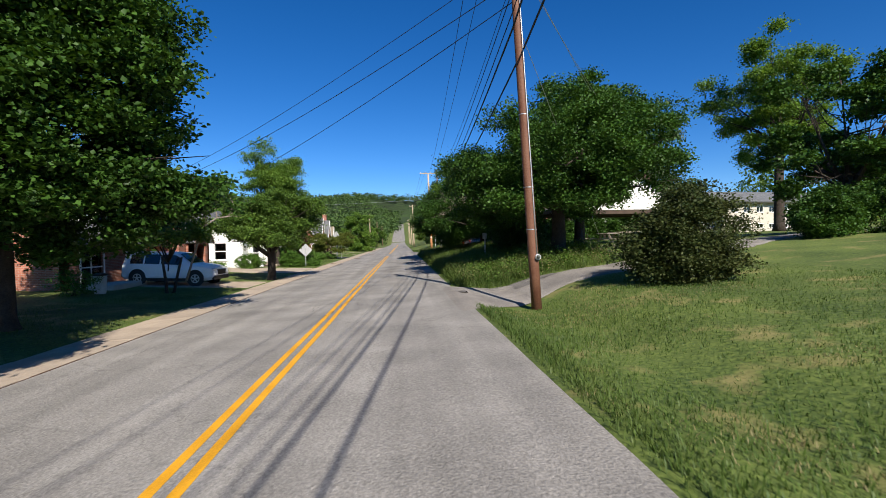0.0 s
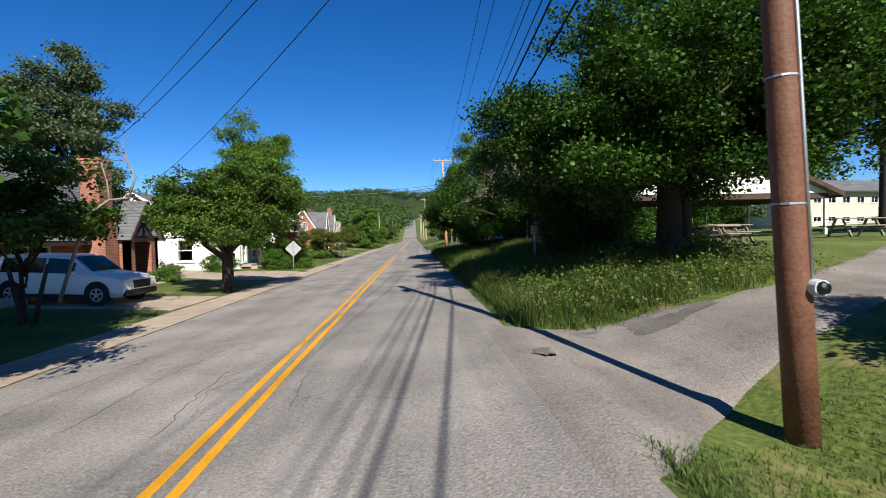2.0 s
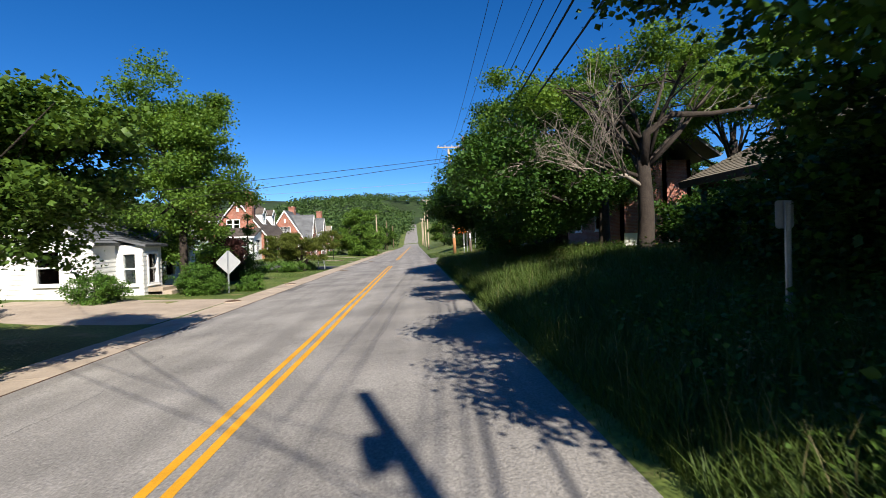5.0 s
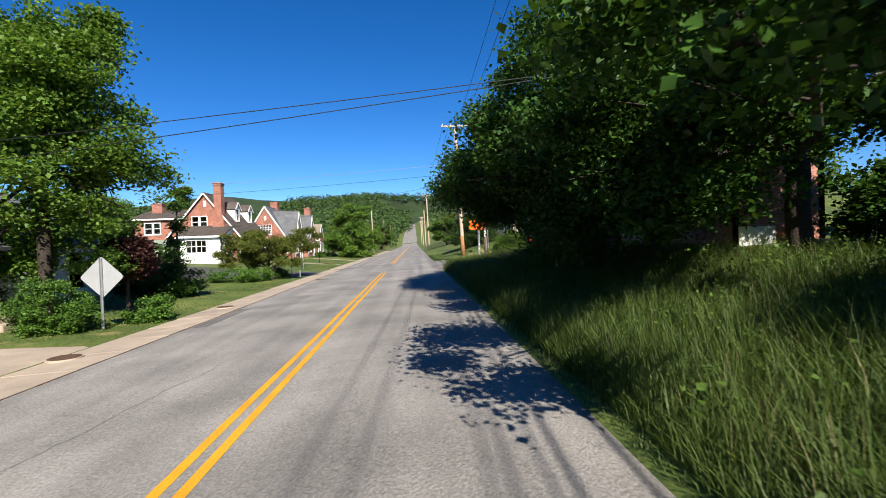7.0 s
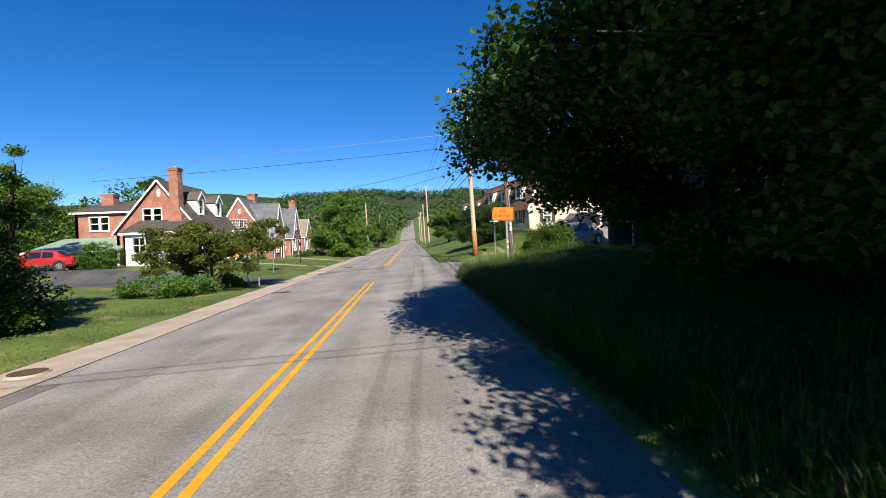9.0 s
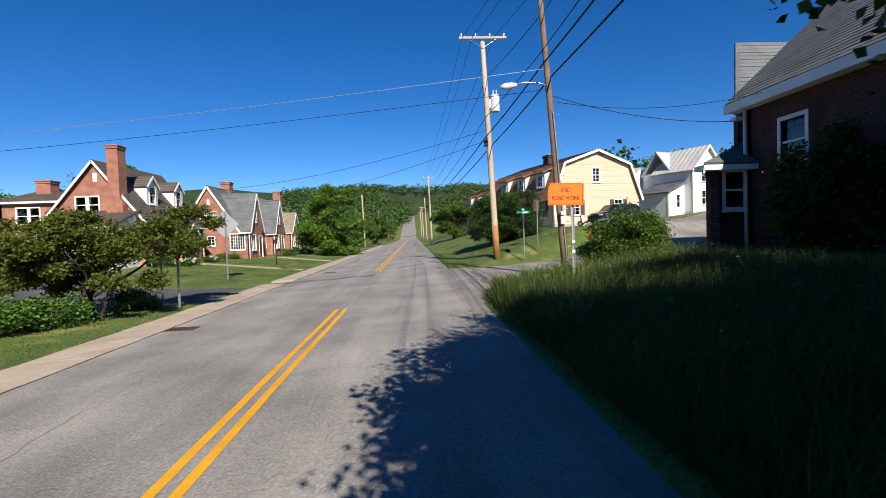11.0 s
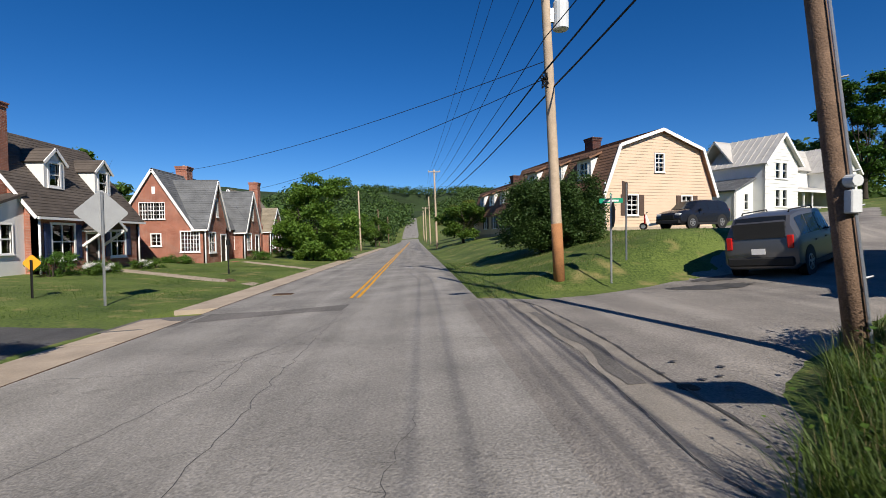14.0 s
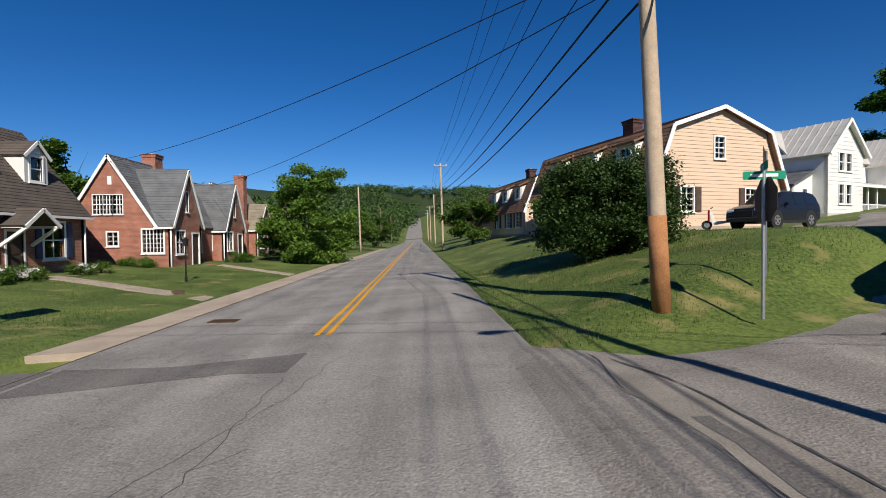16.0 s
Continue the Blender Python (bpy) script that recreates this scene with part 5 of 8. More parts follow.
def white_house():
    """White clapboard house with its gable towards the concrete drive and a small bay on its road side."""
    g = thing("white_house", "white clapboard house with a dark roof behind shrubs", "house")
    x0, x1, y0, depth, base, eave, peak = -22.8, -13.0, 40.0, 9.0, -0.5, 2.15, 4.9
    w = x1 - x0
    front = pose(x0, y0, 0)
    lev = [(base, 0, w), (eave, 0, w), (peak, w / 2, w / 2)]
    ops = [(5.2, 6.1, 0.5, 1.8), (7.6, 8.5, 0.5, 1.8), (w / 2 - 0.45, w / 2 + 0.45, 2.6, 3.8)]
    wall(g, SIDING, front, lev, ops)
    lap_siding(g, SIDING, front @ pose(0, -0.004, 0), lev, ops, 0.2)
    for a, b, c, d in ops:
        window(g, front @ pose(a, -0.03, c), b - a, d - c, 1, 2)
    r = pose(x1, y0, 0, 0, 0, 90)
    ro = [(5.6, 6.5, 0.4, 1.8), (7.4, 8.3, 0.4, 1.8)]
    wall(g, SIDING, r, [(base, 0, depth), (eave, 0, depth)], ro)
    lap_siding(g, SIDING, r @ pose(0, -0.004, 0), [(base, 0, depth), (eave, 0, depth)], ro, 0.2)
    for a, b, c, d in ro:
        window(g, r @ pose(a, -0.03, c), b - a, d - c, 1, 2)
    wall(g, SIDING, pose(x0, y0 + depth, 0, 0, 0, -90), [(base, 0, depth), (eave, 0, depth)])
    wall(g, SIDING, pose(x1, y0 + depth, 0, 0, 0, 180), lev)
    k, o, xm = (peak - eave) / (w / 2), 0.25, (x0 + x1) / 2
    for xe in (x0 - o, x1 + o):
        q = [(xe, y0 - o, eave - o * k + 0.1), (xe, y0 + depth + o, eave - o * k + 0.1), (xm, y0 + depth + o, peak + 0.1), (xm, y0 - o, peak + 0.1)]
        courses(g, SHINGLE_GREY, *(q if xe > xm else (q[1], q[0], q[3], q[2])))
    rake(g, [(x0 - o, y0 - o - 0.03, eave - o * k), (xm, y0 - o - 0.03, peak), (x1 + o, y0 - o - 0.03, eave - o * k)])
    b = tagged(new("bay"), "white clapboard bay with a tall window")
    b.parent = g
    by, bl, bh = 41.5, 1.5, 2.0
    fb = pose(x1, by, 0)
    blev, bops = [(base, 0, 1.15), (bh, 0, 1.15)], [(0.35, 0.85, 0.3, 1.6)]
    wall(b, SIDING, fb, blev, bops, 0.12)
    lap_siding(b, SIDING, fb @ pose(0, -0.004, 0), blev, bops, 0.2)
    window(b, fb @ pose(0.35, -0.03, 0.3), 0.5, 1.3, 1, 2)
    sb = pose(x1 + 1.15, by, 0, 0, 0, 90)
    slev, sops = [(base, 0, bl), (bh, 0, bl)], [(0.4, 1.1, 0.3, 1.6)]
    wall(b, SIDING, sb, slev, sops, 0.12)
    lap_siding(b, SIDING, sb @ pose(0, -0.004, 0), slev, sops, 0.2)
    window(b, sb @ pose(0.4, -0.03, 0.3), 0.7, 1.3, 1, 2)
    wall(b, SIDING, pose(x1 + 1.15, by + bl, 0, 0, 0, 180), blev, (), 0.12)
    courses(b, SHINGLE_GREY, (x1 + 1.4, by - 0.2, bh), (x1 + 1.4, by + bl + 0.2, bh), (x1 + 0.05, by + bl + 0.2, bh + 0.35), (x1 + 0.05, by - 0.2, bh + 0.35), thick=0.08)
    part("step", boxes((x1 + 1.15, x1 + 2.2, by + 0.3, by + 1.6, land(x1 + 1.6, by) - 0.1, land(x1 + 1.6, by) + 0.16), (x1 + 1.15, x1 + 1.8, by + 0.3, by + 1.6, land(x1 + 1.6, by), land(x1 + 1.6, by) + 0.32), bevel=0.02), CONCRETE, b)
    return g


white_house()


def open_shelter():
    """Picnic shelter: a broad gabled roof on posts, its ridge along the road, with a white boarded gable."""
    g = thing("picnic_shelter", "open picnic shelter with brown shingle roof and white gable", "shelter")
    x0, x1, y0, y1, ze, zr = 9.45, 20.7, 29.7, 35.8, 3.55, 6.15
    xm = (x0 + x1) / 2
    courses(g, SHINGLE_TAN, (x0, y1, ze), (x0, y0, ze), (xm, y0, zr), (xm, y1, zr), label="weathered shingle roof slope")
    courses(g, SHINGLE_TAN, (x1, y0, ze), (x1, y1, ze), (xm, y1, zr), (xm, y0, zr))
    h = (x1 - x0) / 2 - 0.5
    for y, turn in ((y0 + 0.35, 0), (y1 - 0.35, 180)):
        m = pose(x0 + 0.5 if turn == 0 else x1 - 0.5, y, 0, 0, 0, turn)
        lev = [(ze + 0.02, 0, 2 * h), (zr - 0.2, h, h)]
        wall(g, WHITE, m, lev, (), 0.08, name="gable_panel")
        lap_siding(g, WHITE, m @ pose(0, -0.004, 0), lev, (), 0.24)
    for y in (y0 - 0.02, y1 + 0.02):
        rake(g, [(x0, y, ze - 0.1), (xm, y, zr - 0.1), (x1, y, ze - 0.1)], 0.05, 0.2, DARK_WOOD)
    for x in (x0, x1):
        rake(g, [(x, y0, ze - 0.1), (x, y1, ze - 0.1)], 0.05, 0.22, DARK_WOOD)
    for y in (y0 + 0.4, (y0 + y1) / 2, y1 - 0.4):
        part("tie_beam", boxes((x0 + 0.5, x1 - 0.5, y - 0.08, y + 0.08, ze - 0.26, ze - 0.02)), DARK_WOOD, g)
        for x in (x0 + 0.6, x1 - 0.6):
            part("post", boxes((x - 0.07, x + 0.07, y - 0.07, y + 0.07, land(x, y) - 0.1, ze - 0.02), bevel=0.015), WHITE if x > xm else DARK_WOOD, g)
    return g


open_shelter()


def picnic_table(at):
    g = thing("picnic_table", "weathered grey timber picnic table with benches", "picnic table", at, "picnic tables")
    for i in range(5):
        part("table_plank", boxes((-0.9, 0.9, -0.36 + i * 0.145, -0.23 + i * 0.145, 0.71, 0.75), bevel=0.006), DEADWOOD, g)
    for y in (-0.72, 0.55):
        part("bench", boxes((-0.9, 0.9, y, y + 0.2, 0.42, 0.46), bevel=0.006), DEADWOOD, g)
    for x in (-0.6, 0.6):
        for s in (-1, 1):
            bm = bmesh.new()
            board(bm, (x, s * 0.2, 0.72), (x, s * 0.62, 0.0), 0.05, 0.1)
            part("leg", bm, DEADWOOD, g)
        part("brace", boxes((x - 0.02, x + 0.02, -0.7, 0.7, 0.36, 0.42)), DEADWOOD, g)
    return g


pt = picnic_table(pose(13.2, 27.2, land(13.2, 27.2), 0, 0, 12))
for x, y, a in ((15.6, 31.4, 5), (18.0, 26.4, -8), (12.4, 32.6, 20), (11.6, 25.4, 30)):
    copy_thing(pt, pose(x, y, land(x, y), 0, 0, a))


def brick_block():
    """Two-storey brick house with lean wings half hidden under the maples."""
    g = thing("brick_house", "weathered brick house half hidden behind maple trees", "house")
    x0, x1, y0, y1, base = 11.0, 16.0, 44.2, 53.0, 1.0
    ops = [(0.9, 1.9, 1.9, 3.2)]
    wall(g, BRICK_PINK, pose(x0, y0, 0), [(base, 0, 2.6), (6.0, 0, 2.6)], [])
    part("basement_door", boxes((x0 + 0.2, x0 + 1.5, y0 - 0.06, y0 - 0.004, 1.2, 1.9)), WHITE, g)
    wall(g, BRICK_PINK, pose(x0 + 2.6, y0 + 1.8, 0), [(base, 0, x1 - x0 - 2.6), (6.0, 0, x1 - x0 - 2.6)], [(0.6, 1.3, 1.2, 3.2)])
    door(g, pose(x0 + 3.2, y0 + 1.8, 1.2), 0.7, 2.0, WHITE)
    wall(g, BRICK_PINK, pose(x0 + 2.6, y0, 0, 0, 0, 90), [(base, 0, 1.8), (6.0, 0, 1.8)])
    wall(g, BRICK_PINK, pose(x0, y1, 0, 0, 0, -90), [(base, 0, y1 - y0), (6.0, 0, y1 - y0)], [(2, 3, 2.2, 3.6), (5.5, 6.5, 2.2, 3.6)])
    for u in (2, 5.5):
        window(g, pose(x0, y1, 0, 0, 0, -90) @ pose(u, 0, 2.2), 1.0, 1.4, 1, 2)
    wall(g, BRICK_PINK, pose(x1, y0 + 1.8, 0, 0, 0, 90), [(base, 0, y1 - y0 - 1.8), (6.0, 0, y1 - y0 - 1.8)])
    wall(g, BRICK_PINK, pose(x1, y1, 0, 0, 0, 180), [(base, 0, x1 - x0), (6.0, 0, x1 - x0)])
    xm = (x0 + x1) / 2
    courses(g, SHINGLE_GREY, (x0 - 0.4, y1 + 0.4, 5.9), (x0 - 0.4, y0 - 0.4, 5.9), (xm, y0 - 0.4, 8.0), (xm, y1 + 0.4, 8.0))
    courses(g, SHINGLE_GREY, (x1 + 0.4, y0 - 0.4, 5.9), (x1 + 0.4, y1 + 0.4, 5.9), (xm, y1 + 0.4, 8.0), (xm, y0 - 0.4, 8.0))
    return g


brick_block()


def corner_house():
    """Dark brick house at the side street, seen at its eaves and corner bay."""
    g = thing("dark_brick_house", "dark brick house with grey shingle roof and a corner bay", "house")
    x0, y0, L, base, eave = 11.32, 54.2, 6.3, 0.2, 5.9
    ops = [(1.5, 2.4, 3.5, 4.8)]
    lw = pose(x0, y0 + L, 0, 0, 0, -90)
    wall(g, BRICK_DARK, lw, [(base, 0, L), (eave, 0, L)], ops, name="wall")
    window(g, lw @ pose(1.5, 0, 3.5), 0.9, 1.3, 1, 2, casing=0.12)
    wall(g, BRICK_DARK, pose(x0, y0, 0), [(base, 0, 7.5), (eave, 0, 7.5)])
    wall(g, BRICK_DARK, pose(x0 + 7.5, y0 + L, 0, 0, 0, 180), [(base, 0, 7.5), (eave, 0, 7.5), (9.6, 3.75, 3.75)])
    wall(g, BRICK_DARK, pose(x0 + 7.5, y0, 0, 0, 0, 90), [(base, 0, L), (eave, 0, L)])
    courses(g, SHINGLE_GREY, (x0 - 0.45, y0 + L + 0.4, eave - 0.1), (x0 - 0.45, y0 - 0.4, eave - 0.1), (x0 + 3.75, y0 - 0.4, 9.6), (x0 + 3.75, y0 + L + 0.4, 9.6), label="weathered grey shingle roof slope")
    courses(g, SHINGLE_GREY, (x0 + 7.95, y0 - 0.4, eave - 0.1), (x0 + 7.95, y0 + L + 0.4, eave - 0.1), (x0 + 3.75, y0 + L + 0.4, 9.6), (x0 + 3.75, y0 - 0.4, 9.6))
    rake(g, [(x0 - 0.47, y0 + L + 0.4, eave - 0.28), (x0 - 0.47, y0 - 0.4, eave - 0.28)], 0.06, 0.3)
    part("soffit", boxes((x0 - 0.45, x0, y0 - 0.4, y0 + L + 0.4, eave - 0.4, eave - 0.34)), WHITE, g)
    downpipe(g, x0 - 0.1, y0 + L - 0.1, base, eave - 0.3)
    b = tagged(new("bay"), "dark brick corner bay with a sash window and hipped roof")
    b.parent = g
    bx0, by0, by1, bz = 10.05, 60.5, 63.2, 3.74
    bops = [(0.52, 1.17, 2.32, 3.48)]
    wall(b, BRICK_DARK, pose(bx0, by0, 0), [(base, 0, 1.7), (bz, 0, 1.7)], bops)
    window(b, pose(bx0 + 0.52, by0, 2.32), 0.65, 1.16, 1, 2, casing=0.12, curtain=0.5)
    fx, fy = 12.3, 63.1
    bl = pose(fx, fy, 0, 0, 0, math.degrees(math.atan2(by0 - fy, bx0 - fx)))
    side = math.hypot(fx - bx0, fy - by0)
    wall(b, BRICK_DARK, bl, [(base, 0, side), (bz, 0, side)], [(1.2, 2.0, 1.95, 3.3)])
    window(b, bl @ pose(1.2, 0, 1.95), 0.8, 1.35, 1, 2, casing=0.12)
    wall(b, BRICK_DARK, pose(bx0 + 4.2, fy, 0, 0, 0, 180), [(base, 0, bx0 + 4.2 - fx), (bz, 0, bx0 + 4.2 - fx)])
    o = 0.55
    apex = (bx0 + 2.2, by0 + 1.0, 4.8)
    courses(b, SHINGLE_GREY, (bx0 - o, by0 - o, bz), (bx0 + 2.0, by0 - o, bz), (bx0 + 2.0, by0 + 1.0, 4.8), apex, thick=0.08)
    courses(b, SHINGLE_GREY, (fx - 0.3, fy + 0.5, bz), (bx0 - o, by0 - o, bz), apex, (fx + 1.2, fy, 4.8), thick=0.08)
    part("cornice", boxes((bx0 - o, bx0 + 1.6, by0 - o, by0, bz - 0.22, bz - 0.06)), WHITE, b)
    rake(b, [(bx0 - o, by0 - o, bz - 0.24), (fx - 0.3, fy + 0.5, bz - 0.24)], 0.05, 0.18)
    downpipe(b, 11.2, by0 - 0.1, base, 5.6)
    u = tagged(new("upper_wing"), "upper brick wing with a steep dark roof")
    u.parent = g
    ux, uy = 12.55, 62.6
    wall(u, BRICK_DARK, pose(ux, uy, 0), [(3.6, 0, 4.0), (5.75, 0, 4.0)])
    um = pose(ux + 2.4, uy + 2.6, 0, 0, 0, math.degrees(math.atan2(-2.6, -2.4)))
    wall(u, BRICK_DARK, um, [(3.6, 0, 3.5), (5.75, 0, 3.5)])
    courses(u, SHINGLE_GREY, (ux - 0.35, uy - 0.35, 5.85), (ux + 4.0, uy - 0.35, 5.85), (ux + 4.0, uy + 1.6, 9.2), (ux + 1.1, uy + 1.6, 9.2), thick=0.1)
    courses(u, SHINGLE_GREY, (ux + 2.3, uy + 2.9, 5.85), (ux - 0.35, uy - 0.35, 5.85), (ux + 1.1, uy + 1.6, 9.2), (ux + 3.6, uy + 3.4, 9.2), thick=0.1)
    part("soffit", boxes((ux - 0.3, ux + 4.0, uy - 0.3, uy, 5.62, 5.74)), WHITE, u)
    return g


CORNER = corner_house()


def long_hall():
    g = thing("long_hall", "long low cream hall with a grey roof", "building")
    at = pose(41.5, 58.0, 2.2, 0, 0, 8)
    g.matrix_basis = at
    ops = [(1.2 + i * 2.0, 2.2 + i * 2.0, 2.6, 3.3) for i in range(10)] + [(1.2 + i * 2.0, 2.2 + i * 2.0, 0.5, 1.0) for i in range(10)]
    wall(g, STUCCO, pose(0, 0, 0), [(-1, 0, 22), (4.0, 0, 22)], ops)
    for a, b, c, d in ops:
        window(g, pose(a, 0, c), b - a, d - c, 2, 1, casing=0.06)
    wall(g, STUCCO, pose(0, 9, 0, 0, 0, -90), [(-1, 0, 9), (4.0, 0, 9), (5.6, 4.5, 4.5)])
    wall(g, STUCCO, pose(22, 0, 0, 0, 0, 90), [(-1, 0, 9), (4.0, 0, 9), (5.6, 4.5, 4.5)])
    courses(g, SHINGLE_GREY, (-0.6, -0.8, 3.9), (22.6, -0.8, 3.9), (22.6, 4.5, 5.7), (-0.6, 4.5, 5.7), exposure=0.4)
    courses(g, SHINGLE_GREY, (22.6, 9.6, 3.9), (-0.6, 9.6, 3.9), (-0.6, 4.5, 5.7), (22.6, 4.5, 5.7), exposure=0.4)
    return g


long_hall()

# ---- paving ----
strip("side_street", [(1.2, 55.2), (2.3, 57.6), (3.6, 59.6), (4.6, 60.5), (6.0, 61.3), (9.5, 63.8), (13.0, 66.4), (22.0, 76.0), (34.0, 88.0)], [(1.2, 68.2), (2.3, 67.3), (3.2, 66.9), (4.5, 67.1), (6.45, 68.0), (9.2, 69.7), (11.5, 71.4), (18.0, 79.5), (30.0, 91.5)], DRIVE_ASPHALT, "worn asphalt side street rising between lawns", 0.055, category="road", wobble=0.25)
strip("driveway_forecourt", [(13.6, 76.6), (16.5, 79.0), (24.0, 85.0)], [(12.4, 80.0), (13.9, 83.0), (22.0, 87.6)], DRIVE_ASPHALT, "asphalt parking apron beside the cream house", 0.02)
strip("church_drive", [(1.3, 10.8), (2.7, 12.2), (3.85, 13.3), (5.5, 14.0), (7.4, 15.1), (12.0, 17.5), (22.0, 23.6), (36.0, 32.4)], [(1.3, 16.8), (2.4, 16.7), (3.9, 16.8), (5.4, 16.5), (7.2, 17.3), (11.6, 19.8), (21.0, 25.9), (34.8, 34.6)], DRIVE_ASPHALT, "cracked asphalt driveway climbing beside the weeds", 0.06, wobble=0.2)
strip("asphalt_drive", [(-7.1, 62.0), (-12.0, 62.0), (-20.0, 64.5), (-32.0, 69.0)], [(-7.1, 67.4), (-12.0, 68.0), (-19.0, 71.0), (-31.0, 76.0)], DARK_ASPHALT, "dark asphalt driveway beside a lawn", 0.02, wobble=0.15)
strip("concrete_drive", [(-7.1, 23.0), (-10.0, 23.4), (-15.0, 23.7)], [(-7.1, 27.0), (-10.0, 26.5), (-15.0, 26.3)], CONCRETE, "cracked pale concrete driveway", 0.025, wobble=0.12)
strip("concrete_drive", [(-7.1, 33.6), (-12.0, 33.8), (-15.5, 34.2)], [(-7.1, 40.2), (-10.0, 40.0), (-15.5, 39.6)], CONCRETE, "wide pale concrete driveway apron", 0.025, wobble=0.1)
strip("garden_path", [(-7.1, 77.2), (-10.0, 78.8), (-15.0, 81.6), (-16.6, 82.4)], [(-7.1, 78.4), (-10.0, 80.0), (-15.0, 82.8), (-16.6, 83.6)], CONCRETE, "narrow concrete garden path", 0.02)
strip("garden_path", [(-7.1, 88.0), (-13.7, 93.6)], [(-7.1, 89.4), (-13.7, 95.0)], CONCRETE, "narrow concrete garden path", 0.02)

pavement = thing("pavement", "worn concrete pavement slabs along the road", "pavement", kind="structure")
rnd = random.Random(3)
y = -14.0
while y < 150:
    L = 1.55 + rnd.uniform(-0.04, 0.04)
    if not 66.7 < y < 68.2:
        bm = bmesh.new()
        vs = [bm.verts.new((x, yy, road_z(x, yy) + h)) for h in (-0.15, 0.022) for x, yy in ((LEFT_EDGE, y), (KERB_IN, y), (KERB_IN, y + L - 0.02), (LEFT_EDGE, y + L - 0.02))]
        for v in vs[4:]:
            v.co.z += rnd.uniform(-0.007, 0.007)
        for f in ((0, 1, 2, 3), (7, 6, 5, 4), (4, 5, 1, 0), (5, 6, 2, 1), (6, 7, 3, 2), (7, 4, 0, 3)):
            bm.faces.new([vs[i] for i in f])
        part("slab", bm, CONCRETE, pavement)
    y += L
bm = bmesh.new()
for yy in steps(-14, 150, 2.2):
    tube(bm, [(LEFT_EDGE + 0.03, yy, road_z(LEFT_EDGE, yy) + 0.012), (LEFT_EDGE + 0.03, yy + 2.19, road_z(LEFT_EDGE, yy) + 0.006)], 0.02, 5)
tagged(part("gutter_joint", bm, RUST_IRON), "dirt-filled joint between road and pavement", "gutter", kind="structure")

# patches and tar on the road
def crack(pts, width, seed, jitter=0.05):
    """A thin wandering crack through the given points, with a few short side cracks."""
    rr = random.Random(seed)
    line = []
    for (ax, ay), (bx, by) in zip(pts, pts[1:]):
        n = max(2, int(math.dist((ax, ay), (bx, by)) / 0.16))
        line += [(ax + (bx - ax) * i / n + rr.uniform(-jitter, jitter), ay + (by - ay) * i / n + rr.uniform(-jitter, jitter) * 0.6) for i in range(n)]
    bm = bmesh.new()
    ribbon(bm, line, width, 0.003)
    for _ in range(len(line) // 7):
        x, y = rr.choice(line)
        dx, dy = rr.choice((-1, 1)) * rr.uniform(0.08, 0.2), rr.uniform(-0.1, 0.2)
        ribbon(bm, [(x + dx * k + rr.uniform(-0.03, 0.03), y + dy * k + rr.uniform(-0.03, 0.03)) for k in range(rr.randint(3, 5))], width * 0.7, 0.003)
    tagged(part("road_crack", bm, TAR), "thin wandering crack in the asphalt", "crack", "cracks", "structure")


def tagged_patch(polys, mat, label, lift=0.004, name="road_patch"):
    bm = bmesh.new()
    for p in polys:
        flat_patch(bm, p, lift)
    return tagged(part(name, bm, mat), label, "road patch", kind="structure")


tagged_patch([[(-5.5, 68.4), (-3.7, 68.1), (-1.75, 68.4), (-1.8, 67.3), (-2.6, 67.45), (-5.5, 67.0)]], PATCH, "dark asphalt trench patch across the lane")
tagged_patch([[(-5.7, 41.2), (-5.7, 44.6), (-5.3, 44.6), (-5.3, 41.2)]], PATCH, "dark asphalt edge patch")
tagged_patch([[(-7.3, 66.5), (-7.3, 68.4), (-6.5, 68.4), (-5.6, 68.35), (-5.6, 66.6), (-6.4, 66.5)]], PATCH, "asphalt infill between pavement slabs at the driveway")
for k, (x0, y0, dx, n) in enumerate(((-3.6, 58.0, 0.10, 60), (-4.9, 8.0, 0.02, 50), (-3.9, 30.0, 0.03, 40))):
    rr = random.Random(k)
    pts, x = [], x0
    for i in range(n):
        x += rr.uniform(-0.06, 0.06) + dx * 0.3
        pts.append((x, y0 + i * 0.17 + rr.uniform(-0.04, 0.04)))
    bm = bmesh.new()
    ribbon(bm, pts, 0.007, 0.003)
    tagged(part("road_crack", bm, TAR), "thin wandering crack in the asphalt", "crack", "cracks", "structure")
for k, (wd, pts) in enumerate(((0.012, [(-1.77, 54.0), (-1.77, 62.0), (-1.76, 67.3)]), (0.011, [(-2.4, 61.2), (-2.55, 62.7), (-2.3, 63.6)]), (0.009, [(-5.3, 62.4), (-3.4, 62.2), (-1.8, 63.2)]),
                               (0.010, [(-3.55, 13.2), (-3.5, 15.0), (-3.1, 17.2)]), (0.013, [(-2.45, 12.8), (-2.6, 14.6), (-2.6, 15.3)]), (0.008, [(-2.3, 13.3), (-2.5, 14.2), (-2.3, 14.9)]), (0.010, [(-5.0, 15.8), (-3.4, 17.6), (-1.9, 19.3)]),
                               (0.010, [(-1.3, 13.4), (-1.42, 15.0)]), (0.009, [(-4.4, 22.0), (-4.2, 26.4), (-4.5, 29.0)]), (0.009, [(-4.0, 44.0), (-3.7, 48.5), (-3.9, 53.0)]), (0.009, [(-0.4, 55.5), (-0.2, 58.4), (0.1, 60.0)]))):
    crack(pts, wd * 0.75, 30 + k)


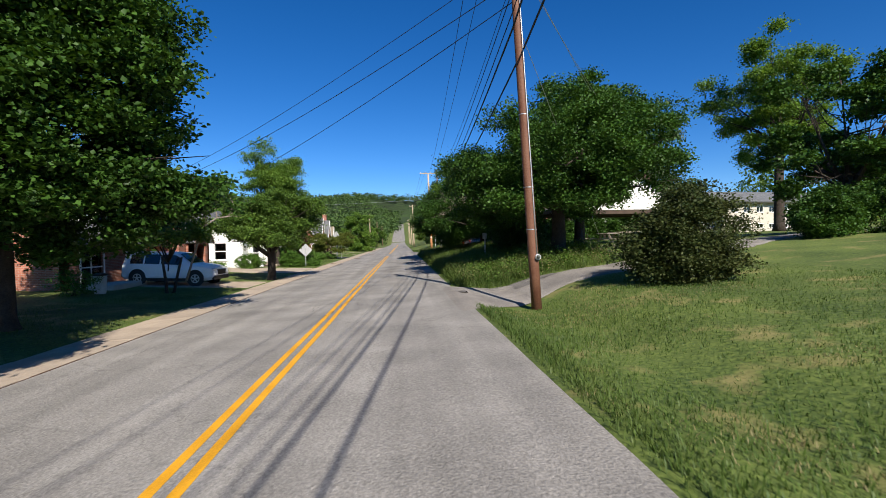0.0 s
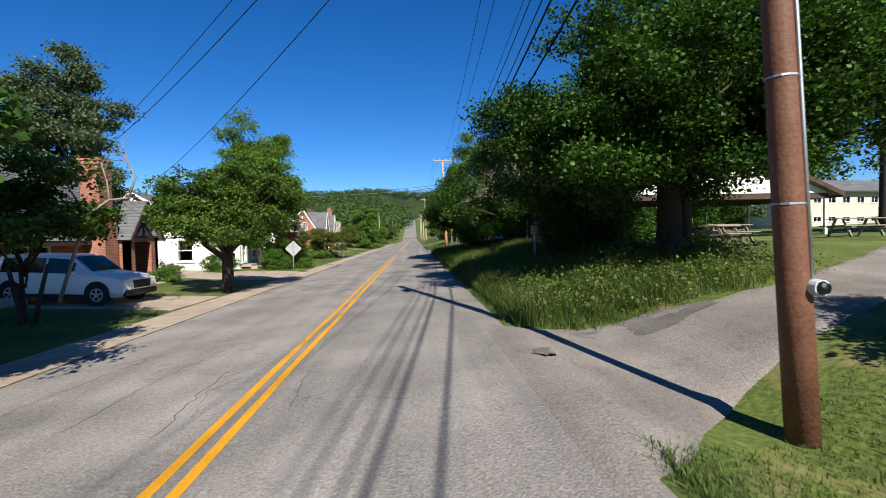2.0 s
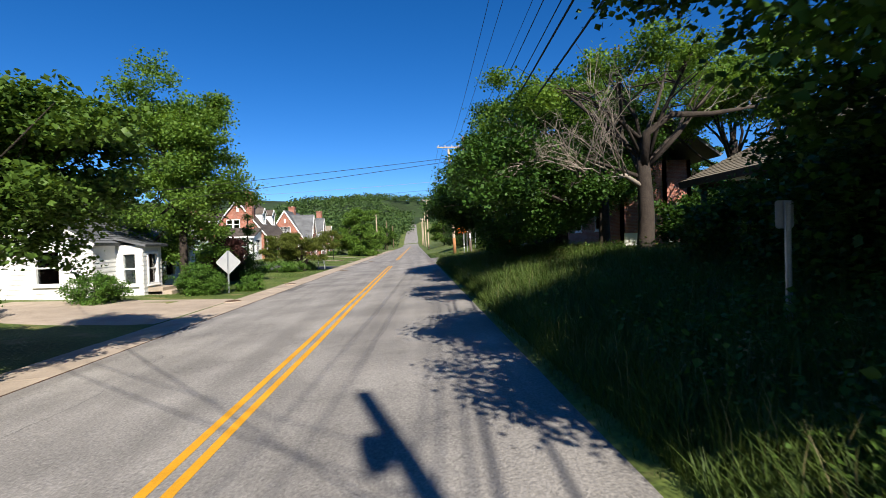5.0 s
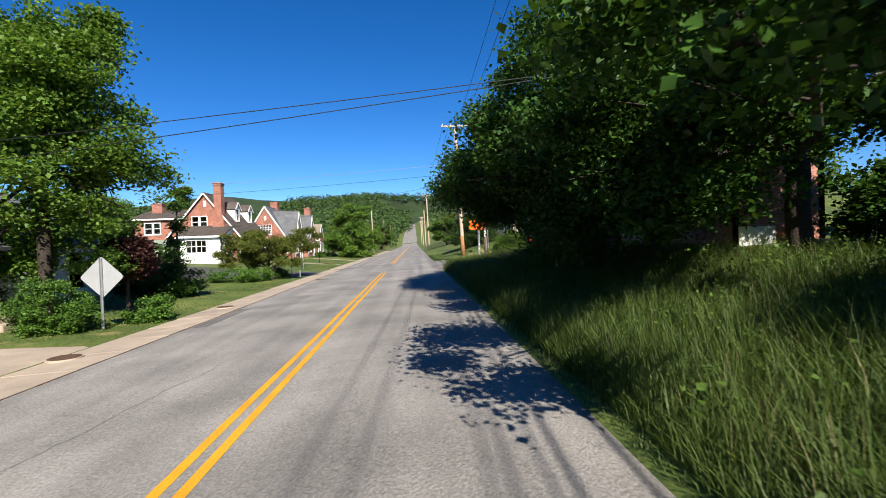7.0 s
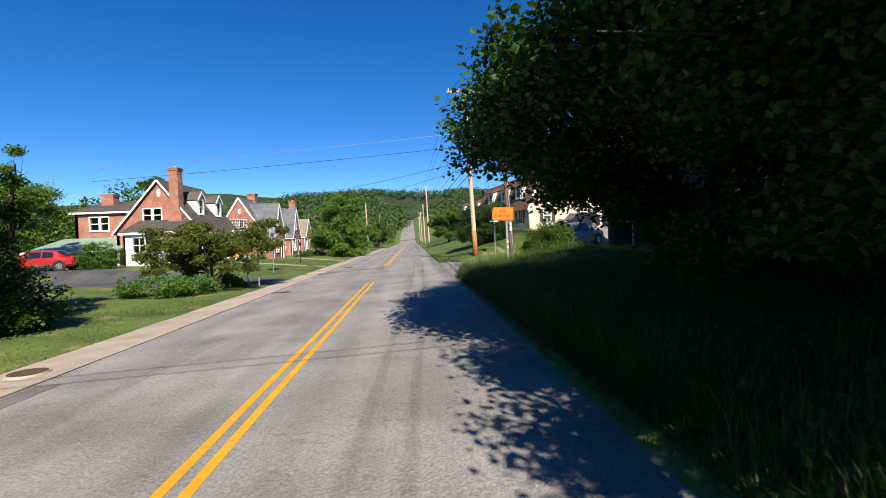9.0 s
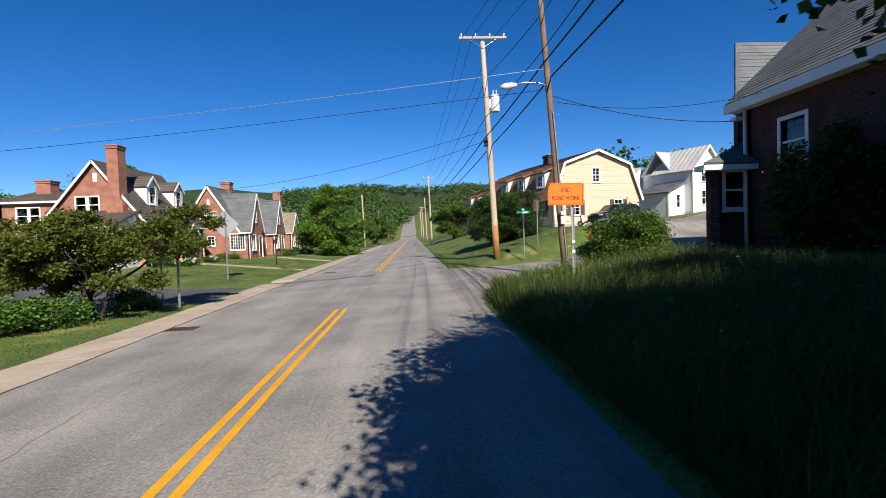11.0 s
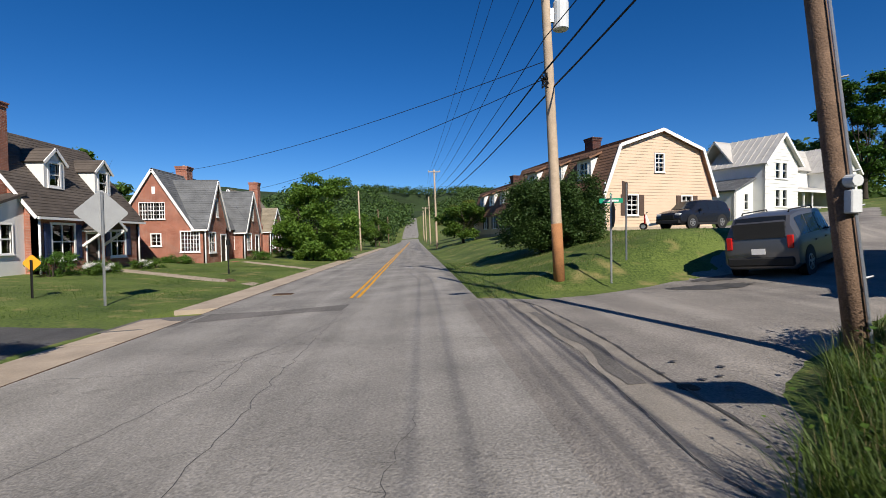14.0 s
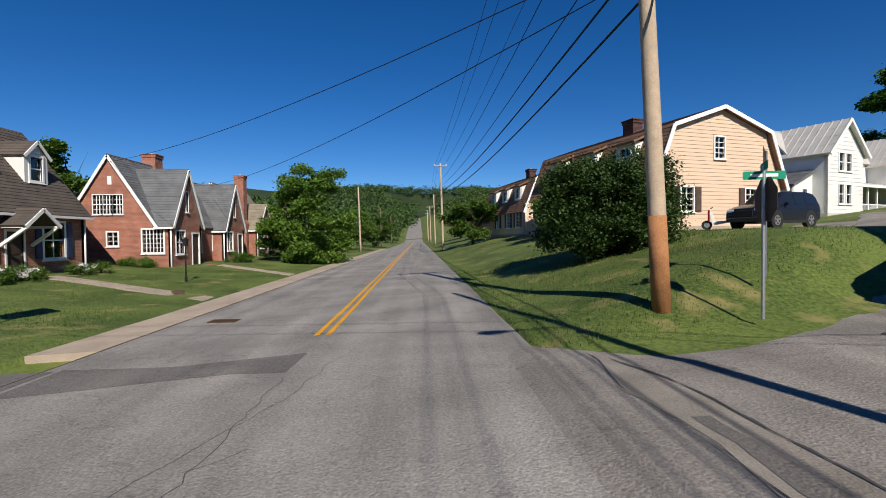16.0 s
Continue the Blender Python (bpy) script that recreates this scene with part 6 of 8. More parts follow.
def band(name, label, left, right, mat, lift):
    """A thin draped strip on the road's own plane between two lines."""
    bm = bmesh.new()
    a = [bm.verts.new((x, y, max(road_z(x, y), land(x, y)) + lift)) for x, y in left]
    b = [bm.verts.new((x, y, max(road_z(x, y), land(x, y)) + lift)) for x, y in right]
    for i in range(len(a) - 1):
        bm.faces.new((a[i], b[i], b[i + 1], a[i + 1]))
    return tagged(part(name, bm, mat), label, "road edge", kind="structure")


rg = random.Random(12)
ys = [57.2 + i * 0.175 for i in range(58)]


def gutter_line(y, off, ragged):
    """Bowed line across the street mouth that runs out towards both ends."""
    w = smoothstep(57.2, 58.4, y) * (1 - smoothstep(65.4, 67.2, y))
    return (2.2 + 0.33 * math.sin(math.pi * (y - 57.2) / 11.2) + off * w + ragged * w * (noise.noise((y * 0.9, off, 2.0)) + 0.4 * noise.noise((y * 3.0, off, 7.0))), y)


band("gutter", "silted concrete gutter across the street mouth", [gutter_line(y, -0.3, 0.12) for y in ys], [gutter_line(y, 0.3, 0.03) for y in ys], GUTTER, 0.060)
band("gutter", "dark silt washed along the gutter", [gutter_line(y, -0.16, 0.14) for y in ys[16:44]], [gutter_line(y, 0.04 + 0.05 * math.sin((y - 60) * 0.64), 0.10) for y in ys[16:44]], PATCH, 0.064)
for off, wd in ((0.3, 0.035), (-0.30, 0.010)):
    line = [gutter_line(y, off, 0.04) for y in ys[3:-3]]
    band("gutter_crack", "dark open joint beside the gutter", line, [(x + wd * rg.uniform(0.4, 1.5), y) for x, y in line], TAR, 0.068)


def blot(cx, cy, rx, ry, seed, n=18):
    rr = random.Random(seed)
    return [(cx + rx * math.cos(2 * math.pi * i / n) * rr.uniform(0.7, 1.2), cy + ry * math.sin(2 * math.pi * i / n) * rr.uniform(0.7, 1.2)) for i in range(n)]


def draped_patch(poly, mat, label, lift):
    bm = bmesh.new()
    c = Vector((sum(p[0] for p in poly) / len(poly), sum(p[1] for p in poly) / len(poly), 0))
    ring = [[bm.verts.new((c.x + (x - c.x) * f, c.y + (y - c.y) * f, land(c.x + (x - c.x) * f, c.y + (y - c.y) * f) + lift)) for x, y in poly] for f in (0.4, 1.0)]
    bm.faces.new(ring[0])
    for i in range(len(poly)):
        j = (i + 1) % len(poly)
        bm.faces.new((ring[0][i], ring[0][j], ring[1][j], ring[1][i]))
    return tagged(part("road_patch", bm, mat), label, "road patch", kind="structure")


draped_patch(blot(7.6, 66.9, 1.1, 0.45, 3, 34), DARK_ASPHALT, "dark oil-stained patch on the side street", 0.064)
draped_patch(blot(8.9, 68.2, 0.9, 0.5, 4), DARK_ASPHALT, "dark oil-stained patch on the side street", 0.064)
draped_patch([(2.7, 16.2), (3.1, 16.45), (3.6, 16.6), (4.4, 16.65), (5.3, 16.4), (5.4, 16.15), (4.8, 15.95), (4.4, 15.75), (4.0, 15.8), (3.6, 16.0), (3.2, 16.05)], PATCH, "dark asphalt patch in the mouth of the drive", 0.068)
draped_patch(blot(1.85, 14.6, 0.17, 0.22, 5), PATCH, "small dark patch at the road's edge", 0.075)
for i, (x, y) in enumerate(((3.13, 60.67), (2.77, 60.26), (3.51, 60.35), (3.29, 60.03), (3.06, 59.97), (3.12, 59.64))):
    draped_patch(blot(x, y, 0.045, 0.04, i, 9), TAR, "small dark tar spot", 0.08)

def manhole(x, y, r, at_z, mat=RUST_IRON, square=False):
    g = thing("manhole_cover", "rusty iron cover set in the pavement", "manhole cover", pose(x, y, at_z), "manhole covers")
    bm = bmesh.new()
    if square:
        box(bm, -r, r, -r * 0.7, r * 0.7, -0.03, 0.012, bevel=0.006)
        part("frame", bm, STONE_EDGE, g)
        for i in range(9):
            part("bar", boxes((-r * 0.9 + i * r * 0.2, -r * 0.8 + i * r * 0.2, -r * 0.6, r * 0.6, 0.012, 0.03)), mat, g)
    else:
        tube(bm, [(0, 0, -0.03), (0, 0, 0.010)], [r * 1.12, r * 1.12], 20)
        part("frame", bm, CONCRETE, g)
        bm = bmesh.new()
        tube(bm, [(0, 0, -0.02), (0, 0, 0.016)], [r, r], 20)
        for i in range(-2, 3):
            box(bm, -r * 0.7, r * 0.7, i * r * 0.3 - 0.012, i * r * 0.3 + 0.012, 0.016, 0.022)
        part("lid", bm, mat, g)
    return g


manhole(-6.85, 38.4, 0.28, road_z(-6.85, 38) + 0.05)
manhole(-6.5, 45.5, 0.28, road_z(-6.5, 45) + 0.05)
manhole(-5.3, 56.6, 0.36, road_z(-5.3, 56) + 0.02, square=True)
manhole(-4.6, 72.3, 0.36, road_z(-4.6, 72) + 0.02, square=True)
manhole(2.8, 59.8, 0.11, road_z(2.8, 59.8) + 0.075)

# ---- trees ----
R = random.Random(5)
tree("maple_tree", "tall dense green maple on the lawn by the pavement", -9.9, 12.6, [(0, 0, 6.0, 3.9, 3.9, 4.6), (1.4, -0.6, 4.4, 2.9, 2.9, 1.9), (-1.0, -1.0, 4.3, 3.0, 3.0, 1.8), (1.6, 0.8, 5.6, 2.9, 2.9, 2.4), (0.4, -1.6, 7.0, 2.8, 2.6, 2.4), (1.0, 0.6, 8.6, 2.6, 2.6, 2.2), (0.2, 0, 10.4, 1.8, 1.8, 1.6), (3.2, -0.6, 4.0, 1.9, 2.0, 1.5), (3.0, 1.4, 3.6, 1.9, 2.0, 1.4), (-2.6, -0.6, 3.4, 2.0, 2.2, 1.5), (1.2, 2.2, 3.2, 2.2, 1.8, 1.3), (2.6, -0.4, 6.4, 2.0, 2.0, 1.8)], 0.26, 4.5, MAPLE, 4600, 42, 0.3, 0.13, 11)
# Tree added beyond the left edge of view to throw shade on the pavement.
tree("maple_tree", "unseen maple added out of view to shade the pavement", -9.0, 2.4, dome(random.Random(41), 13, 4.4, 8.6, 2.2), 0.25, 4.0, MAPLE, 1600, 36, 0.34, 0.16, 41)
tree("street_tree", "round light green tree beside the cracked driveway", -7.5, 28.0, dome(R, 15, 2.85, 3.4, 1.75), 0.23, 2.0, MID_LEAF, 2300, 40, 0.2, 0.10, 12)
tree("lawn_tree", "tall light green tree behind a clipped hedge", -11.2, 43.9, dome(R, 16, 3.1, 9.6, 0.9) + [(-1.6, -0.6, 1.9, 1.5, 1.4, 1.2), (-2.4, 0.4, 3.4, 1.3, 1.4, 1.3)], 0.18, 6.0, LIGHT_LEAF, 2500, 34, 0.30, 0.13, 13, shell=0.2)
tree("pine_tree", "tall blue-green white pine behind the brick house", -21.5, 39.0, [(0, 0, 5 + i * 1.5, 4.4 - i * 0.45, 4.4 - i * 0.45, 1.5) for i in range(6)] + [(2.4 * math.cos(i * 2.1), 2.4 * math.sin(i * 2.1), 5.5 + i * 0.9, 2.0, 2.0, 1.2) for i in range(7)], 0.35, 9.0, PINE_LEAF, 2600, 34, 0.4, 0.17, 14, shell=0.4)
tree("small_tree", "small leafy tree in front of the parked white car", -9.9, 21.0, dome(R, 7, 1.65, 3.0, 1.2), 0.10, 1.6, MID_LEAF, 520, 34, 0.22, 0.11, 15, stems=3)
tree("plum_tree", "purple-leaved plum tree on the lawn", -9.9, 45.8, dome(R, 7, 0.9, 1.4, 1.2), 0.07, 1.4, PURPLE_LEAF, 260, 30, 0.22, 0.12, 16)
tree("japanese_maple", "spreading bronze-green Japanese maple near the pavement", -9.2, 59.6, [(a * 1.1, b * 1.05, c * 1.03, *d) for a, b, c, *d in [(0, -0.3, 1.35, 1.7, 1.3, 0.6), (-1.6, 0.2, 1.2, 1.2, 1.1, 0.5), (0, 0, 2.1, 1.7, 1.6, 0.7), (-1.8, 0.2, 1.8, 1.5, 1.4, 0.6), (1.5, 0.3, 2.2, 1.3, 1.3, 0.6), (0.2, -1.2, 1.9, 1.3, 1.2, 0.6), (-0.8, 1.0, 2.6, 1.4, 1.3, 0.5), (1.9, 1.2, 2.5, 0.9, 0.9, 0.6), (-1.0, -0.4, 2.6, 1.2, 1.1, 0.45)]], 0.14, 1.1, BRONZE_LEAF, 1700, 36, 0.16, 0.09, 17, stems=4)
BROAD = [(0.6, 0, 4.6, 3.4, 4.0, 2.6), (-2.9, -0.6, 3.6, 2.0, 2.2, 1.5), (-2.6, -2.9, 3.3, 2.0, 1.9, 1.4), (-1.9, -0.4, 5.2, 2.1, 2.4, 1.3), (-1.0, -3.6, 4.4, 2.2, 1.7, 1.5), (1.6, -3.4, 5.2, 2.2, 1.8, 1.2), (0.6, -1.6, 6.2, 2.4, 2.2, 1.3), (2.4, -2.0, 5.6, 2.2, 2.2, 1.3), (2.4, 1.4, 5.2, 2.0, 2.2, 1.3), (-4.1, -1.0, 3.5, 1.4, 1.9, 1.1), (-3.7, 1.2, 3.3, 1.4, 1.7, 1.1), (-3.5, -2.6, 3.3, 1.5, 1.5, 1.1), (-1.8, -2.4, 2.4, 1.9, 1.7, 1.0), (-0.8, 0.6, 2.5, 2.2, 2.2, 1.0), (-3.0, 0.2, 2.2, 1.6, 1.8, 0.9), (0.6, -2.2, 3.0, 1.4, 1.5, 1.1), (-0.6, -4.7, 4.0, 1.9, 1.5, 1.2), (1.4, -4.8, 4.4, 1.8, 1.5, 1.2), (-2.4, -4.2, 3.5, 1.6, 1.4, 1.1), (-1.0, -4.2, 2.6, 1.8, 1.5, 0.9), (-2.8, -2.6, 2.3, 1.5, 1.5, 0.8), (-0.6, -4.7, 2.7, 1.6, 1.2, 0.9), (-2.2, -4.4, 2.5, 1.4, 1.2, 0.8), (1.4, -4.8, 3.0, 1.6, 1.2, 0.9), (-3.2, -3.4, 2.4, 1.2, 1.3, 0.8)]
tree("maple_tree", "broad dark green maple shading the roadside bank", 6.9, 20.5, [(a + 0.5, b + 1.5, c + 0.1, *d) for a, b, c, *d in BROAD], 0.31, 3.2, MAPLE, 5200, 50, 0.30, 0.098, 20)
tree("maple_tree", "broad maple with a thick trunk beside the picnic shelter", 9.0, 23.4, dome(R, 13, 2.7, 4.8, 3.7, 0.9), 0.26, 4.0, MAPLE, 1500, 40, 0.30, 0.12, 19)
THIN = [(7.6, 38.6, 6.2, 2.0, 2.0, 1.2), (9.6, 36.6, 7.0, 2.2, 2.0, 1.0), (12.0, 38.6, 7.0, 2.0, 2.0, 1.0), (9.7, 41.1, 7.6, 2.2, 2.2, 1.1), (6.6, 35.2, 6.2, 1.8, 1.6, 0.8), (5.2, 34.4, 5.4, 1.5, 1.6, 0.8), (6.4, 33.6, 6.4, 1.8, 1.6, 0.7), (8.6, 33.2, 6.4, 1.8, 1.7, 0.7), (5.2, 37.0, 6.6, 1.8, 1.8, 0.8), (9.8, 34.4, 5.4, 1.4, 1.3, 0.6), (4.2, 35.6, 4.6, 1.2, 1.5, 0.7)]
tree("old_maple", "old maple with a thick dark trunk and thin crown", 7.75, 34.95, [(a - 7.75, b - 34.95, *c) for a, b, *c in THIN], 0.25, 3.9, LIGHT_LEAF, 430, 36, 0.34, 0.10, 22)
DENSE = [(0.0, 0.2, 4.2, 3.5, 4.0, 3.3), (-3.7, 1.2, 3.0, 2.0, 2.2, 1.6), (-3.4, -1.8, 3.0, 1.9, 2.0, 1.6), (-3.2, 3.2, 3.0, 1.9, 1.8, 1.5), (-2.9, 0.2, 5.0, 2.0, 2.4, 1.6), (-2.4, -2.6, 4.8, 2.0, 2.0, 1.6), (-2.2, 2.6, 5.0, 2.0, 2.0, 1.6), (-1.4, 0.0, 6.2, 2.2, 2.4, 1.3), (0.6, -1.6, 6.9, 2.2, 2.0, 1.2), (0.4, -3.6, 4.2, 2.6, 1.8, 2.4), (-2.2, -3.4, 1.9, 1.8, 1.8, 1.5), (-2.4, 0.6, 1.4, 2.0, 2.6, 1.3), (0.6, 3.4, 4.0, 2.6, 1.8, 2.6), (1.0, 1.4, 6.4, 2.2, 2.0, 1.1), (3.0, 0, 5.0, 2.4, 2.6, 2.4), (-2.4, 4.0, 2.2, 1.8, 1.6, 1.3), (-0.4, 4.4, 2.0, 2.0, 1.5, 1.6), (-4.9, 1.4, 2.3, 1.5, 1.8, 1.0), (-4.6, -1.2, 2.5, 1.4, 1.6, 1.0), (-4.3, 3.4, 2.2, 1.5, 1.6, 1.0), (-2.8, 4.6, 2.4, 1.6, 1.5, 1.1), (-2.0, 0.2, 6.8, 1.8, 2.0, 1.0), (-4.7, 2.8, 2.7, 1.4, 1.5, 1.1), (-4.2, 1.6, 3.7, 1.3, 1.5, 0.9), (0.6, 5.6, 4.4, 2.3, 1.9, 1.7), (2.8, 4.8, 4.8, 2.3, 2.0, 1.8)]
tree("maple_tree", "dense dark maple overhanging the road edge", 7.3, 42.4, DENSE, 0.30, 3.0, MAPLE, 7000, 48, 0.30, 0.10, 23)
ROADSIDE = [(4.9, 37.6, 4.4, 1.7, 1.8, 1.5), (4.3, 34.4, 3.8, 1.3, 1.5, 0.8), (4.4, 36.9, 3.5, 1.5, 1.7, 1.2), (3.2, 35.6, 3.3, 1.4, 1.4, 1.0), (3.0, 37.2, 3.8, 1.4, 1.6, 1.0), (3.0, 39.2, 3.8, 1.4, 1.5, 1.0), (2.3, 32.4, 3.8, 1.2, 1.4, 0.8), (3.0, 34.3, 4.5, 1.3, 1.4, 0.8), (2.0, 31.2, 3.6, 1.0, 1.2, 0.7)]
tree("maple_tree", "dark maple crowding the roadside row", 7.2, 36.9, [(a - 6.8, b - 36.9, c - 1.3, *d) for a, b, c, *d in ROADSIDE], 0.2, 3.2, MAPLE, 1600, 42, 0.30, 0.10, 25)
tree("maple_tree", "light green maple behind the shelter roof", 14.5, 40.2, dome(R, 10, 4.4, 4.6, 4.6), 0.22, 4.6, LIGHT_LEAF, 1100, 40, 0.34, 0.12, 24)
tree("maple_tree", "round full maple tree beyond the brick cottages", -9.4, 101.0, dome(R, 13, 4.4, 8.0, 0.0) + [(-1.4, -1.0, 1.5, 2.2, 2.2, 1.5), (1.5, -0.8, 1.4, 2.2, 2.2, 1.4)], 0.22, 2.5, LIGHT_LEAF, 1900, 30, 0.34, 0.2, 31)
tree("locust_tree", "tall airy light green tree beyond the lawn", 34.8, 41.0, dome(R, 12, 6.2, 12.0, 6.0), 0.4, 9.0, LIGHT_LEAF, 2200, 28, 0.55, 0.19, 32, shell=0.3)
tree("maple_tree", "large dark maple at the edge of the lawn", 27.5, 27.0, dome(R, 11, 5.2, 9.5, 1.4), 0.36, 3.6, MAPLE, 1700, 30, 0.36, 0.2, 33)
tree("spruce_tree", "dark conifer behind the picnic shelter", 27.0, 46.0, [(0, 0, 2.5 + i * 1.7, 3.0 - i * 0.4, 3.0 - i * 0.4, 1.2) for i in range(6)], 0.25, 9.0, PINE_LEAF, 700, 30, 0.35, 0.2, 34)
tree("maple_tree", "dark round tree behind the white farmhouse", 57.0, 112.0, dome(R, 11, 7.0, 15.0, 0.5), 0.3, 4.0, MAPLE, 1500, 30, 0.5, 0.32, 35)
tree("maple_tree", "tree behind the brick houses", -40.0, 118.0, dome(R, 9, 6, 12, 1), 0.3, 4.0, MID_LEAF, 600, 26, 0.6, 0.42, 36)
tree("willow_tree", "drooping pale green willow beside the drive", -27.5, 72.0, dome(R, 9, 2.7, 6.8, 0.6) + [(0.3, 0, 7.6, 0.5, 0.5, 1.3)], 0.2, 3.0, LIGHT_LEAF, 800, 30, 0.3, 0.15, 37)
for i, (x, y, r, h) in enumerate(((5.8, 111, 3.0, 4.0), (7.5, 128, 3.5, 5.0), (-10, 138, 4, 6), (-8.5, 160, 4, 6), (8, 150, 4, 6), (9.5, 90.5, 1.9, 2.8))):
    tree("roadside_tree", "leafy tree along the far stretch of road", x, y, dome(R, 8, r, h, 0.6), 0.15, 1.8, (MID_LEAF, BRONZE_LEAF, LIGHT_LEAF)[i % 3], 420, 26, 0.32, 0.22, 60 + i)

# dead limbs: one bleached limb of the old maple that fans out over the bank, and a dead crown by the parked car
def dead_branch(label, pts, radii, seed, twigs, spread, wood=DEADWOOD):
    limb = thing("dead_branch", label, "branch", group="dead branches")
    bm = bmesh.new()
    tube(bm, pts, radii, 6)
    part("stem", bm, wood, limb, smooth=True)
    rr = random.Random(seed)
    pts = [Vector(p) for p in pts]
    for k in range(twigs):
        i = rr.randrange(1, len(pts) - 1)
        a = pts[i].lerp(pts[i + 1], rr.random())
        d = (pts[i + 1] - pts[i - 1]).normalized()
        e = a + (d + Vector((rr.uniform(-1, 1), rr.uniform(-1, 1), rr.uniform(-0.6, 0.9)))) * rr.uniform(0.5, 1.0) * spread
        m = a.lerp(e, 0.5) + Vector((0, 0, 0.08 * spread))
        bm = bmesh.new()
        tube(bm, [a, m, e], [0.011, 0.007, 0.003], 5)
        for _ in range(3):
            q = m.lerp(e, rr.random())
            tube(bm, [q, q + Vector((rr.uniform(-0.4, 0.4), rr.uniform(-0.4, 0.4), rr.uniform(-0.2, 0.45))) * spread], [0.005, 0.002], 4)
        part("twig", bm, DEADWOOD, limb)
    return limb


rd = random.Random(8)
fork = Vector((4.9, 33.1, 3.5))
dead_branch("thick bleached dead limb of the old maple", [(7.75, 34.95, 3.3), (7.0, 34.7, 3.7), (6.0, 34.3, 3.5), fork], [0.09, 0.075, 0.06, 0.05], 1, 5, 0.9)
dead_branch("crooked dark limb bending over the shelter roof", [(7.75, 34.95, 3.9), (7.65, 34.5, 5.0), (8.3, 34.2, 5.5), (9.3, 33.8, 5.4), (10.4, 33.4, 5.5)], [0.17, 0.14, 0.11, 0.08, 0.04], 2, 9, 1.0, BARK)
limb_a, limb_b = Vector((7.3, 34.7, 3.7)), fork
for k in range(18):
    f = (k / 17) ** 0.8
    root = limb_b.lerp(limb_a, rd.random() ** 1.5 * 0.9)
    end = Vector((1.9 + 4.0 * f + rd.uniform(-0.7, 0.7), 32.0 + rd.uniform(-1.1, 1.1), 3.2 + 2.8 * f + rd.uniform(-0.7, 0.7)))
    pts = [root.lerp(end, i / 5) + Vector((rd.uniform(-0.14, 0.14), rd.uniform(-0.14, 0.14), rd.uniform(-0.1, 0.1) + 0.5 * math.sin(math.pi * i / 5) * (0.7 - f))) for i in range(6)]
    dead_branch("bare bleached dead branch reaching over the bank", [root] + pts[1:], [0.024, 0.02, 0.016, 0.012, 0.008, 0.003], 20 + k, 8, 0.7)
snag = [((-9.3, 21.3, 0.2), (-8.8, 21.4, 1.9), (-8.6, 21.4, 2.5), (-8.0, 21.4, 2.9), (-7.45, 21.4, 2.95)), ((-7.5, 21.4, 2.95), (-7.3, 21.4, 3.5), (-7.5, 21.4, 3.9), (-7.6, 21.5, 4.2)), ((-8.6, 21.4, 2.5), (-9.0, 21.3, 3.3), (-9.05, 21.4, 4.2)), ((-8.0, 21.4, 2.9), (-8.1, 21.5, 3.4), (-8.3, 21.6, 3.9))]
for k, pts in enumerate(snag):
    r = 0.05 if k == 0 else 0.03
    dead_branch("bleached dead branch beside the parked car", pts, [r * (1 - 0.7 * i / len(pts)) for i in range(len(pts))], 60 + k, 5, 0.45)

# ---- shrubs and hedges ----
shrub("dark_shrub", "dark mixed shrub with a tall vine-covered stem on the lawn", -10.4, 49.8, [(0, 0, 0.7, 1.2, 1.1, 0.75), (-1.4, 0.5, 0.6, 1.1, 1.0, 0.65), (0.1, 0.3, 2.3, 0.32, 0.32, 1.0), (0.2, 0.3, 3.5, 0.2, 0.2, 0.8)], MAPLE, 620, 34, 0.12, 0.09, 141)
for i, (x, y, r, h) in enumerate(((19.5, 20.5, 1.3, 1.9), (22.0, 22.5, 1.6, 2.4), (24.5, 22.0, 1.7, 2.8), (26.5, 20.0, 1.6, 2.4))):
    shrub("dark_shrub", "dark shrub at the far edge of the lawn", x, y, [(0, 0, h * 0.5, r, r, h * 0.55), (0.5, 0.3, h * 0.7, r * 0.6, r * 0.6, h * 0.35)], MAPLE, 420, 34, 0.16, 0.12, 120 + i)
for i, (x, y, h) in enumerate(((5.9, 24.6, 1.9), (6.6, 26.6, 2.2))):
    shrub("dark_shrub", "dark thicket growing up into the roadside maple", x, y, [(0, 0, h * 0.45, 1.2, 1.1, h * 0.55), (0.7, 0.5, h * 0.6, 0.9, 0.9, h * 0.45), (-0.3, 0.4, h * 0.8, 0.7, 0.7, h * 0.35)], MAPLE, 520, 34, 0.16, 0.1, 160 + i)
shrub("dark_shrub", "dark thicket under the roadside maple", 7.2, 29.0, [(0, 0, 0.8, 1.5, 1.3, 0.9), (1.6, 0.6, 0.8, 1.1, 1.1, 0.8)], MAPLE, 560, 34, 0.14, 0.1, 131)
for i, (x, y, h) in enumerate(((12.5, 40.0, 2.4), (15.2, 41.4, 2.8), (18.0, 41.8, 2.6), (20.8, 42.6, 2.9), (23.6, 43.0, 2.4))):
    shrub("dark_shrub", "tall dark shrub in the hedge behind the picnic shelter", x, y, [(0, 0, h * 0.45, 1.7, 1.2, h * 0.5), (0.6, 0, h * 0.7, 1.1, 0.9, h * 0.35)], MAPLE, 320, 30, 0.2, 0.15, 150 + i)
shrub("dark_shrub", "broad dark shrub beside the shelter posts", 10.6, 31.0, [(0, 0, 0.9, 1.1, 1.1, 1.0)], MAPLE, 420, 34, 0.14, 0.1, 130)
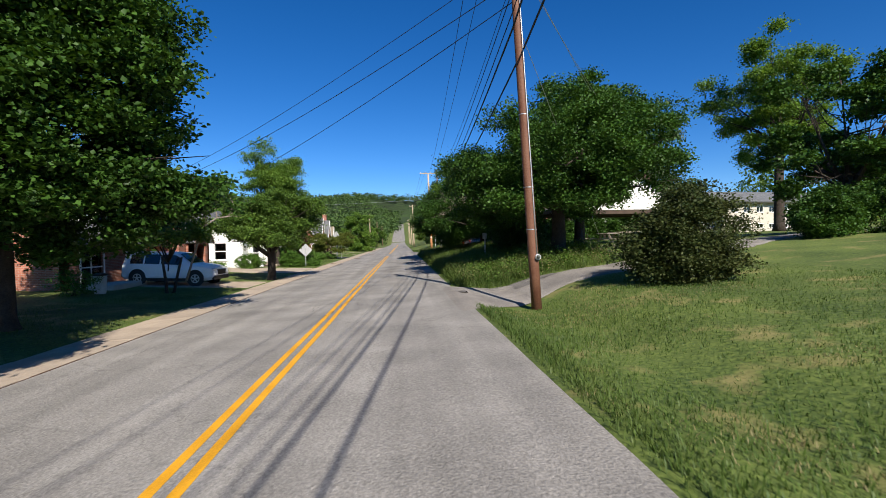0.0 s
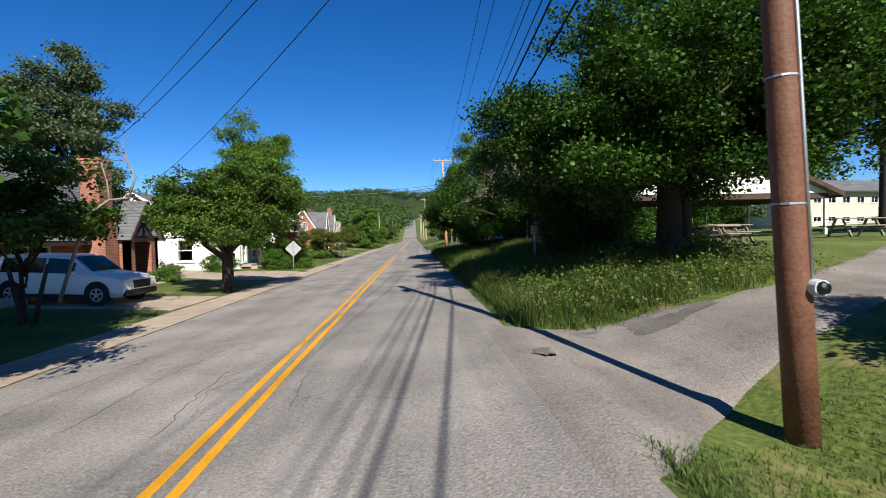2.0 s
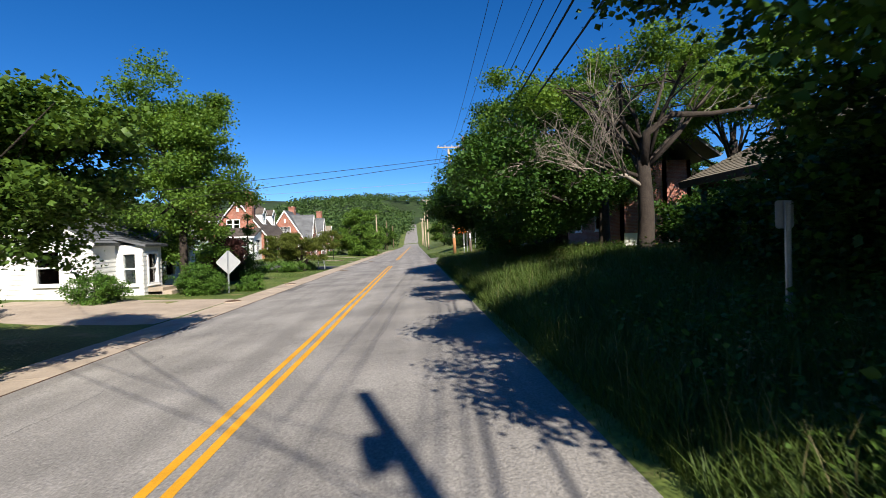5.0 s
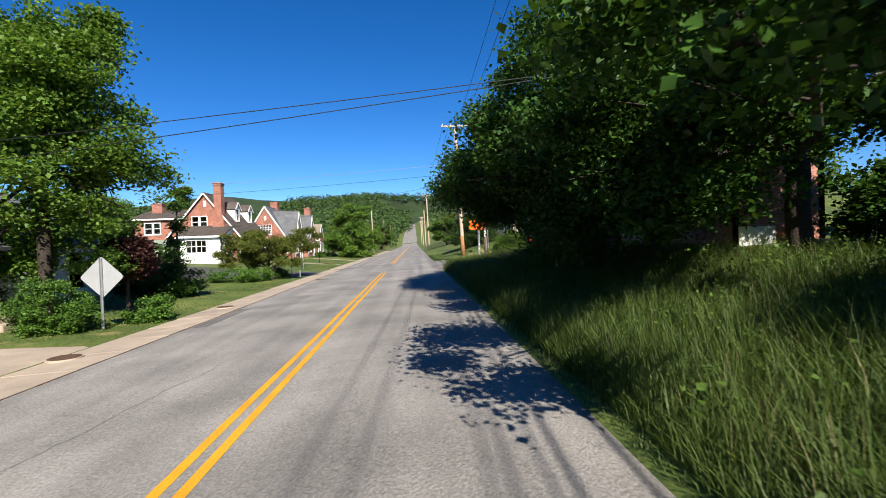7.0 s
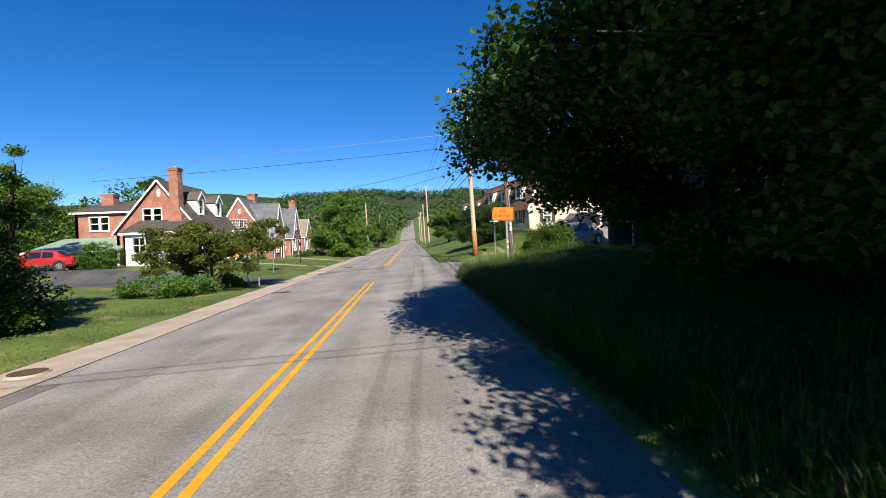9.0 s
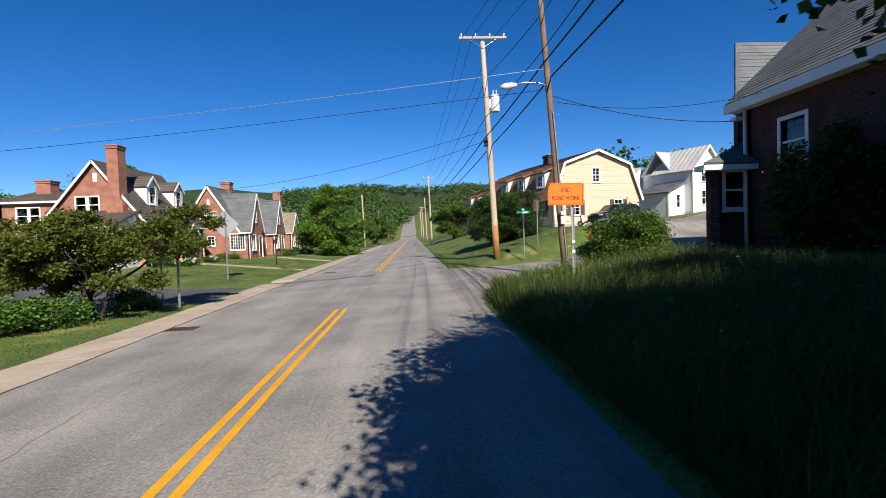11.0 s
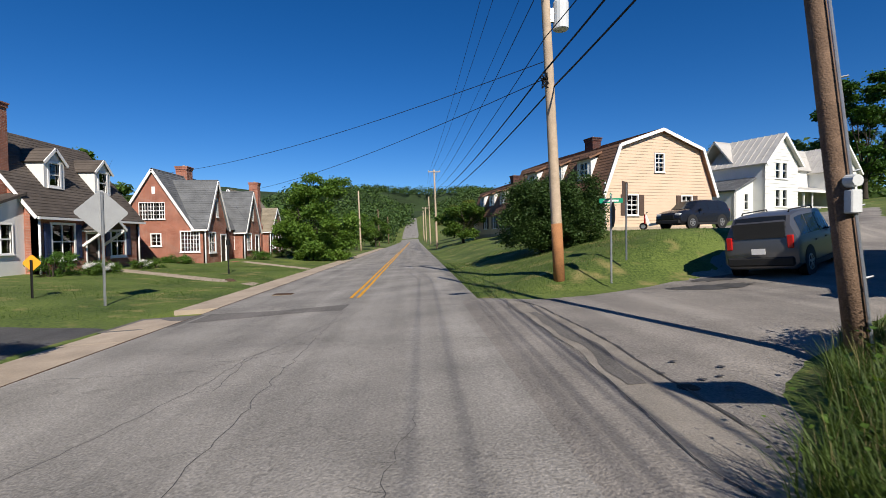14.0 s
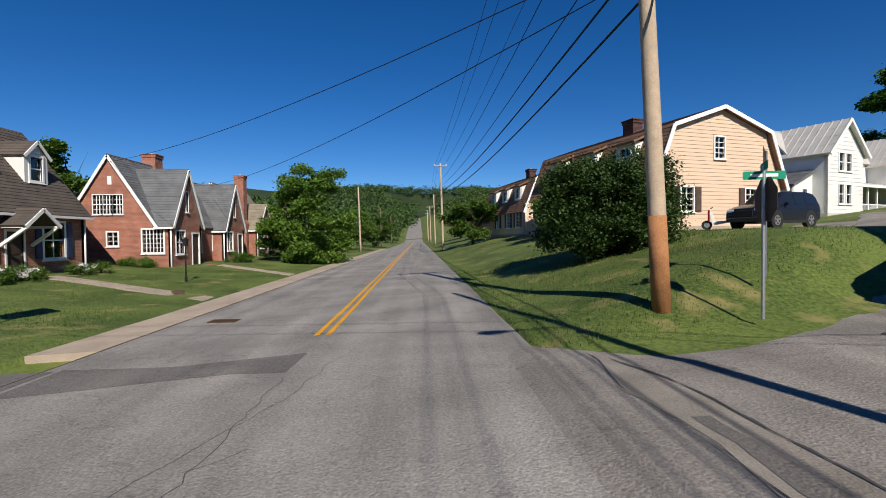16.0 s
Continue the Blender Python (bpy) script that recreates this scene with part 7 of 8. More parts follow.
shrub("clipped_hedge", "rounded clipped green hedge under the tree", -9.6, 41.8, [(0, 0, 0.68, 1.0, 0.85, 0.76), (0.3, -0.1, 0.4, 0.85, 0.75, 0.45)], HEDGE, 620, 36, 0.07, 0.06, 1)
shrub("clipped_hedge", "clipped green hedge beside the white house", -12.9, 43.3, [(0, 0, 0.6, 0.8, 0.7, 0.65)], HEDGE, 300, 34, 0.08, 0.07, 2)
shrub("clipped_hedge", "round clipped bush before the white wall", -12.0, 38.6, [(0, 0, 0.55, 0.95, 0.8, 0.6)], HEDGE, 320, 34, 0.08, 0.07, 3)
shrub("shrub", "dark low shrub at the lawn's edge", -7.9, 43.6, [(0, 0, 0.35, 0.6, 0.8, 0.35)], HEDGE, 160, 30, 0.08, 0.07, 4)
shrub("round_bush", "large clipped globe bush beside the sunroom", -22.3, 72.6, [(0, 0, 0.95, 1.4, 1.3, 1.1)], HEDGE, 420, 34, 0.1, 0.08, 5)
shrub("shrub", "broad low juniper under the Japanese maple", -10.6, 57.2, [(0, 0, 0.4, 1.3, 1.1, 0.45), (1.2, 1.0, 0.35, 0.9, 0.9, 0.4)], HEDGE, 320, 32, 0.1, 0.08, 6)
shrub("shrub", "leafy shrub at the end of the driveway", -8.9, 61.3, [(0, 0, 0.4, 0.7, 0.5, 0.45)], MID_LEAF, 140, 30, 0.1, 0.08, 7)
shrub("rhododendron", "tall dark shrub with bronze new growth on the lawn", 7.3, 11.7, [(0, 0, 1.1, 1.5, 1.2, 1.1), (0.8, 0.3, 1.6, 0.9, 0.9, 0.9), (-0.8, -0.1, 0.9, 0.9, 0.9, 0.8), (0.3, 0.2, 2.1, 0.7, 0.7, 0.6), (0.0, -0.4, 0.5, 1.3, 0.9, 0.5)], BRONZE_DARK, 1100, 44, 0.12, 0.07, 8)
shrub("yew_bush", "big dense dark evergreen on the lawn bank", 6.2, 76.0, [(0, 0, 1.6, 2.1, 1.9, 1.6), (1.0, 0.3, 1.2, 1.6, 1.5, 1.2), (-0.9, 0.2, 2.2, 1.3, 1.2, 1.1), (1.2, 0, 2.4, 1.0, 1.0, 0.9), (-1.2, -0.3, 1.0, 1.2, 1.2, 1.0)], CEDAR, 1900, 40, 0.14, 0.09, 9)
shrub("privet_bush", "overgrown light green privet by the side street", 6.4, 58.9, [(0, 0, 0.9, 0.85, 0.8, 0.95), (-0.5, 0.1, 0.7, 0.6, 0.6, 0.75), (0.5, -0.1, 0.7, 0.65, 0.6, 0.8)], MID_LEAF, 900, 40, 0.12, 0.07, 10)
for i, (x, y, s) in enumerate(((-12.2, 32.4, 0.5), (-12.3, 29.6, 0.45), (-13.2, 34.6, 0.6), (-14.4, 35.8, 0.8), (-13.0, 19.9, 0.8), (-17.6, 90.4, 0.45), (-16.4, 90.3, 0.45), (-17.2, 79.6, 0.8), (-13.9, 97.6, 0.7), (-13.4, 98.4, 0.55), (-13.6, 104.6, 0.7), (-13.0, 106.6, 0.6), (-16.9, 78.4, 0.9))):
    shrub("foundation_shrub", "small rounded shrub against the house wall", x, y, [(0, 0, s * 0.6, s, s, s * 0.7)], HEDGE, 90, 30, 0.08, 0.07, 40 + i)
shrub("dark_shrub", "dark dense shrub in the corner of the lot", -13.4, 52.6, [(0, 0, 0.8, 1.4, 1.5, 1.0)], MAPLE, 300, 30, 0.14, 0.1, 70)
shrub("dark_shrub", "dark shrub against the dark brick house", 10.9, 57.0, [(0, 0, 1.6, 0.6, 1.6, 1.7)], MAPLE, 400, 30, 0.14, 0.1, 71)
for i in range(9):
    x, y = -16.6 - (i % 2) * 0.4, 79.6 + i * 0.75
    if abs(y - 83.0) < 0.8:
        continue
    sh = shrub("flower_bed", "low bed of white flowers before the brick house", x + 0.6, y, [(0, 0, 0.25, 0.5, 0.45, 0.3)], MID_LEAF, 40, 26, 0.1, 0.08, 90 + i)
    leaves("blossom", lobes_to_clumps([(0, 0, 0.42, 0.5, 0.45, 0.2)], 26, i, 0.4), 8, 0.06, 0.05, FLOWER, i, sh)


# ---- poles, lamps and cables ----
def pole(label, x, y, top, r, mat, foot=None, foot_h=0.0, far=False):
    """A timber pole from its foot to the point top."""
    z = land(x, y) - 0.1
    t = thing("utility_pole", label, "utility pole", pose(x, y, z), "utility poles")
    v = Vector(top) - Vector((x, y, z))
    bm = bmesh.new()
    tube(bm, [v * f for f in (0, 0.15, 0.4, 0.7, 1.0)], [r, r * 0.97, r * 0.9, r * 0.8, r * 0.7], 8 if far else 14)
    part("shaft", bm, mat, t, smooth=True)
    if foot:
        bm = bmesh.new()
        f = foot_h / v.length
        tube(bm, [v * 0.0, v * f * 0.6, v * f], [r * 1.03, r * 1.02, r * 1.004], 14)
        part("stained_butt", bm, foot, t, "rust-brown stained foot of the pole", smooth=True)
    return t, v


def on(v, h):
    """The point of a pole's axis at height h above its foot."""
    return v * (h / v.z)


def crossarm(t, v, h, length, mat, insulators=4):
    c = on(v, h)
    a = part("crossarm", boxes((c.x - length / 2, c.x + length / 2, c.y - 0.2, c.y - 0.1, c.z - 0.06, c.z + 0.06), bevel=0.01), mat, t)
    for i in range(insulators):
        x = c.x + length * (i / (insulators - 1) - 0.5) * 0.9
        bm = bmesh.new()
        tube(bm, [(x, c.y - 0.15, c.z + 0.06), (x, c.y - 0.15, c.z + 0.12), (x, c.y - 0.15, c.z + 0.16), (x, c.y - 0.15, c.z + 0.22)], [0.02, 0.05, 0.035, 0.045], 8)
        part("insulator", bm, PORCELAIN, a)
    for s in (-1, 1):
        bm = bmesh.new()
        tube(bm, [(c.x + s * length * 0.3, c.y - 0.15, c.z - 0.05), (c.x, c.y - 0.15, c.z - 0.5)], 0.015, 5)
        part("brace", bm, STEEL, a)


pa, va = pole("brown creosoted timber utility pole with a meter box", 3.5, 12.15, (2.95, 12.3, 10.4), 0.14, POLE_RED)
c = on(va, 1.5)
bm = bmesh.new()
tube(bm, [(c.x + 0.08, c.y - 0.10, c.z - 0.02), (c.x + 0.08, c.y - 0.21, c.z - 0.02)], [0.075, 0.07], 16)
m1 = part("meter", bm, PORCELAIN, pa, "round grey meter")
bm = bmesh.new()
tube(bm, [(c.x + 0.08, c.y - 0.21, c.z - 0.02), (c.x + 0.08, c.y - 0.25, c.z - 0.02)], [0.06, 0.045], 16)
part("glass_cover", bm, GLASS, m1)
bm = bmesh.new()
tube(bm, [on(va, h) + Vector((0.07, -0.12, 0)) for h in (1.5, 3, 5, 7, 9)], 0.018, 8)
part("conduit", bm, STEEL, pa, smooth=True)
for h in (2.2, 3.3, 5.2):
    bm = bmesh.new()
    tube(bm, [on(va, h) - Vector((0, 0, 0.01)), on(va, h) + Vector((0, 0, 0.01))], 0.146 - h * 0.003, 14, cap=False)
    part("strap", bm, STEEL, pa)
box_c = on(va, 9.4)
part("terminal_box", boxes((box_c.x - 0.3, box_c.x - 0.1, box_c.y - 0.2, box_c.y + 0.1, box_c.z - 0.25, box_c.z + 0.2), bevel=0.02), BLACK, pa)

pe, ve = pole("weathered leaning timber utility pole with a street lamp", 4.97, 60.13, (4.62, 61.3, 10.9), 0.118, POLE_BROWN)
c = on(ve, 2.0)
part("meter_box", boxes((c.x - 0.06, c.x + 0.07, c.y - 0.22, c.y - 0.11, c.z - 0.18, c.z + 0.08), bevel=0.012), PORCELAIN, pe)
bm = bmesh.new()
tube(bm, [(c.x, c.y - 0.11, c.z + 0.18), (c.x, c.y - 0.23, c.z + 0.18)], [0.075, 0.065], 14)
part("meter", bm, PORCELAIN, pe)
for h in (1.1, 1.9, 2.3, 3.4, 4.4, 5.4):
    bm = bmesh.new()
    tube(bm, [on(ve, h) + Vector((0.14, -0.05, 0)), on(ve, h) + Vector((0.24, -0.05, 0.02))], 0.012, 5)
    part("step_bolt", bm, STEEL, pe)
bm = bmesh.new()
tube(bm, [on(ve, h) + Vector((0.03, -0.15, 0)) for h in (0.2, 2.0, 3.5, 5.5)], 0.018, 6)
part("ground_wire", bm, STEEL, pe)
c = on(ve, 6.4)
bm = bmesh.new()
tube(bm, [c, c + Vector((-0.3, 0, 0.1)), c + Vector((-0.8, 0, 0.13)), c + Vector((-1.1, 0, 0.06))], 0.03, 8)
arm = part("lamp_arm", bm, STEEL, pe, smooth=True)
bm = bmesh.new()
tube(bm, [c + Vector((-1.05, 0, 0.06)), c + Vector((-1.2, 0, 0.04)), c + Vector((-1.45, 0, 0.0)), c + Vector((-1.6, 0, -0.01))], [0.05, 0.1, 0.12, 0.05], 10)
part("lamp_head", bm, PORCELAIN, arm, "grey cobra-head street lamp", smooth=True)

pw, vw = pole("pale pine utility pole with crossarm and transformer", 4.3, 68.9, (3.98, 69.35, 11.4), 0.16, POLE_PALE, POLE_RUST, 1.75)
crossarm(pw, vw, 11.2, 2.4, POLE_PALE)
c = on(vw, 7.9)
bm = bmesh.new()
tube(bm, [c + Vector((0.42, -0.05, h)) for h in (-0.42, -0.40, 0.36, 0.42, 0.46)], [0.2, 0.23, 0.23, 0.2, 0.1], 16)
tr = part("transformer", bm, PORCELAIN, pw, "grey cylindrical transformer", smooth=False)
for dx in (-0.08, 0.08):
    bm = bmesh.new()
    tube(bm, [c + Vector((0.42 + dx, -0.05, 0.42)), c + Vector((0.42 + dx, -0.05, 0.68))], [0.035, 0.02], 8)
    part("bushing", bm, PORCELAIN, tr)
part("bracket", boxes((c.x + 0.1, c.x + 0.25, c.y - 0.1, c.y, c.z - 0.2, c.z + 0.2)), STEEL, pw)
c = on(vw, 5.9)
bm = bmesh.new()
rr = random.Random(4)
for i in range(7):
    pts = [c + Vector((-0.2 + rr.uniform(-0.12, 0.12), -0.15 + rr.uniform(-0.1, 0.1), 0.25 - 0.1 * k + rr.uniform(-0.05, 0.05))) for k in range(5)]
    tube(bm, pts, 0.02, 5)
part("cable_loop", bm, WIRE, pw, "tangle of black cable loops")

FAR = []
for x, y, h, s in ((3.0, 118, 10.4, 1.6), (3.2, 150, 9.5, 0), (3.2, 182, 9.5, 1.6), (3.4, 222, 9.8, 1.6), (4, 262, 10, 0), (5, 310, 10, 1.6), (-8.6, 132, 9.6, 0), (-8.6, 172, 9.0, 0), (-8.6, 214, 9.0, 0)):
    t, v = pole("distant timber utility pole beside the road", x, y, (x - 0.25, y, land(x, y) + h), 0.15, POLE_PALE if h > 9.4 else POLE_BROWN, far=True)
    if s:
        crossarm(t, v, h - 0.2, s, POLE_PALE, 2)
    FAR.append((x, y, h))


def cable(a, b, sag, r=0.012, mat=WIRE, label="black overhead cable between utility poles"):
    a, b = Vector(a), Vector(b)
    n = 14
    bm = bmesh.new()
    tube(bm, [a.lerp(b, i / n) - Vector((0, 0, sag * 4 * (i / n) * (1 - i / n))) for i in range(n + 1)], r, 5)
    return tagged(part("overhead_cable", bm, mat), label, "cable", "overhead cables")


A = Vector((3.5, 12.15, land(3.5, 12.15) - 0.1))
E_ = Vector((4.97, 60.13, land(4.97, 60.13) - 0.1))
W_ = Vector((4.3, 68.9, land(4.3, 68.9) - 0.1))
for dx, ha, he, hw, hd, r in ((-0.9, 10.2, 10.6, 11.25, 10.3, 0.011), (-0.45, 10.2, 10.5, 11.25, 10.3, 0.011), (0.5, 10.1, 10.5, 11.25, 10.3, 0.011), (0.12, 8.9, 9.0, 9.3, 8.6, 0.015), (-0.1, 7.9, 7.6, 7.2, 7.8, 0.015), (-0.16, 7.4, 7.1, 6.2, 7.2, 0.026), (0.1, 6.9, 6.7, 5.8, 6.8, 0.026)):
    p0 = Vector((A.x - 4.3 + dx, -26, ha + 0.2))
    p1 = A + on(va, ha) + Vector((dx, -0.1, 0))
    p2 = E_ + on(ve, he) + Vector((dx, -0.1, 0))
    p3 = W_ + on(vw, hw) + Vector((dx * 1.15, -0.15, 0))
    p4 = Vector((2.8 + dx * 0.8, 118, land(3, 118) + hd - 0.1))
    p5 = Vector((3.0 + dx * 0.8, 182, land(3, 182) + min(hd, 9.4) - 0.4))
    for a, b, s in ((p0, p1, 0.5), (p1, p2, 0.75), (p2, p3, 0.06), (p3, p4, 0.7), (p4, p5, 0.7)):
        cable(a, b, s, r)
# service drops over the road
for a, b, s, r, m in (
        (A + on(va, 9.3), (-16.5, 33.0, 5.8), 0.5, 0.010, WIRE), (A + on(va, 8.7), (-16.5, 33.0, 5.5), 0.6, 0.012, WIRE), (A + on(va, 8.2), (-17.2, 40.0, 5.2), 0.6, 0.012, WIRE),
        (A + on(va, 8.8), (-16.0, 12.0, 9.5), 0.4, 0.010, WIRE), (A + on(va, 9.6), (17.0, 31.5, 5.6), 0.4, 0.008, BARE_WIRE), (A + on(va, 9.4), (17.8, 31.5, 5.5), 0.5, 0.008, BARE_WIRE), (A + on(va, 7.6), (10.5, 24.5, 1.9), 0.0, 0.008, BARE_WIRE),
        ((7.5, 38.2, 5.6), (-17.9, 39.9, 3.6), 0.12, 0.010, WIRE), ((7.5, 37.8, 5.55), (-17.9, 40.2, 3.0), 0.12, 0.010, WIRE), (E_ + on(ve, 6.3), (-19.0, 67.0, 5.9), 0.1, 0.010, WIRE),
        (E_ + on(ve, 7.0), (-19.2, 67.4, 6.7), 0.1, 0.011, BARE_WIRE),
        (W_ + on(vw, 6.6), (-18.9, 91.0, 6.6), 0.6, 0.012, WIRE), (W_ + on(vw, 6.1), (-16.2, 99.0, 6.0), 0.6, 0.012, WIRE),
        (E_ + on(ve, 6.1), (11.3, 60.6, 5.2), 0.3, 0.012, WIRE), (E_ + on(ve, 5.9), (11.3, 59.0, 5.8), 0.4, 0.010, WIRE), (E_ + on(ve, 9.6), (14.8, 50.0, 7.6), 0.3, 0.010, WIRE)):
    cable(a, b, s, r, m, "service cable crossing above the road" if m is WIRE else "bare metal service cable")


# ---- signs ----
def rounded(w, h, r=0.04, n=4):
    pts = []
    for cx, cy, a0 in ((w / 2 - r, h / 2 - r, 0), (-w / 2 + r, h / 2 - r, 90), (-w / 2 + r, -h / 2 + r, 180), (w / 2 - r, -h / 2 + r, 270)):
        pts += [(cx + r * math.cos(radians(a0 + 90 * i / n)), cy + r * math.sin(radians(a0 + 90 * i / n))) for i in range(n + 1)]
    return pts


def plate(parent, name, poly, at, mat, label="", thick=0.004):
    bm = bmesh.new()
    prism(bm, poly, 0, thick)
    return part(name, bm, mat, parent, label, at=at)


def lettering(parent, text, size, at, mat):
    cu = bpy.data.curves.new("lettering", "FONT")
    cu.body, cu.size, cu.align_x, cu.align_y, cu.extrude = text, size, "CENTER", "CENTER", 0.0015
    cu.materials.append(mat)
    ob = new("lettering", cu)
    me = bpy.data.meshes.new_from_object(ob)
    bpy.data.objects.remove(ob)
    ob = new("lettering", me)
    ob.parent = parent
    ob.matrix_basis = at
    return ob


def channel_post(parent, h, mat=STEEL, lean=0.0):
    bm = bmesh.new()
    prism(bm, [(-0.035, 0), (-0.035, 0.02), (-0.015, 0.045), (0.015, 0.045), (0.035, 0.02), (0.035, 0), (0.028, 0), (0.028, 0.015), (0.012, 0.036), (-0.012, 0.036), (-0.028, 0.015), (-0.028, 0)], 0, h, "z")
    return part("post", bm, mat, parent, at=pose(0, 0, 0, 0, lean, 0))


def work_sign():
    x, y = 4.0, 56.55
    z = land(x, y) - 0.2
    g = thing("road_work_sign", "orange END ROAD WORK sign on a steel post", "road sign", pose(x, y, z, 0, 0, -6))
    channel_post(g, 2.86 - z)
    cz = 2.63 - z
    at = pose(-0.16, -0.02, cz, 0, 2.0, 0)
    p = plate(g, "panel", rounded(0.86, 0.54), at, ORANGE)
    outer, inner = rounded(0.82, 0.50, 0.035), rounded(0.795, 0.475, 0.03)
    bm = bmesh.new()
    a = [bm.verts.new((u, -0.002, w)) for u, w in outer]
    b = [bm.verts.new((u, -0.002, w)) for u, w in inner]
    for i in range(len(a)):
        j = (i + 1) % len(a)
        bm.faces.new((a[i], a[j], b[j], b[i]))
    part("border", bm, BLACK, p)
    lettering(p, "END", 0.15, pose(0, -0.004, 0.1, 90, 0, 0) @ Matrix.Diagonal((0.75, 1, 1, 1)), BLACK)
    lettering(p, "ROAD WORK", 0.15, pose(0, -0.004, -0.1, 90, 0, 0) @ Matrix.Diagonal((0.72, 1, 1, 1)), BLACK)
    for dz in (0.15, -0.15):
        bm = bmesh.new()
        tube(bm, [(0.16, -0.008, dz), (0.16, 0.0, dz)], 0.012, 8)
        part("bolt", bm, STEEL, p)
    for zz in (1.02, 1.26):
        bm = bmesh.new()
        tube(bm, [(0, -0.012, zz), (0, 0.0, zz)], 0.04, 14)
        part("reflector", bm, WHITE, g)
    return g


work_sign()


def back_sign(x, y, z0, zc, poly, turn, label, name="road_sign", post=0.0):
    g = thing(name, label, "road sign", pose(x, y, z0, 0, 0, turn))
    channel_post(g, (post or zc) - z0)
    p = plate(g, "panel", poly, pose(0, 0.05, zc - z0), SIGN_BACK)
    return g, p


def diamond(d):
    r = 0.05
    return [(0, -d), (r, -d + r * 0.4), (d - r * 0.4, -r), (d, 0), (d - r * 0.4, r), (r, d - r * 0.4), (0, d), (-r, d - r * 0.4), (-d + r * 0.4, r), (-d, 0), (-d + r * 0.4, -r), (-r, -d + r * 0.4)]


octagon = [(0.42 * math.cos(radians(22.5 + 45 * i)), 0.42 * math.sin(radians(22.5 + 45 * i))) for i in range(8)]
back_sign(-8.35, 41.95, -0.3, 1.1, diamond(0.54), 2, "bare aluminium back of a diamond road sign", post=1.62)
back_sign(-9.54, 70.45, -0.3, 2.66, diamond(0.70), 44, "bare aluminium back of a large diamond road sign", post=3.3)
g, p = back_sign(-12.5, 71.5, -0.7, 1.1, diamond(0.26), 10, "small amber diamond plaque on a thin dark post", "plaque_sign", post=1.2)
p.data.materials.clear()
p.data.materials.append(AMBER)
for c in g.children:
    if c is not p and c.name.startswith("post"):
        c.data.materials.clear()
        c.data.materials.append(BLACK)
g, p = back_sign(-8.25, 61.5, -0.5, 1.75, rounded(0.6, 0.75), 6, "twin steel sign posts with a brown panel in the tree", post=2.2)
p.data.materials.clear()
p.data.materials.append(BROWN_PAINT)
back_sign(-7.7, 61.46, -0.5, 2.05, rounded(0.3, 0.45), 4, "thin steel sign post with a small panel back", post=2.3)
back_sign(4.4, 24.9, land(4.4, 24.9) - 0.1, 1.95, rounded(0.25, 0.32), 8, "small grey sign back among the weeds", post=2.1)

x, y = 5.5, 68.04
g = thing("street_name_sign", "green street name blades on a slim steel post", "street sign", pose(x, y, 0.4))
bm = bmesh.new()
tube(bm, [(0, 0, 0), (0.0, 0, 2.45)], 0.03, 8)
part("post", bm, STEEL, g)
for a, zz in ((-12, 2.28), (62, 2.42)):
    b = plate(g, "name_blade", rounded(0.62, 0.13, 0.015), pose(0, -0.01, zz, 0, 0, a), GREEN_SIGN, "green name blade with a pale bar", 0.006)
    plate(b, "name_bar", rounded(0.4, 0.05, 0.01), pose(0, -0.002, 0), WHITE, "", 0.0015)
plate(g, "stop_panel", [(u * 0.9, w * 0.9) for u, w in octagon], pose(0.06, 0.03, 1.9, 0, 0, 78), BROWN_PAINT, "dark back of an octagonal sign")
g, p = back_sign(6.54, 69.33, 0.95, 3.05, rounded(0.62, 0.62, 0.03), 50, "dark square sign back on a steel post", post=3.3)
p.data.materials.clear()
p.data.materials.append(BROWN_PAINT)

# lamp post of the cottage garden
x, y = -10.6, 83.0
g = thing("garden_lamp_post", "slim black garden lamp post on the lawn", "lamp post", pose(x, y, land(x, y) - 0.05))
bm = bmesh.new()
tube(bm, [(0, 0, 0), (0, 0, 0.3), (0, 0, 0.32), (0, 0, 1.7)], [0.06, 0.06, 0.035, 0.03], 10)
part("post", bm, BLACK, g)
part("lantern", boxes((-0.09, 0.09, -0.09, 0.09, 1.7, 1.98), (-0.12, 0.12, -0.12, 0.12, 1.98, 2.02), (-0.05, 0.05, -0.05, 0.05, 2.02, 2.1), bevel=0.01), BLACK, g)
for i, (x, y) in enumerate(((-9.2, 79.4), (-8.9, 78.9))):
    g = thing("landscape_stone", "dark flat stone lying on the lawn", "stone", pose(x, y, land(x, y), 0, 0, 30 * i), "stones")
    bm = bmesh.new()
    bmesh.ops.create_icosphere(bm, subdivisions=2, radius=0.25)
    for v in bm.verts:
        v.co += Vector((noise.noise(v.co * 4), noise.noise(v.co * 4 + Vector((5, 0, 0))), 0)) * 0.08
        v.co.z *= 0.4
    part("rock", bm, RUST_IRON, g)


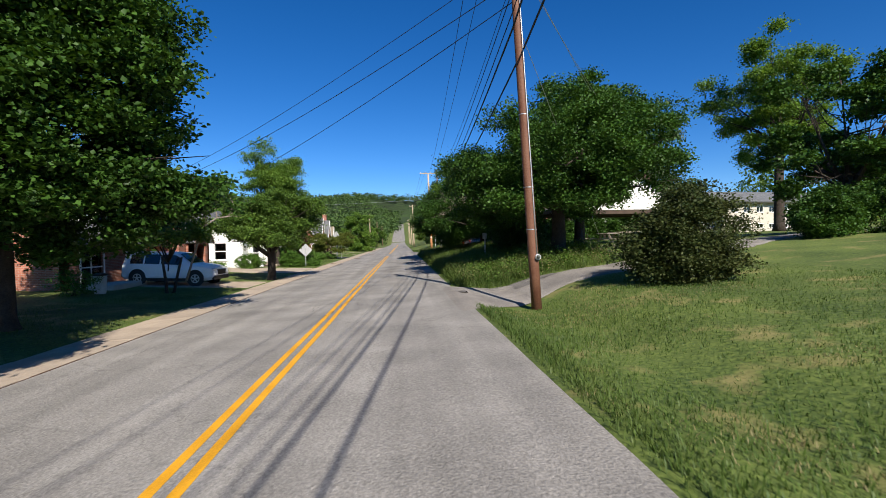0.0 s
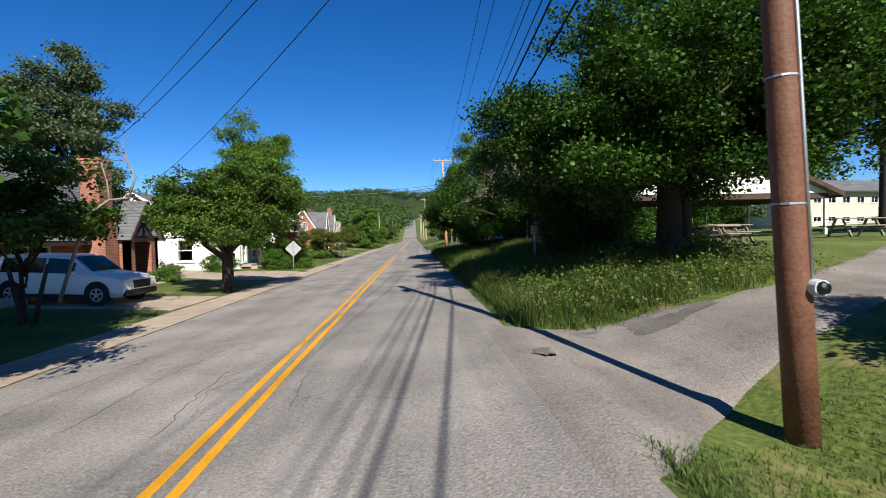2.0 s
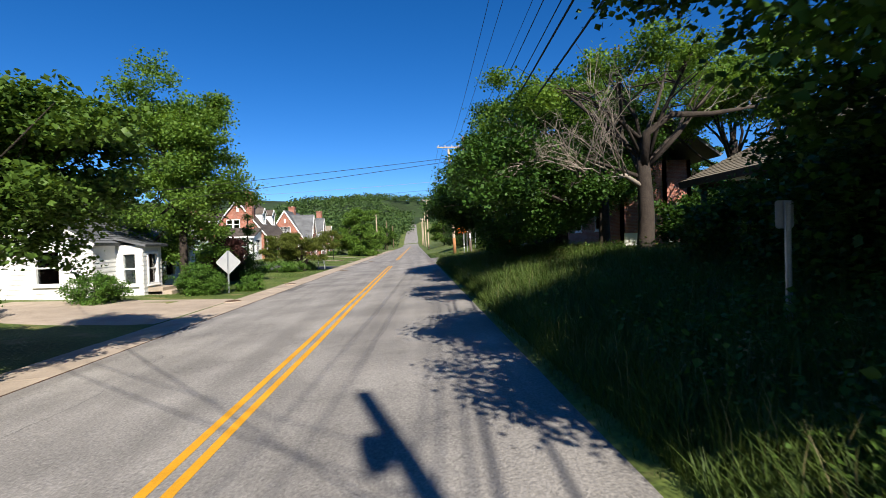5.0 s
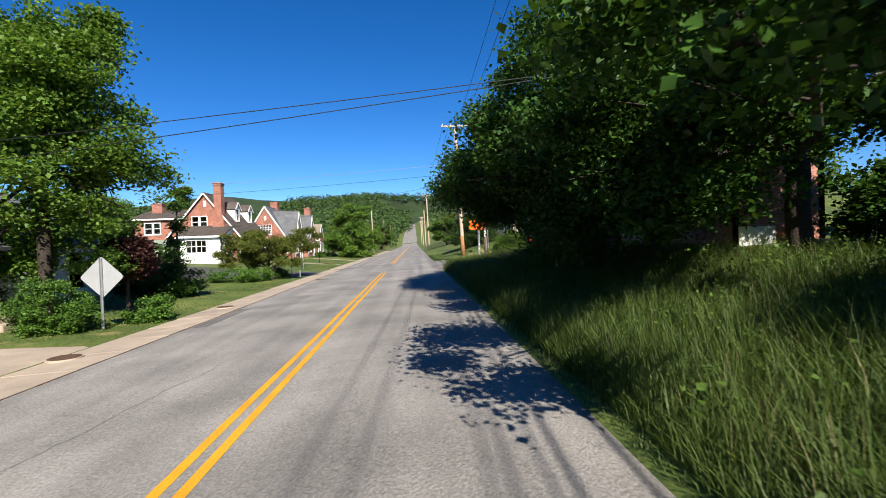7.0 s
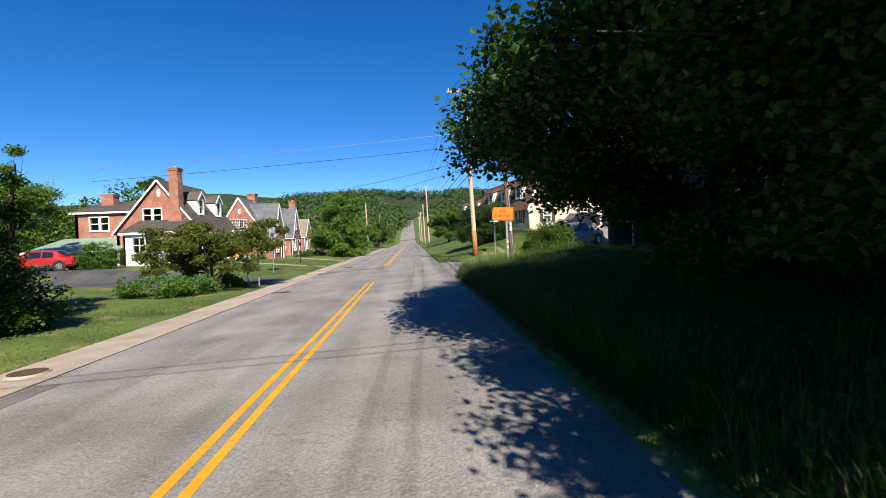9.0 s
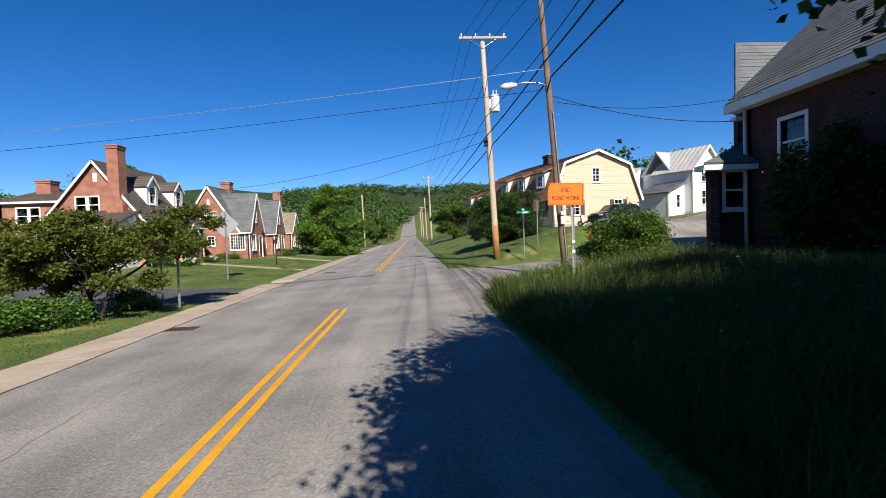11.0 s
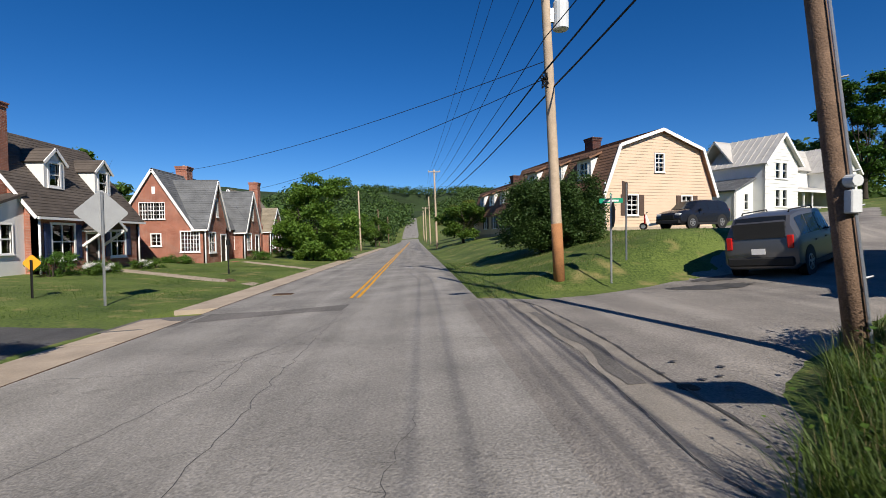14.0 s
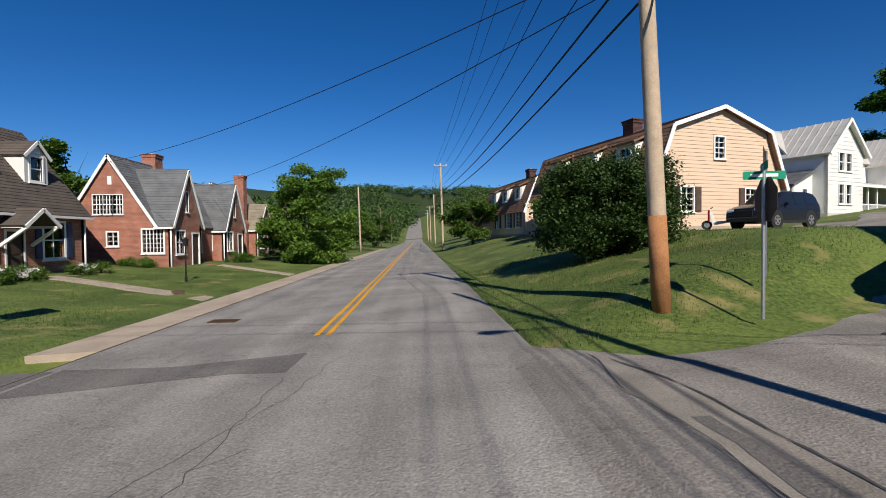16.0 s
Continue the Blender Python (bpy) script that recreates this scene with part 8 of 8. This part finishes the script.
# ---- vehicles ----
def car(name, label, at, paint, L, W, H, wheel=0.34, boxy=0.5, hood=1.0, rear_drop=0.0, roof_rack=False):
    """A car facing local +y, lofted from cross sections; windows, lamps and wheels are parts."""
    g = thing(name, label, "car", at, "cars")
    w = W / 2
    r0, r1 = -L / 2, L / 2
    cab_r = r0 + 0.32 + rear_drop
    ws_top, ws_base = 0.18 * L * 0.45 + 0.05, L * 0.24
    zs = H * 0.60
    S = [(r0, 0.45, 0.72, 0.76, 0.86, 0.80), (r0 + 0.05, 0.30, zs - 0.03, zs + 0.06, 0.96, 0.82), (r0 + 0.12 + rear_drop * 0.6, 0.26, zs, zs + 0.10 + (0.30 if boxy > 0.4 else 0.05), 0.985, 0.80),
         (cab_r, 0.24, zs, H - 0.06, 0.99, 0.76), (cab_r + 0.5, 0.24, zs, H, 1.0, 0.76), (ws_top - 0.5, 0.24, zs - 0.02, H, 1.0, 0.76), (ws_top, 0.24, zs - 0.03, H - 0.04, 1.0, 0.75),
         (ws_base, 0.24, zs - 0.05, hood + 0.02, 1.0, 0.80), (ws_base + 0.35, 0.24, hood - 0.10, hood, 0.99, 0.78), (r1 - 0.3, 0.26, hood - 0.16, hood - 0.07, 0.95, 0.72), (r1 - 0.06, 0.32, hood - 0.30, hood - 0.18, 0.90, 0.70), (r1, 0.42, 0.62, 0.68, 0.82, 0.66)]

    def sec(y):
        for a, b in zip(S, S[1:]):
            if a[0] <= y <= b[0]:
                f = (y - a[0]) / (b[0] - a[0])
                return [p + (q - p) * f for p, q in zip(a, b)]
        return list(S[-1])
    bm = bmesh.new()
    rings = []
    for y, zb, z1, zt, k, kt in S:
        half = [(0, zb), (0.84 * w * k, zb), (w * k, zb + 0.14), (w * k * 1.0, z1 * 0.72 + zb * 0.28), (0.975 * w * k, z1), (w * k * kt, zt - 0.03), (w * k * kt * 0.8, zt), (0, zt + 0.01)]
        rings.append([bm.verts.new((x, y, z)) for x, z in half] + [bm.verts.new((-x, y, z)) for x, z in half[-2:0:-1]])
    n = len(rings[0])
    for a, b in zip(rings, rings[1:]):
        for i in range(n):
            bm.faces.new((a[i], a[(i + 1) % n], b[(i + 1) % n], b[i]))
    bm.faces.new(rings[0])
    bm.faces.new(rings[-1][::-1])
    body = part("body", bm, paint, g, smooth=True)
    mod = body.modifiers.new("split", "EDGE_SPLIT")
    mod.split_angle = radians(38)

    def side_pt(y, f, s, out=0.008):
        _, zb, z1, zt, k, kt = sec(y)
        return Vector((s * (0.975 * w * k + (w * k * kt - 0.975 * w * k) * f + out), y, z1 + (zt - 0.03 - z1) * f))
    spans = [(cab_r + 0.12, cab_r + 0.75), (cab_r + 0.83, cab_r + 1.55), (cab_r + 1.63, ws_top + 0.18)]
    for s in (-1, 1):
        for ya, yb in spans:
            bm = bmesh.new()
            lo = [bm.verts.new(side_pt(ya + (yb - ya) * i / 4, 0.12, s)) for i in range(5)]
            hi = [bm.verts.new(side_pt(ya + (yb - ya) * i / 4, 0.86, s)) for i in range(5)]
            for i in range(4):
                bm.faces.new((lo[i], lo[i + 1], hi[i + 1], hi[i]))
            part("side_window", bm, CAR_GLASS, g)
    for name_, y0, y1, f0, f1 in (("windscreen", ws_base - 0.03, ws_top + 0.04, 0, 0), ("rear_window", r0 + 0.10 + rear_drop * 0.6, cab_r - 0.02, 0, 0)):
        bm = bmesh.new()
        vs = []
        for y in (y0, y1):
            _, zb, z1, zt, k, kt = sec(y)
            zz = zt
            for x in (-0.88, 0, 0.88):
                vs.append(bm.verts.new((x * w * k * kt, y + (0.02 if name_ == "windscreen" else -0.02), zz + (0.018 if x == 0 else 0.0))))
        bm.faces.new((vs[0], vs[1], vs[4], vs[3]))
        bm.faces.new((vs[1], vs[2], vs[5], vs[4]))
        part(name_, bm, CAR_GLASS, g)
    if boxy > 0.4:
        part("tailgate_glass", boxes((-w * 0.68, w * 0.68, r0 + 0.03, r0 + 0.15, zs + 0.06, H - 0.22)), CAR_GLASS, g)
    for s in (-1, 1):
        x = s * w * 0.80
        part("tail_lamp", boxes((x - 0.07, x + 0.07, r0 - 0.01, r0 + 0.16, zs - 0.22, zs + 0.12), bevel=0.015), TAIL_RED, g)
        x = s * w * 0.66
        part("headlamp", boxes((x - 0.17, x + 0.17, r1 - 0.24, r1 - 0.03, hood - 0.34, hood - 0.20), bevel=0.03), LAMP_CLEAR, g)
        m = pose(s * (w + 0.07), ws_base - 0.35, zs + 0.06)
        part("mirror", boxes((-0.09, 0.09, -0.05, 0.06, -0.06, 0.08), bevel=0.025), paint, g, at=m)
        part("sill_trim", boxes((s * w - 0.03 if s > 0 else -w - 0.01, s * w + 0.01 if s > 0 else -w + 0.03, r0 + 1.1, r1 - 1.15, 0.22, 0.36), bevel=0.01), PLASTIC, g)
        for k in (0.3, 1.15):
            part("door_handle", boxes((s * w - 0.015, s * w + 0.025, cab_r + 0.75 + k, cab_r + 0.92 + k, zs - 0.16, zs - 0.12), bevel=0.006), paint, g)
    part("bumper", boxes((-w * 0.88, w * 0.88, r0 - 0.05, r0 + 0.12, 0.36, 0.60), bevel=0.04), PLASTIC if boxy > 0.4 else paint, g)
    part("bumper", boxes((-w * 0.84, w * 0.84, r1 - 0.14, r1 + 0.04, 0.30, 0.50), bevel=0.04), PLASTIC, g)
    part("grille", boxes((-w * 0.45, w * 0.45, r1 - 0.1, r1 + 0.015, 0.54, hood - 0.26), bevel=0.01), BLACK, g)
    part("number_plate", boxes((-0.16, 0.16, r0 - 0.065, r0 - 0.05, 0.68, 0.83)), WHITE, g)
    if roof_rack:
        for s in (-1, 1):
            bm = bmesh.new()
            tube(bm, [(s * w * 0.62, cab_r + 0.3, H), (s * w * 0.62, cab_r + 0.35, H + 0.05), (s * w * 0.62, ws_top - 0.2, H + 0.05), (s * w * 0.62, ws_top - 0.1, H - 0.02)], 0.02, 6)
            part("roof_rail", bm, PLASTIC, g)
    for y in (r0 + 0.82, r1 - 0.86):
        for s in (-1, 1):
            x = s * (w - 0.11)
            bm = bmesh.new()
            tube(bm, [(x - 0.11, y, wheel), (x - 0.09, y, wheel), (x + 0.09, y, wheel), (x + 0.11, y, wheel)], [wheel * 0.9, wheel, wheel, wheel * 0.9], 22)
            t = part("wheel", bm, TYRE, g, smooth=False)
            bm = bmesh.new()
            tube(bm, [(x + s * 0.10, y, wheel), (x + s * 0.118, y, wheel)], [wheel * 0.62, wheel * 0.6], 20)
            part("rim", bm, RIM, t)
            # Flat black disc paints the shaded gaps between the spokes.
            bm = bmesh.new()
            tube(bm, [(x + s * 0.116, y, wheel), (x + s * 0.121, y, wheel)], [wheel * 0.5, wheel * 0.5], 20)
            part("rim_recess", bm, PLASTIC, t)
            for i in range(5):
                a = radians(72 * i + 18)
                bm = bmesh.new()
                board(bm, (x + s * 0.123, y, wheel), (x + s * 0.123, y + wheel * 0.58 * math.cos(a), wheel + wheel * 0.58 * math.sin(a)), 0.016, 0.055)
                part("spoke", bm, RIM, t)
            bm = bmesh.new()
            tube(bm, [(x + s * 0.105, y, wheel + 0.02), (x + s * 0.113, y, wheel + 0.02)], [wheel * 1.2, wheel * 1.2], 24)
            part("wheel_arch", bm, PLASTIC, g)
    return g


def ground_at(x, y, turn=0):
    e = 0.8
    dzx, dzy = (land(x + e, y) - land(x - e, y)) / (2 * e), (land(x, y + e) - land(x, y - e)) / (2 * e)
    nrm = Vector((-dzx, -dzy, 1)).normalized()
    q = Vector((0, 0, 1)).rotation_difference(nrm).to_matrix().to_4x4()
    return Matrix.Translation((x, y, land(x, y) + 0.025)) @ q @ pose(0, 0, 0, 0, 0, turn)


car("suv", "dark silver boxy SUV on the side street", ground_at(11.1, 68.5, -56), CAR_SILVER, 4.45, 1.78, 1.72, 0.36, 0.8, 1.08, roof_rack=True)
car("suv", "white crossover SUV parked on a concrete driveway", ground_at(-11.35, 24.95, -95), CAR_WHITE, 4.5, 1.84, 1.62, 0.35, 0.6, 1.05)
car("hatchback", "black compact crossover parked beside the cream house", ground_at(15.7, 81.0, 112), CAR_BLACK, 4.1, 1.76, 1.58, 0.34, 0.6, 1.05)
car("sedan", "dark red sedan parked on the driveway", ground_at(-25.6, 71.6, 100), CAR_RED, 4.6, 1.78, 1.42, 0.32, 0.2, 0.95, rear_drop=0.75)
car("sedan", "dark grey car parked on the driveway", ground_at(-28.6, 70.0, 96), CAR_BLACK, 4.4, 1.76, 1.55, 0.33, 0.6, 1.0)


def scooter(at):
    g = thing("motor_scooter", "white and red motor scooter parked by the wall", "scooter", at)
    for y in (-0.6, 0.6):
        bm = bmesh.new()
        tube(bm, [(-0.05, y, 0.22), (0.05, y, 0.22)], 0.22, 16)
        t = part("wheel", bm, TYRE, g)
        bm = bmesh.new()
        tube(bm, [(-0.055, y, 0.22), (0.055, y, 0.22)], 0.12, 12)
        part("hub", bm, RIM, t)
    bm = bmesh.new()
    prism(bm, [(-0.85, 0.45), (-0.2, 0.3), (0.25, 0.22), (0.4, 0.3), (0.5, 0.85), (0.42, 0.9), (0.25, 0.38), (-0.15, 0.4), (-0.25, 0.68), (-0.85, 0.72)], -0.14, 0.14, "x")
    part("body", bm, WHITE, g)
    part("seat", boxes((-0.13, 0.13, -0.85, -0.25, 0.72, 0.82), bevel=0.03), BLACK, g)
    bm = bmesh.new()
    tube(bm, [(-0.32, 0.38, 1.02), (-0.1, 0.44, 0.98), (0.1, 0.44, 0.98), (0.32, 0.38, 1.02)], 0.02, 6)
    part("handlebar", bm, BLACK, g)
    part("front_shield", boxes((-0.17, 0.17, 0.48, 0.56, 0.35, 0.92), bevel=0.03), CAR_RED, g)
    return g


scooter(ground_at(13.9, 81.8, 60))
g = thing("rubbish_bin", "grey plastic rubbish bin by the steps", "bin", pose(-12.4, 20.6, land(-12.4, 20.6)))
bm = bmesh.new()
tube(bm, [(0, 0, 0), (0, 0, 0.75)], [0.2, 0.25], 14)
part("body", bm, PORCELAIN, g)
bm = bmesh.new()
tube(bm, [(0, 0, 0.75), (0, 0, 0.82), (0, 0, 0.86)], [0.27, 0.26, 0.1], 14)
part("lid", bm, PLASTIC, g)

# ---- grass and weeds ----
gr = np.random.default_rng(7)


def scatter(n, x0, x1, y0, y1, keep=None, bias=1.0):
    x = x0 + (x1 - x0) * gr.random(n) ** bias
    y = y0 + (y1 - y0) * gr.random(n)
    p = np.stack([x, y], 1)
    return p if keep is None else p[[keep(a, b) for a, b in p]]


def off_drive(x, y):
    return y < 11.9 + 0.62 * max(0, x - 2.9) + 0.25 * noise.noise((x, y, 0)) or y > 16.6 + 0.48 * max(0, x - 5.4) + 0.35 * noise.noise((x, y, 3))


def tufts(spots, per, spread):
    """Several blades round each spot."""
    p = np.repeat(np.asarray(spots, float), per, axis=0)
    return p + gr.normal(size=p.shape) * spread


def bank(x, y):
    return off_drive(x, y) and y > 16 and (y < 57.3 + 1.05 * max(0.0, min(x - 2, 4)) + 0.4 * noise.noise((x, y, 1)))


blades("tall_weeds", scatter(95000, 1.95, 9.0, 16.5, 60.5, bank, 1.7), 0.31, 0.010, WEEDS, 1, 0.9, "rank knee-high grass and weeds on the roadside bank")
blades("tall_weeds", scatter(26000, 2.2, 7.0, 54.0, 61.6, bank), 0.36, 0.010, WEEDS, 2, 0.4, "rank knee-high grass and weeds by the sign")
blades("grass_tufts", tufts(scatter(3600, 2.15, 7.5, 17.0, 59.5, bank, 1.4), 18, 0.075), 0.50, 0.010, WEEDS, 12, 0.75, "arching tufts of long grass on the bank")
blades("grass_tufts", tufts(scatter(900, 2.05, 4.2, 26.0, 58.5, bank, 1.2), 16, 0.06), 0.62, 0.008, WEEDS, 13, 0.6, "tall grass tufts at the foot of the bank")
blades("seed_heads", np.concatenate([scatter(3600, 2.1, 7.0, 17, 59.5, bank, 1.5), scatter(1800, 2.3, 7.5, 52, 60.5, bank)]), 0.6, 0.006, STRAW, 3, 0.35, "dry seed heads above the weeds")
tops = np.concatenate([scatter(650, 2.4, 9.5, 16.8, 26, bank), scatter(700, 2.3, 8.0, 26, 60, bank)])
leaves("weed_foliage", [(x, y, land(x, y) + 0.2) for x, y in tops], 34, 0.19, 0.05, MID_LEAF, 77, droop=0.0)
tagged(bpy.data.objects["weed_foliage"], "broad-leaved weeds spilling down the bank", "weeds", kind="stuff")
tops = np.concatenate([scatter(260, 2.6, 9.5, 17, 26, bank), scatter(90, 2.3, 8.0, 26, 60, bank)])
leaves("bramble", [(x, y, land(x, y) + 0.32) for x, y in tops], 26, 0.16, 0.085, MID_LEAF, 78, droop=0.0)
tagged(bpy.data.objects["bramble"], "pale green brambles and saplings among the weeds", "weeds", kind="stuff")
tops = scatter(220, 2.3, 9.5, 16.8, 24, bank)
leaves("dry_weeds", [(x, y, land(x, y) + 0.25) for x, y in tops], 22, 0.15, 0.05, STRAW, 79, droop=0.0)
tagged(bpy.data.objects["dry_weeds"], "dry straw-coloured weeds by the drive", "weeds", kind="stuff")


blades("lawn_grass", scatter(60000, 1.9, 11, 1.5, 17, lambda x, y: y < 11.9 + 0.62 * max(0, x - 2.9) + 0.25 * noise.noise((x, y, 0)), 1.4), 0.075, 0.010, TURF, 4, 0.6, "short mown grass on the lawn beside the road")
blades("lawn_grass", scatter(30000, 1.75, 11.5, 67.6, 84, lambda x, y: y > 67.0 + 0.58 * max(0, x - 3.6) + 0.3 * noise.noise((x, y, 0)), 1.3), 0.07, 0.010, TURF, 5, 0.6, "short mown grass on the lawn bank")
blades("lawn_grass", scatter(17000, -12, -7.15, 5, 22.9), 0.07, 0.010, TURF, 6, 0.6, "short mown grass under the maple")
blades("lawn_grass", scatter(22000, -13, -7.15, 40.4, 61.6), 0.07, 0.010, TURF, 7, 0.6, "short mown grass along the pavement")
blades("lawn_grass", scatter(26000, -15.5, -7.15, 68.3, 90), 0.07, 0.010, TURF, 8, 0.6, "short mown grass before the brick houses")


def worn(x, y):
    return y < 11.6 + 0.52 * max(0, x - 3) and noise.noise((x * 0.55, y * 0.55, 4.0)) > 0.12


blades("dry_turf", scatter(26000, 1.9, 11, 1.5, 16, worn), 0.06, 0.009, STRAW, 14, 0.9, "dry yellowed patches in the lawn")
blades("dry_turf", scatter(16000, 2.2, 11, 68.5, 84, lambda x, y: noise.noise((x * 0.6, y * 0.6, 2.0)) > 0.16 and y > 68.4 + 0.62 * max(0, x - 3.5)), 0.06, 0.009, STRAW, 15, 0.9, "dry yellowed patches in the lawn bank")
blades("edge_grass", scatter(13000, 1.78, 2.25, -2, 57, lambda x, y: y < 11.8 or y > 17), 0.12, 0.010, WEEDS, 9, 0.8, "ragged grass overhanging the edge of the road")

# ---- distance ----
hill_x = [-420 + i * 20 for i in range(43)]
hill_y = [330 + j * 25 for j in range(24)]


def hill_z(x, y):
    base = far_rise(y)
    side = smoothstep(12, 70, abs(x - 6))
    top = 30 * smoothstep(420, 640, y) * (0.7 + 0.5 * noise.noise((x * 0.006, y * 0.004, 1.0)))
    return base - 2 + (6 * side + top) * (0.25 + 0.75 * side if y < 640 else 1.0) + 4 * noise.noise((x * 0.02, y * 0.02, 0.0)) * side


sheet("wooded_hill", hill_x, hill_y, hill_z, FOREST_FLOOR, "wooded hillside closing the view beyond the road", "hill")
pts = [(x, y, hill_z(x, y) + gr.uniform(1, 7)) for x, y in zip(gr.uniform(-150, 190, 7800), gr.uniform(335, 900, 7800)) if abs(x - 6) > 9 + (y > 640) * -20]
leaves("hill_woods", pts, 10, 2.0, 2.2, FAR_LEAF, 81)
tagged(bpy.data.objects["hill_woods"], "dense green woods covering the distant hill", "woods", kind="stuff")
pts = []
for i in range(230):
    s = 1 if i % 2 else -1
    x, y = 2 + s * gr.uniform(12, 95), gr.uniform(118, 340)
    if s > 0 and y < 140 and x < 20:
        continue
    r, h = gr.uniform(2.5, 4.5), gr.uniform(5, 10)
    for _ in range(40):
        a, b = gr.uniform(0, 6.28), gr.uniform(0.1, 1)
        pts.append((x + r * b * math.cos(a), y + r * b * math.sin(a), land(x, y) + 0.6 + h * gr.random()))
leaves("far_trees", pts, 11, 0.8, 0.85, FAR_LEAF, 82)
tagged(bpy.data.objects["far_trees"], "belt of leafy trees on both sides of the far road", "trees", kind="stuff")
pts = []
for i in range(46):
    x, y = (gr.uniform(-75, -38), gr.uniform(10, 125)) if i < 22 else (gr.uniform(30, 85), gr.uniform(5, 130))
    if i >= 22 and 24 < x < 62 and 50 < y < 112:
        continue
    r, h = gr.uniform(3, 5), gr.uniform(6, 12)
    for _ in range(80):
        a, b = gr.uniform(0, 6.28), gr.uniform(0.1, 1)
        pts.append((x + r * b * math.cos(a), y + r * b * math.sin(a), land(x, y) + 0.4 + h * gr.random()))
leaves("garden_trees", pts, 16, 0.55, 0.5, MID_LEAF, 83)
tagged(bpy.data.objects["garden_trees"], "leafy trees behind the houses on both sides", "trees", kind="stuff")

# ---- bricks of the corner bay ----
bay = [c for c in CORNER.children if c.name.startswith("bay")][0]
bm = bmesh.new()
box(bm, 0, 0.205, -0.004, 0.05, 0, 0.065, bevel=0.004)
brick_mesh = bpy.data.meshes.new("brick")
bm.to_mesh(brick_mesh)
bm.free()
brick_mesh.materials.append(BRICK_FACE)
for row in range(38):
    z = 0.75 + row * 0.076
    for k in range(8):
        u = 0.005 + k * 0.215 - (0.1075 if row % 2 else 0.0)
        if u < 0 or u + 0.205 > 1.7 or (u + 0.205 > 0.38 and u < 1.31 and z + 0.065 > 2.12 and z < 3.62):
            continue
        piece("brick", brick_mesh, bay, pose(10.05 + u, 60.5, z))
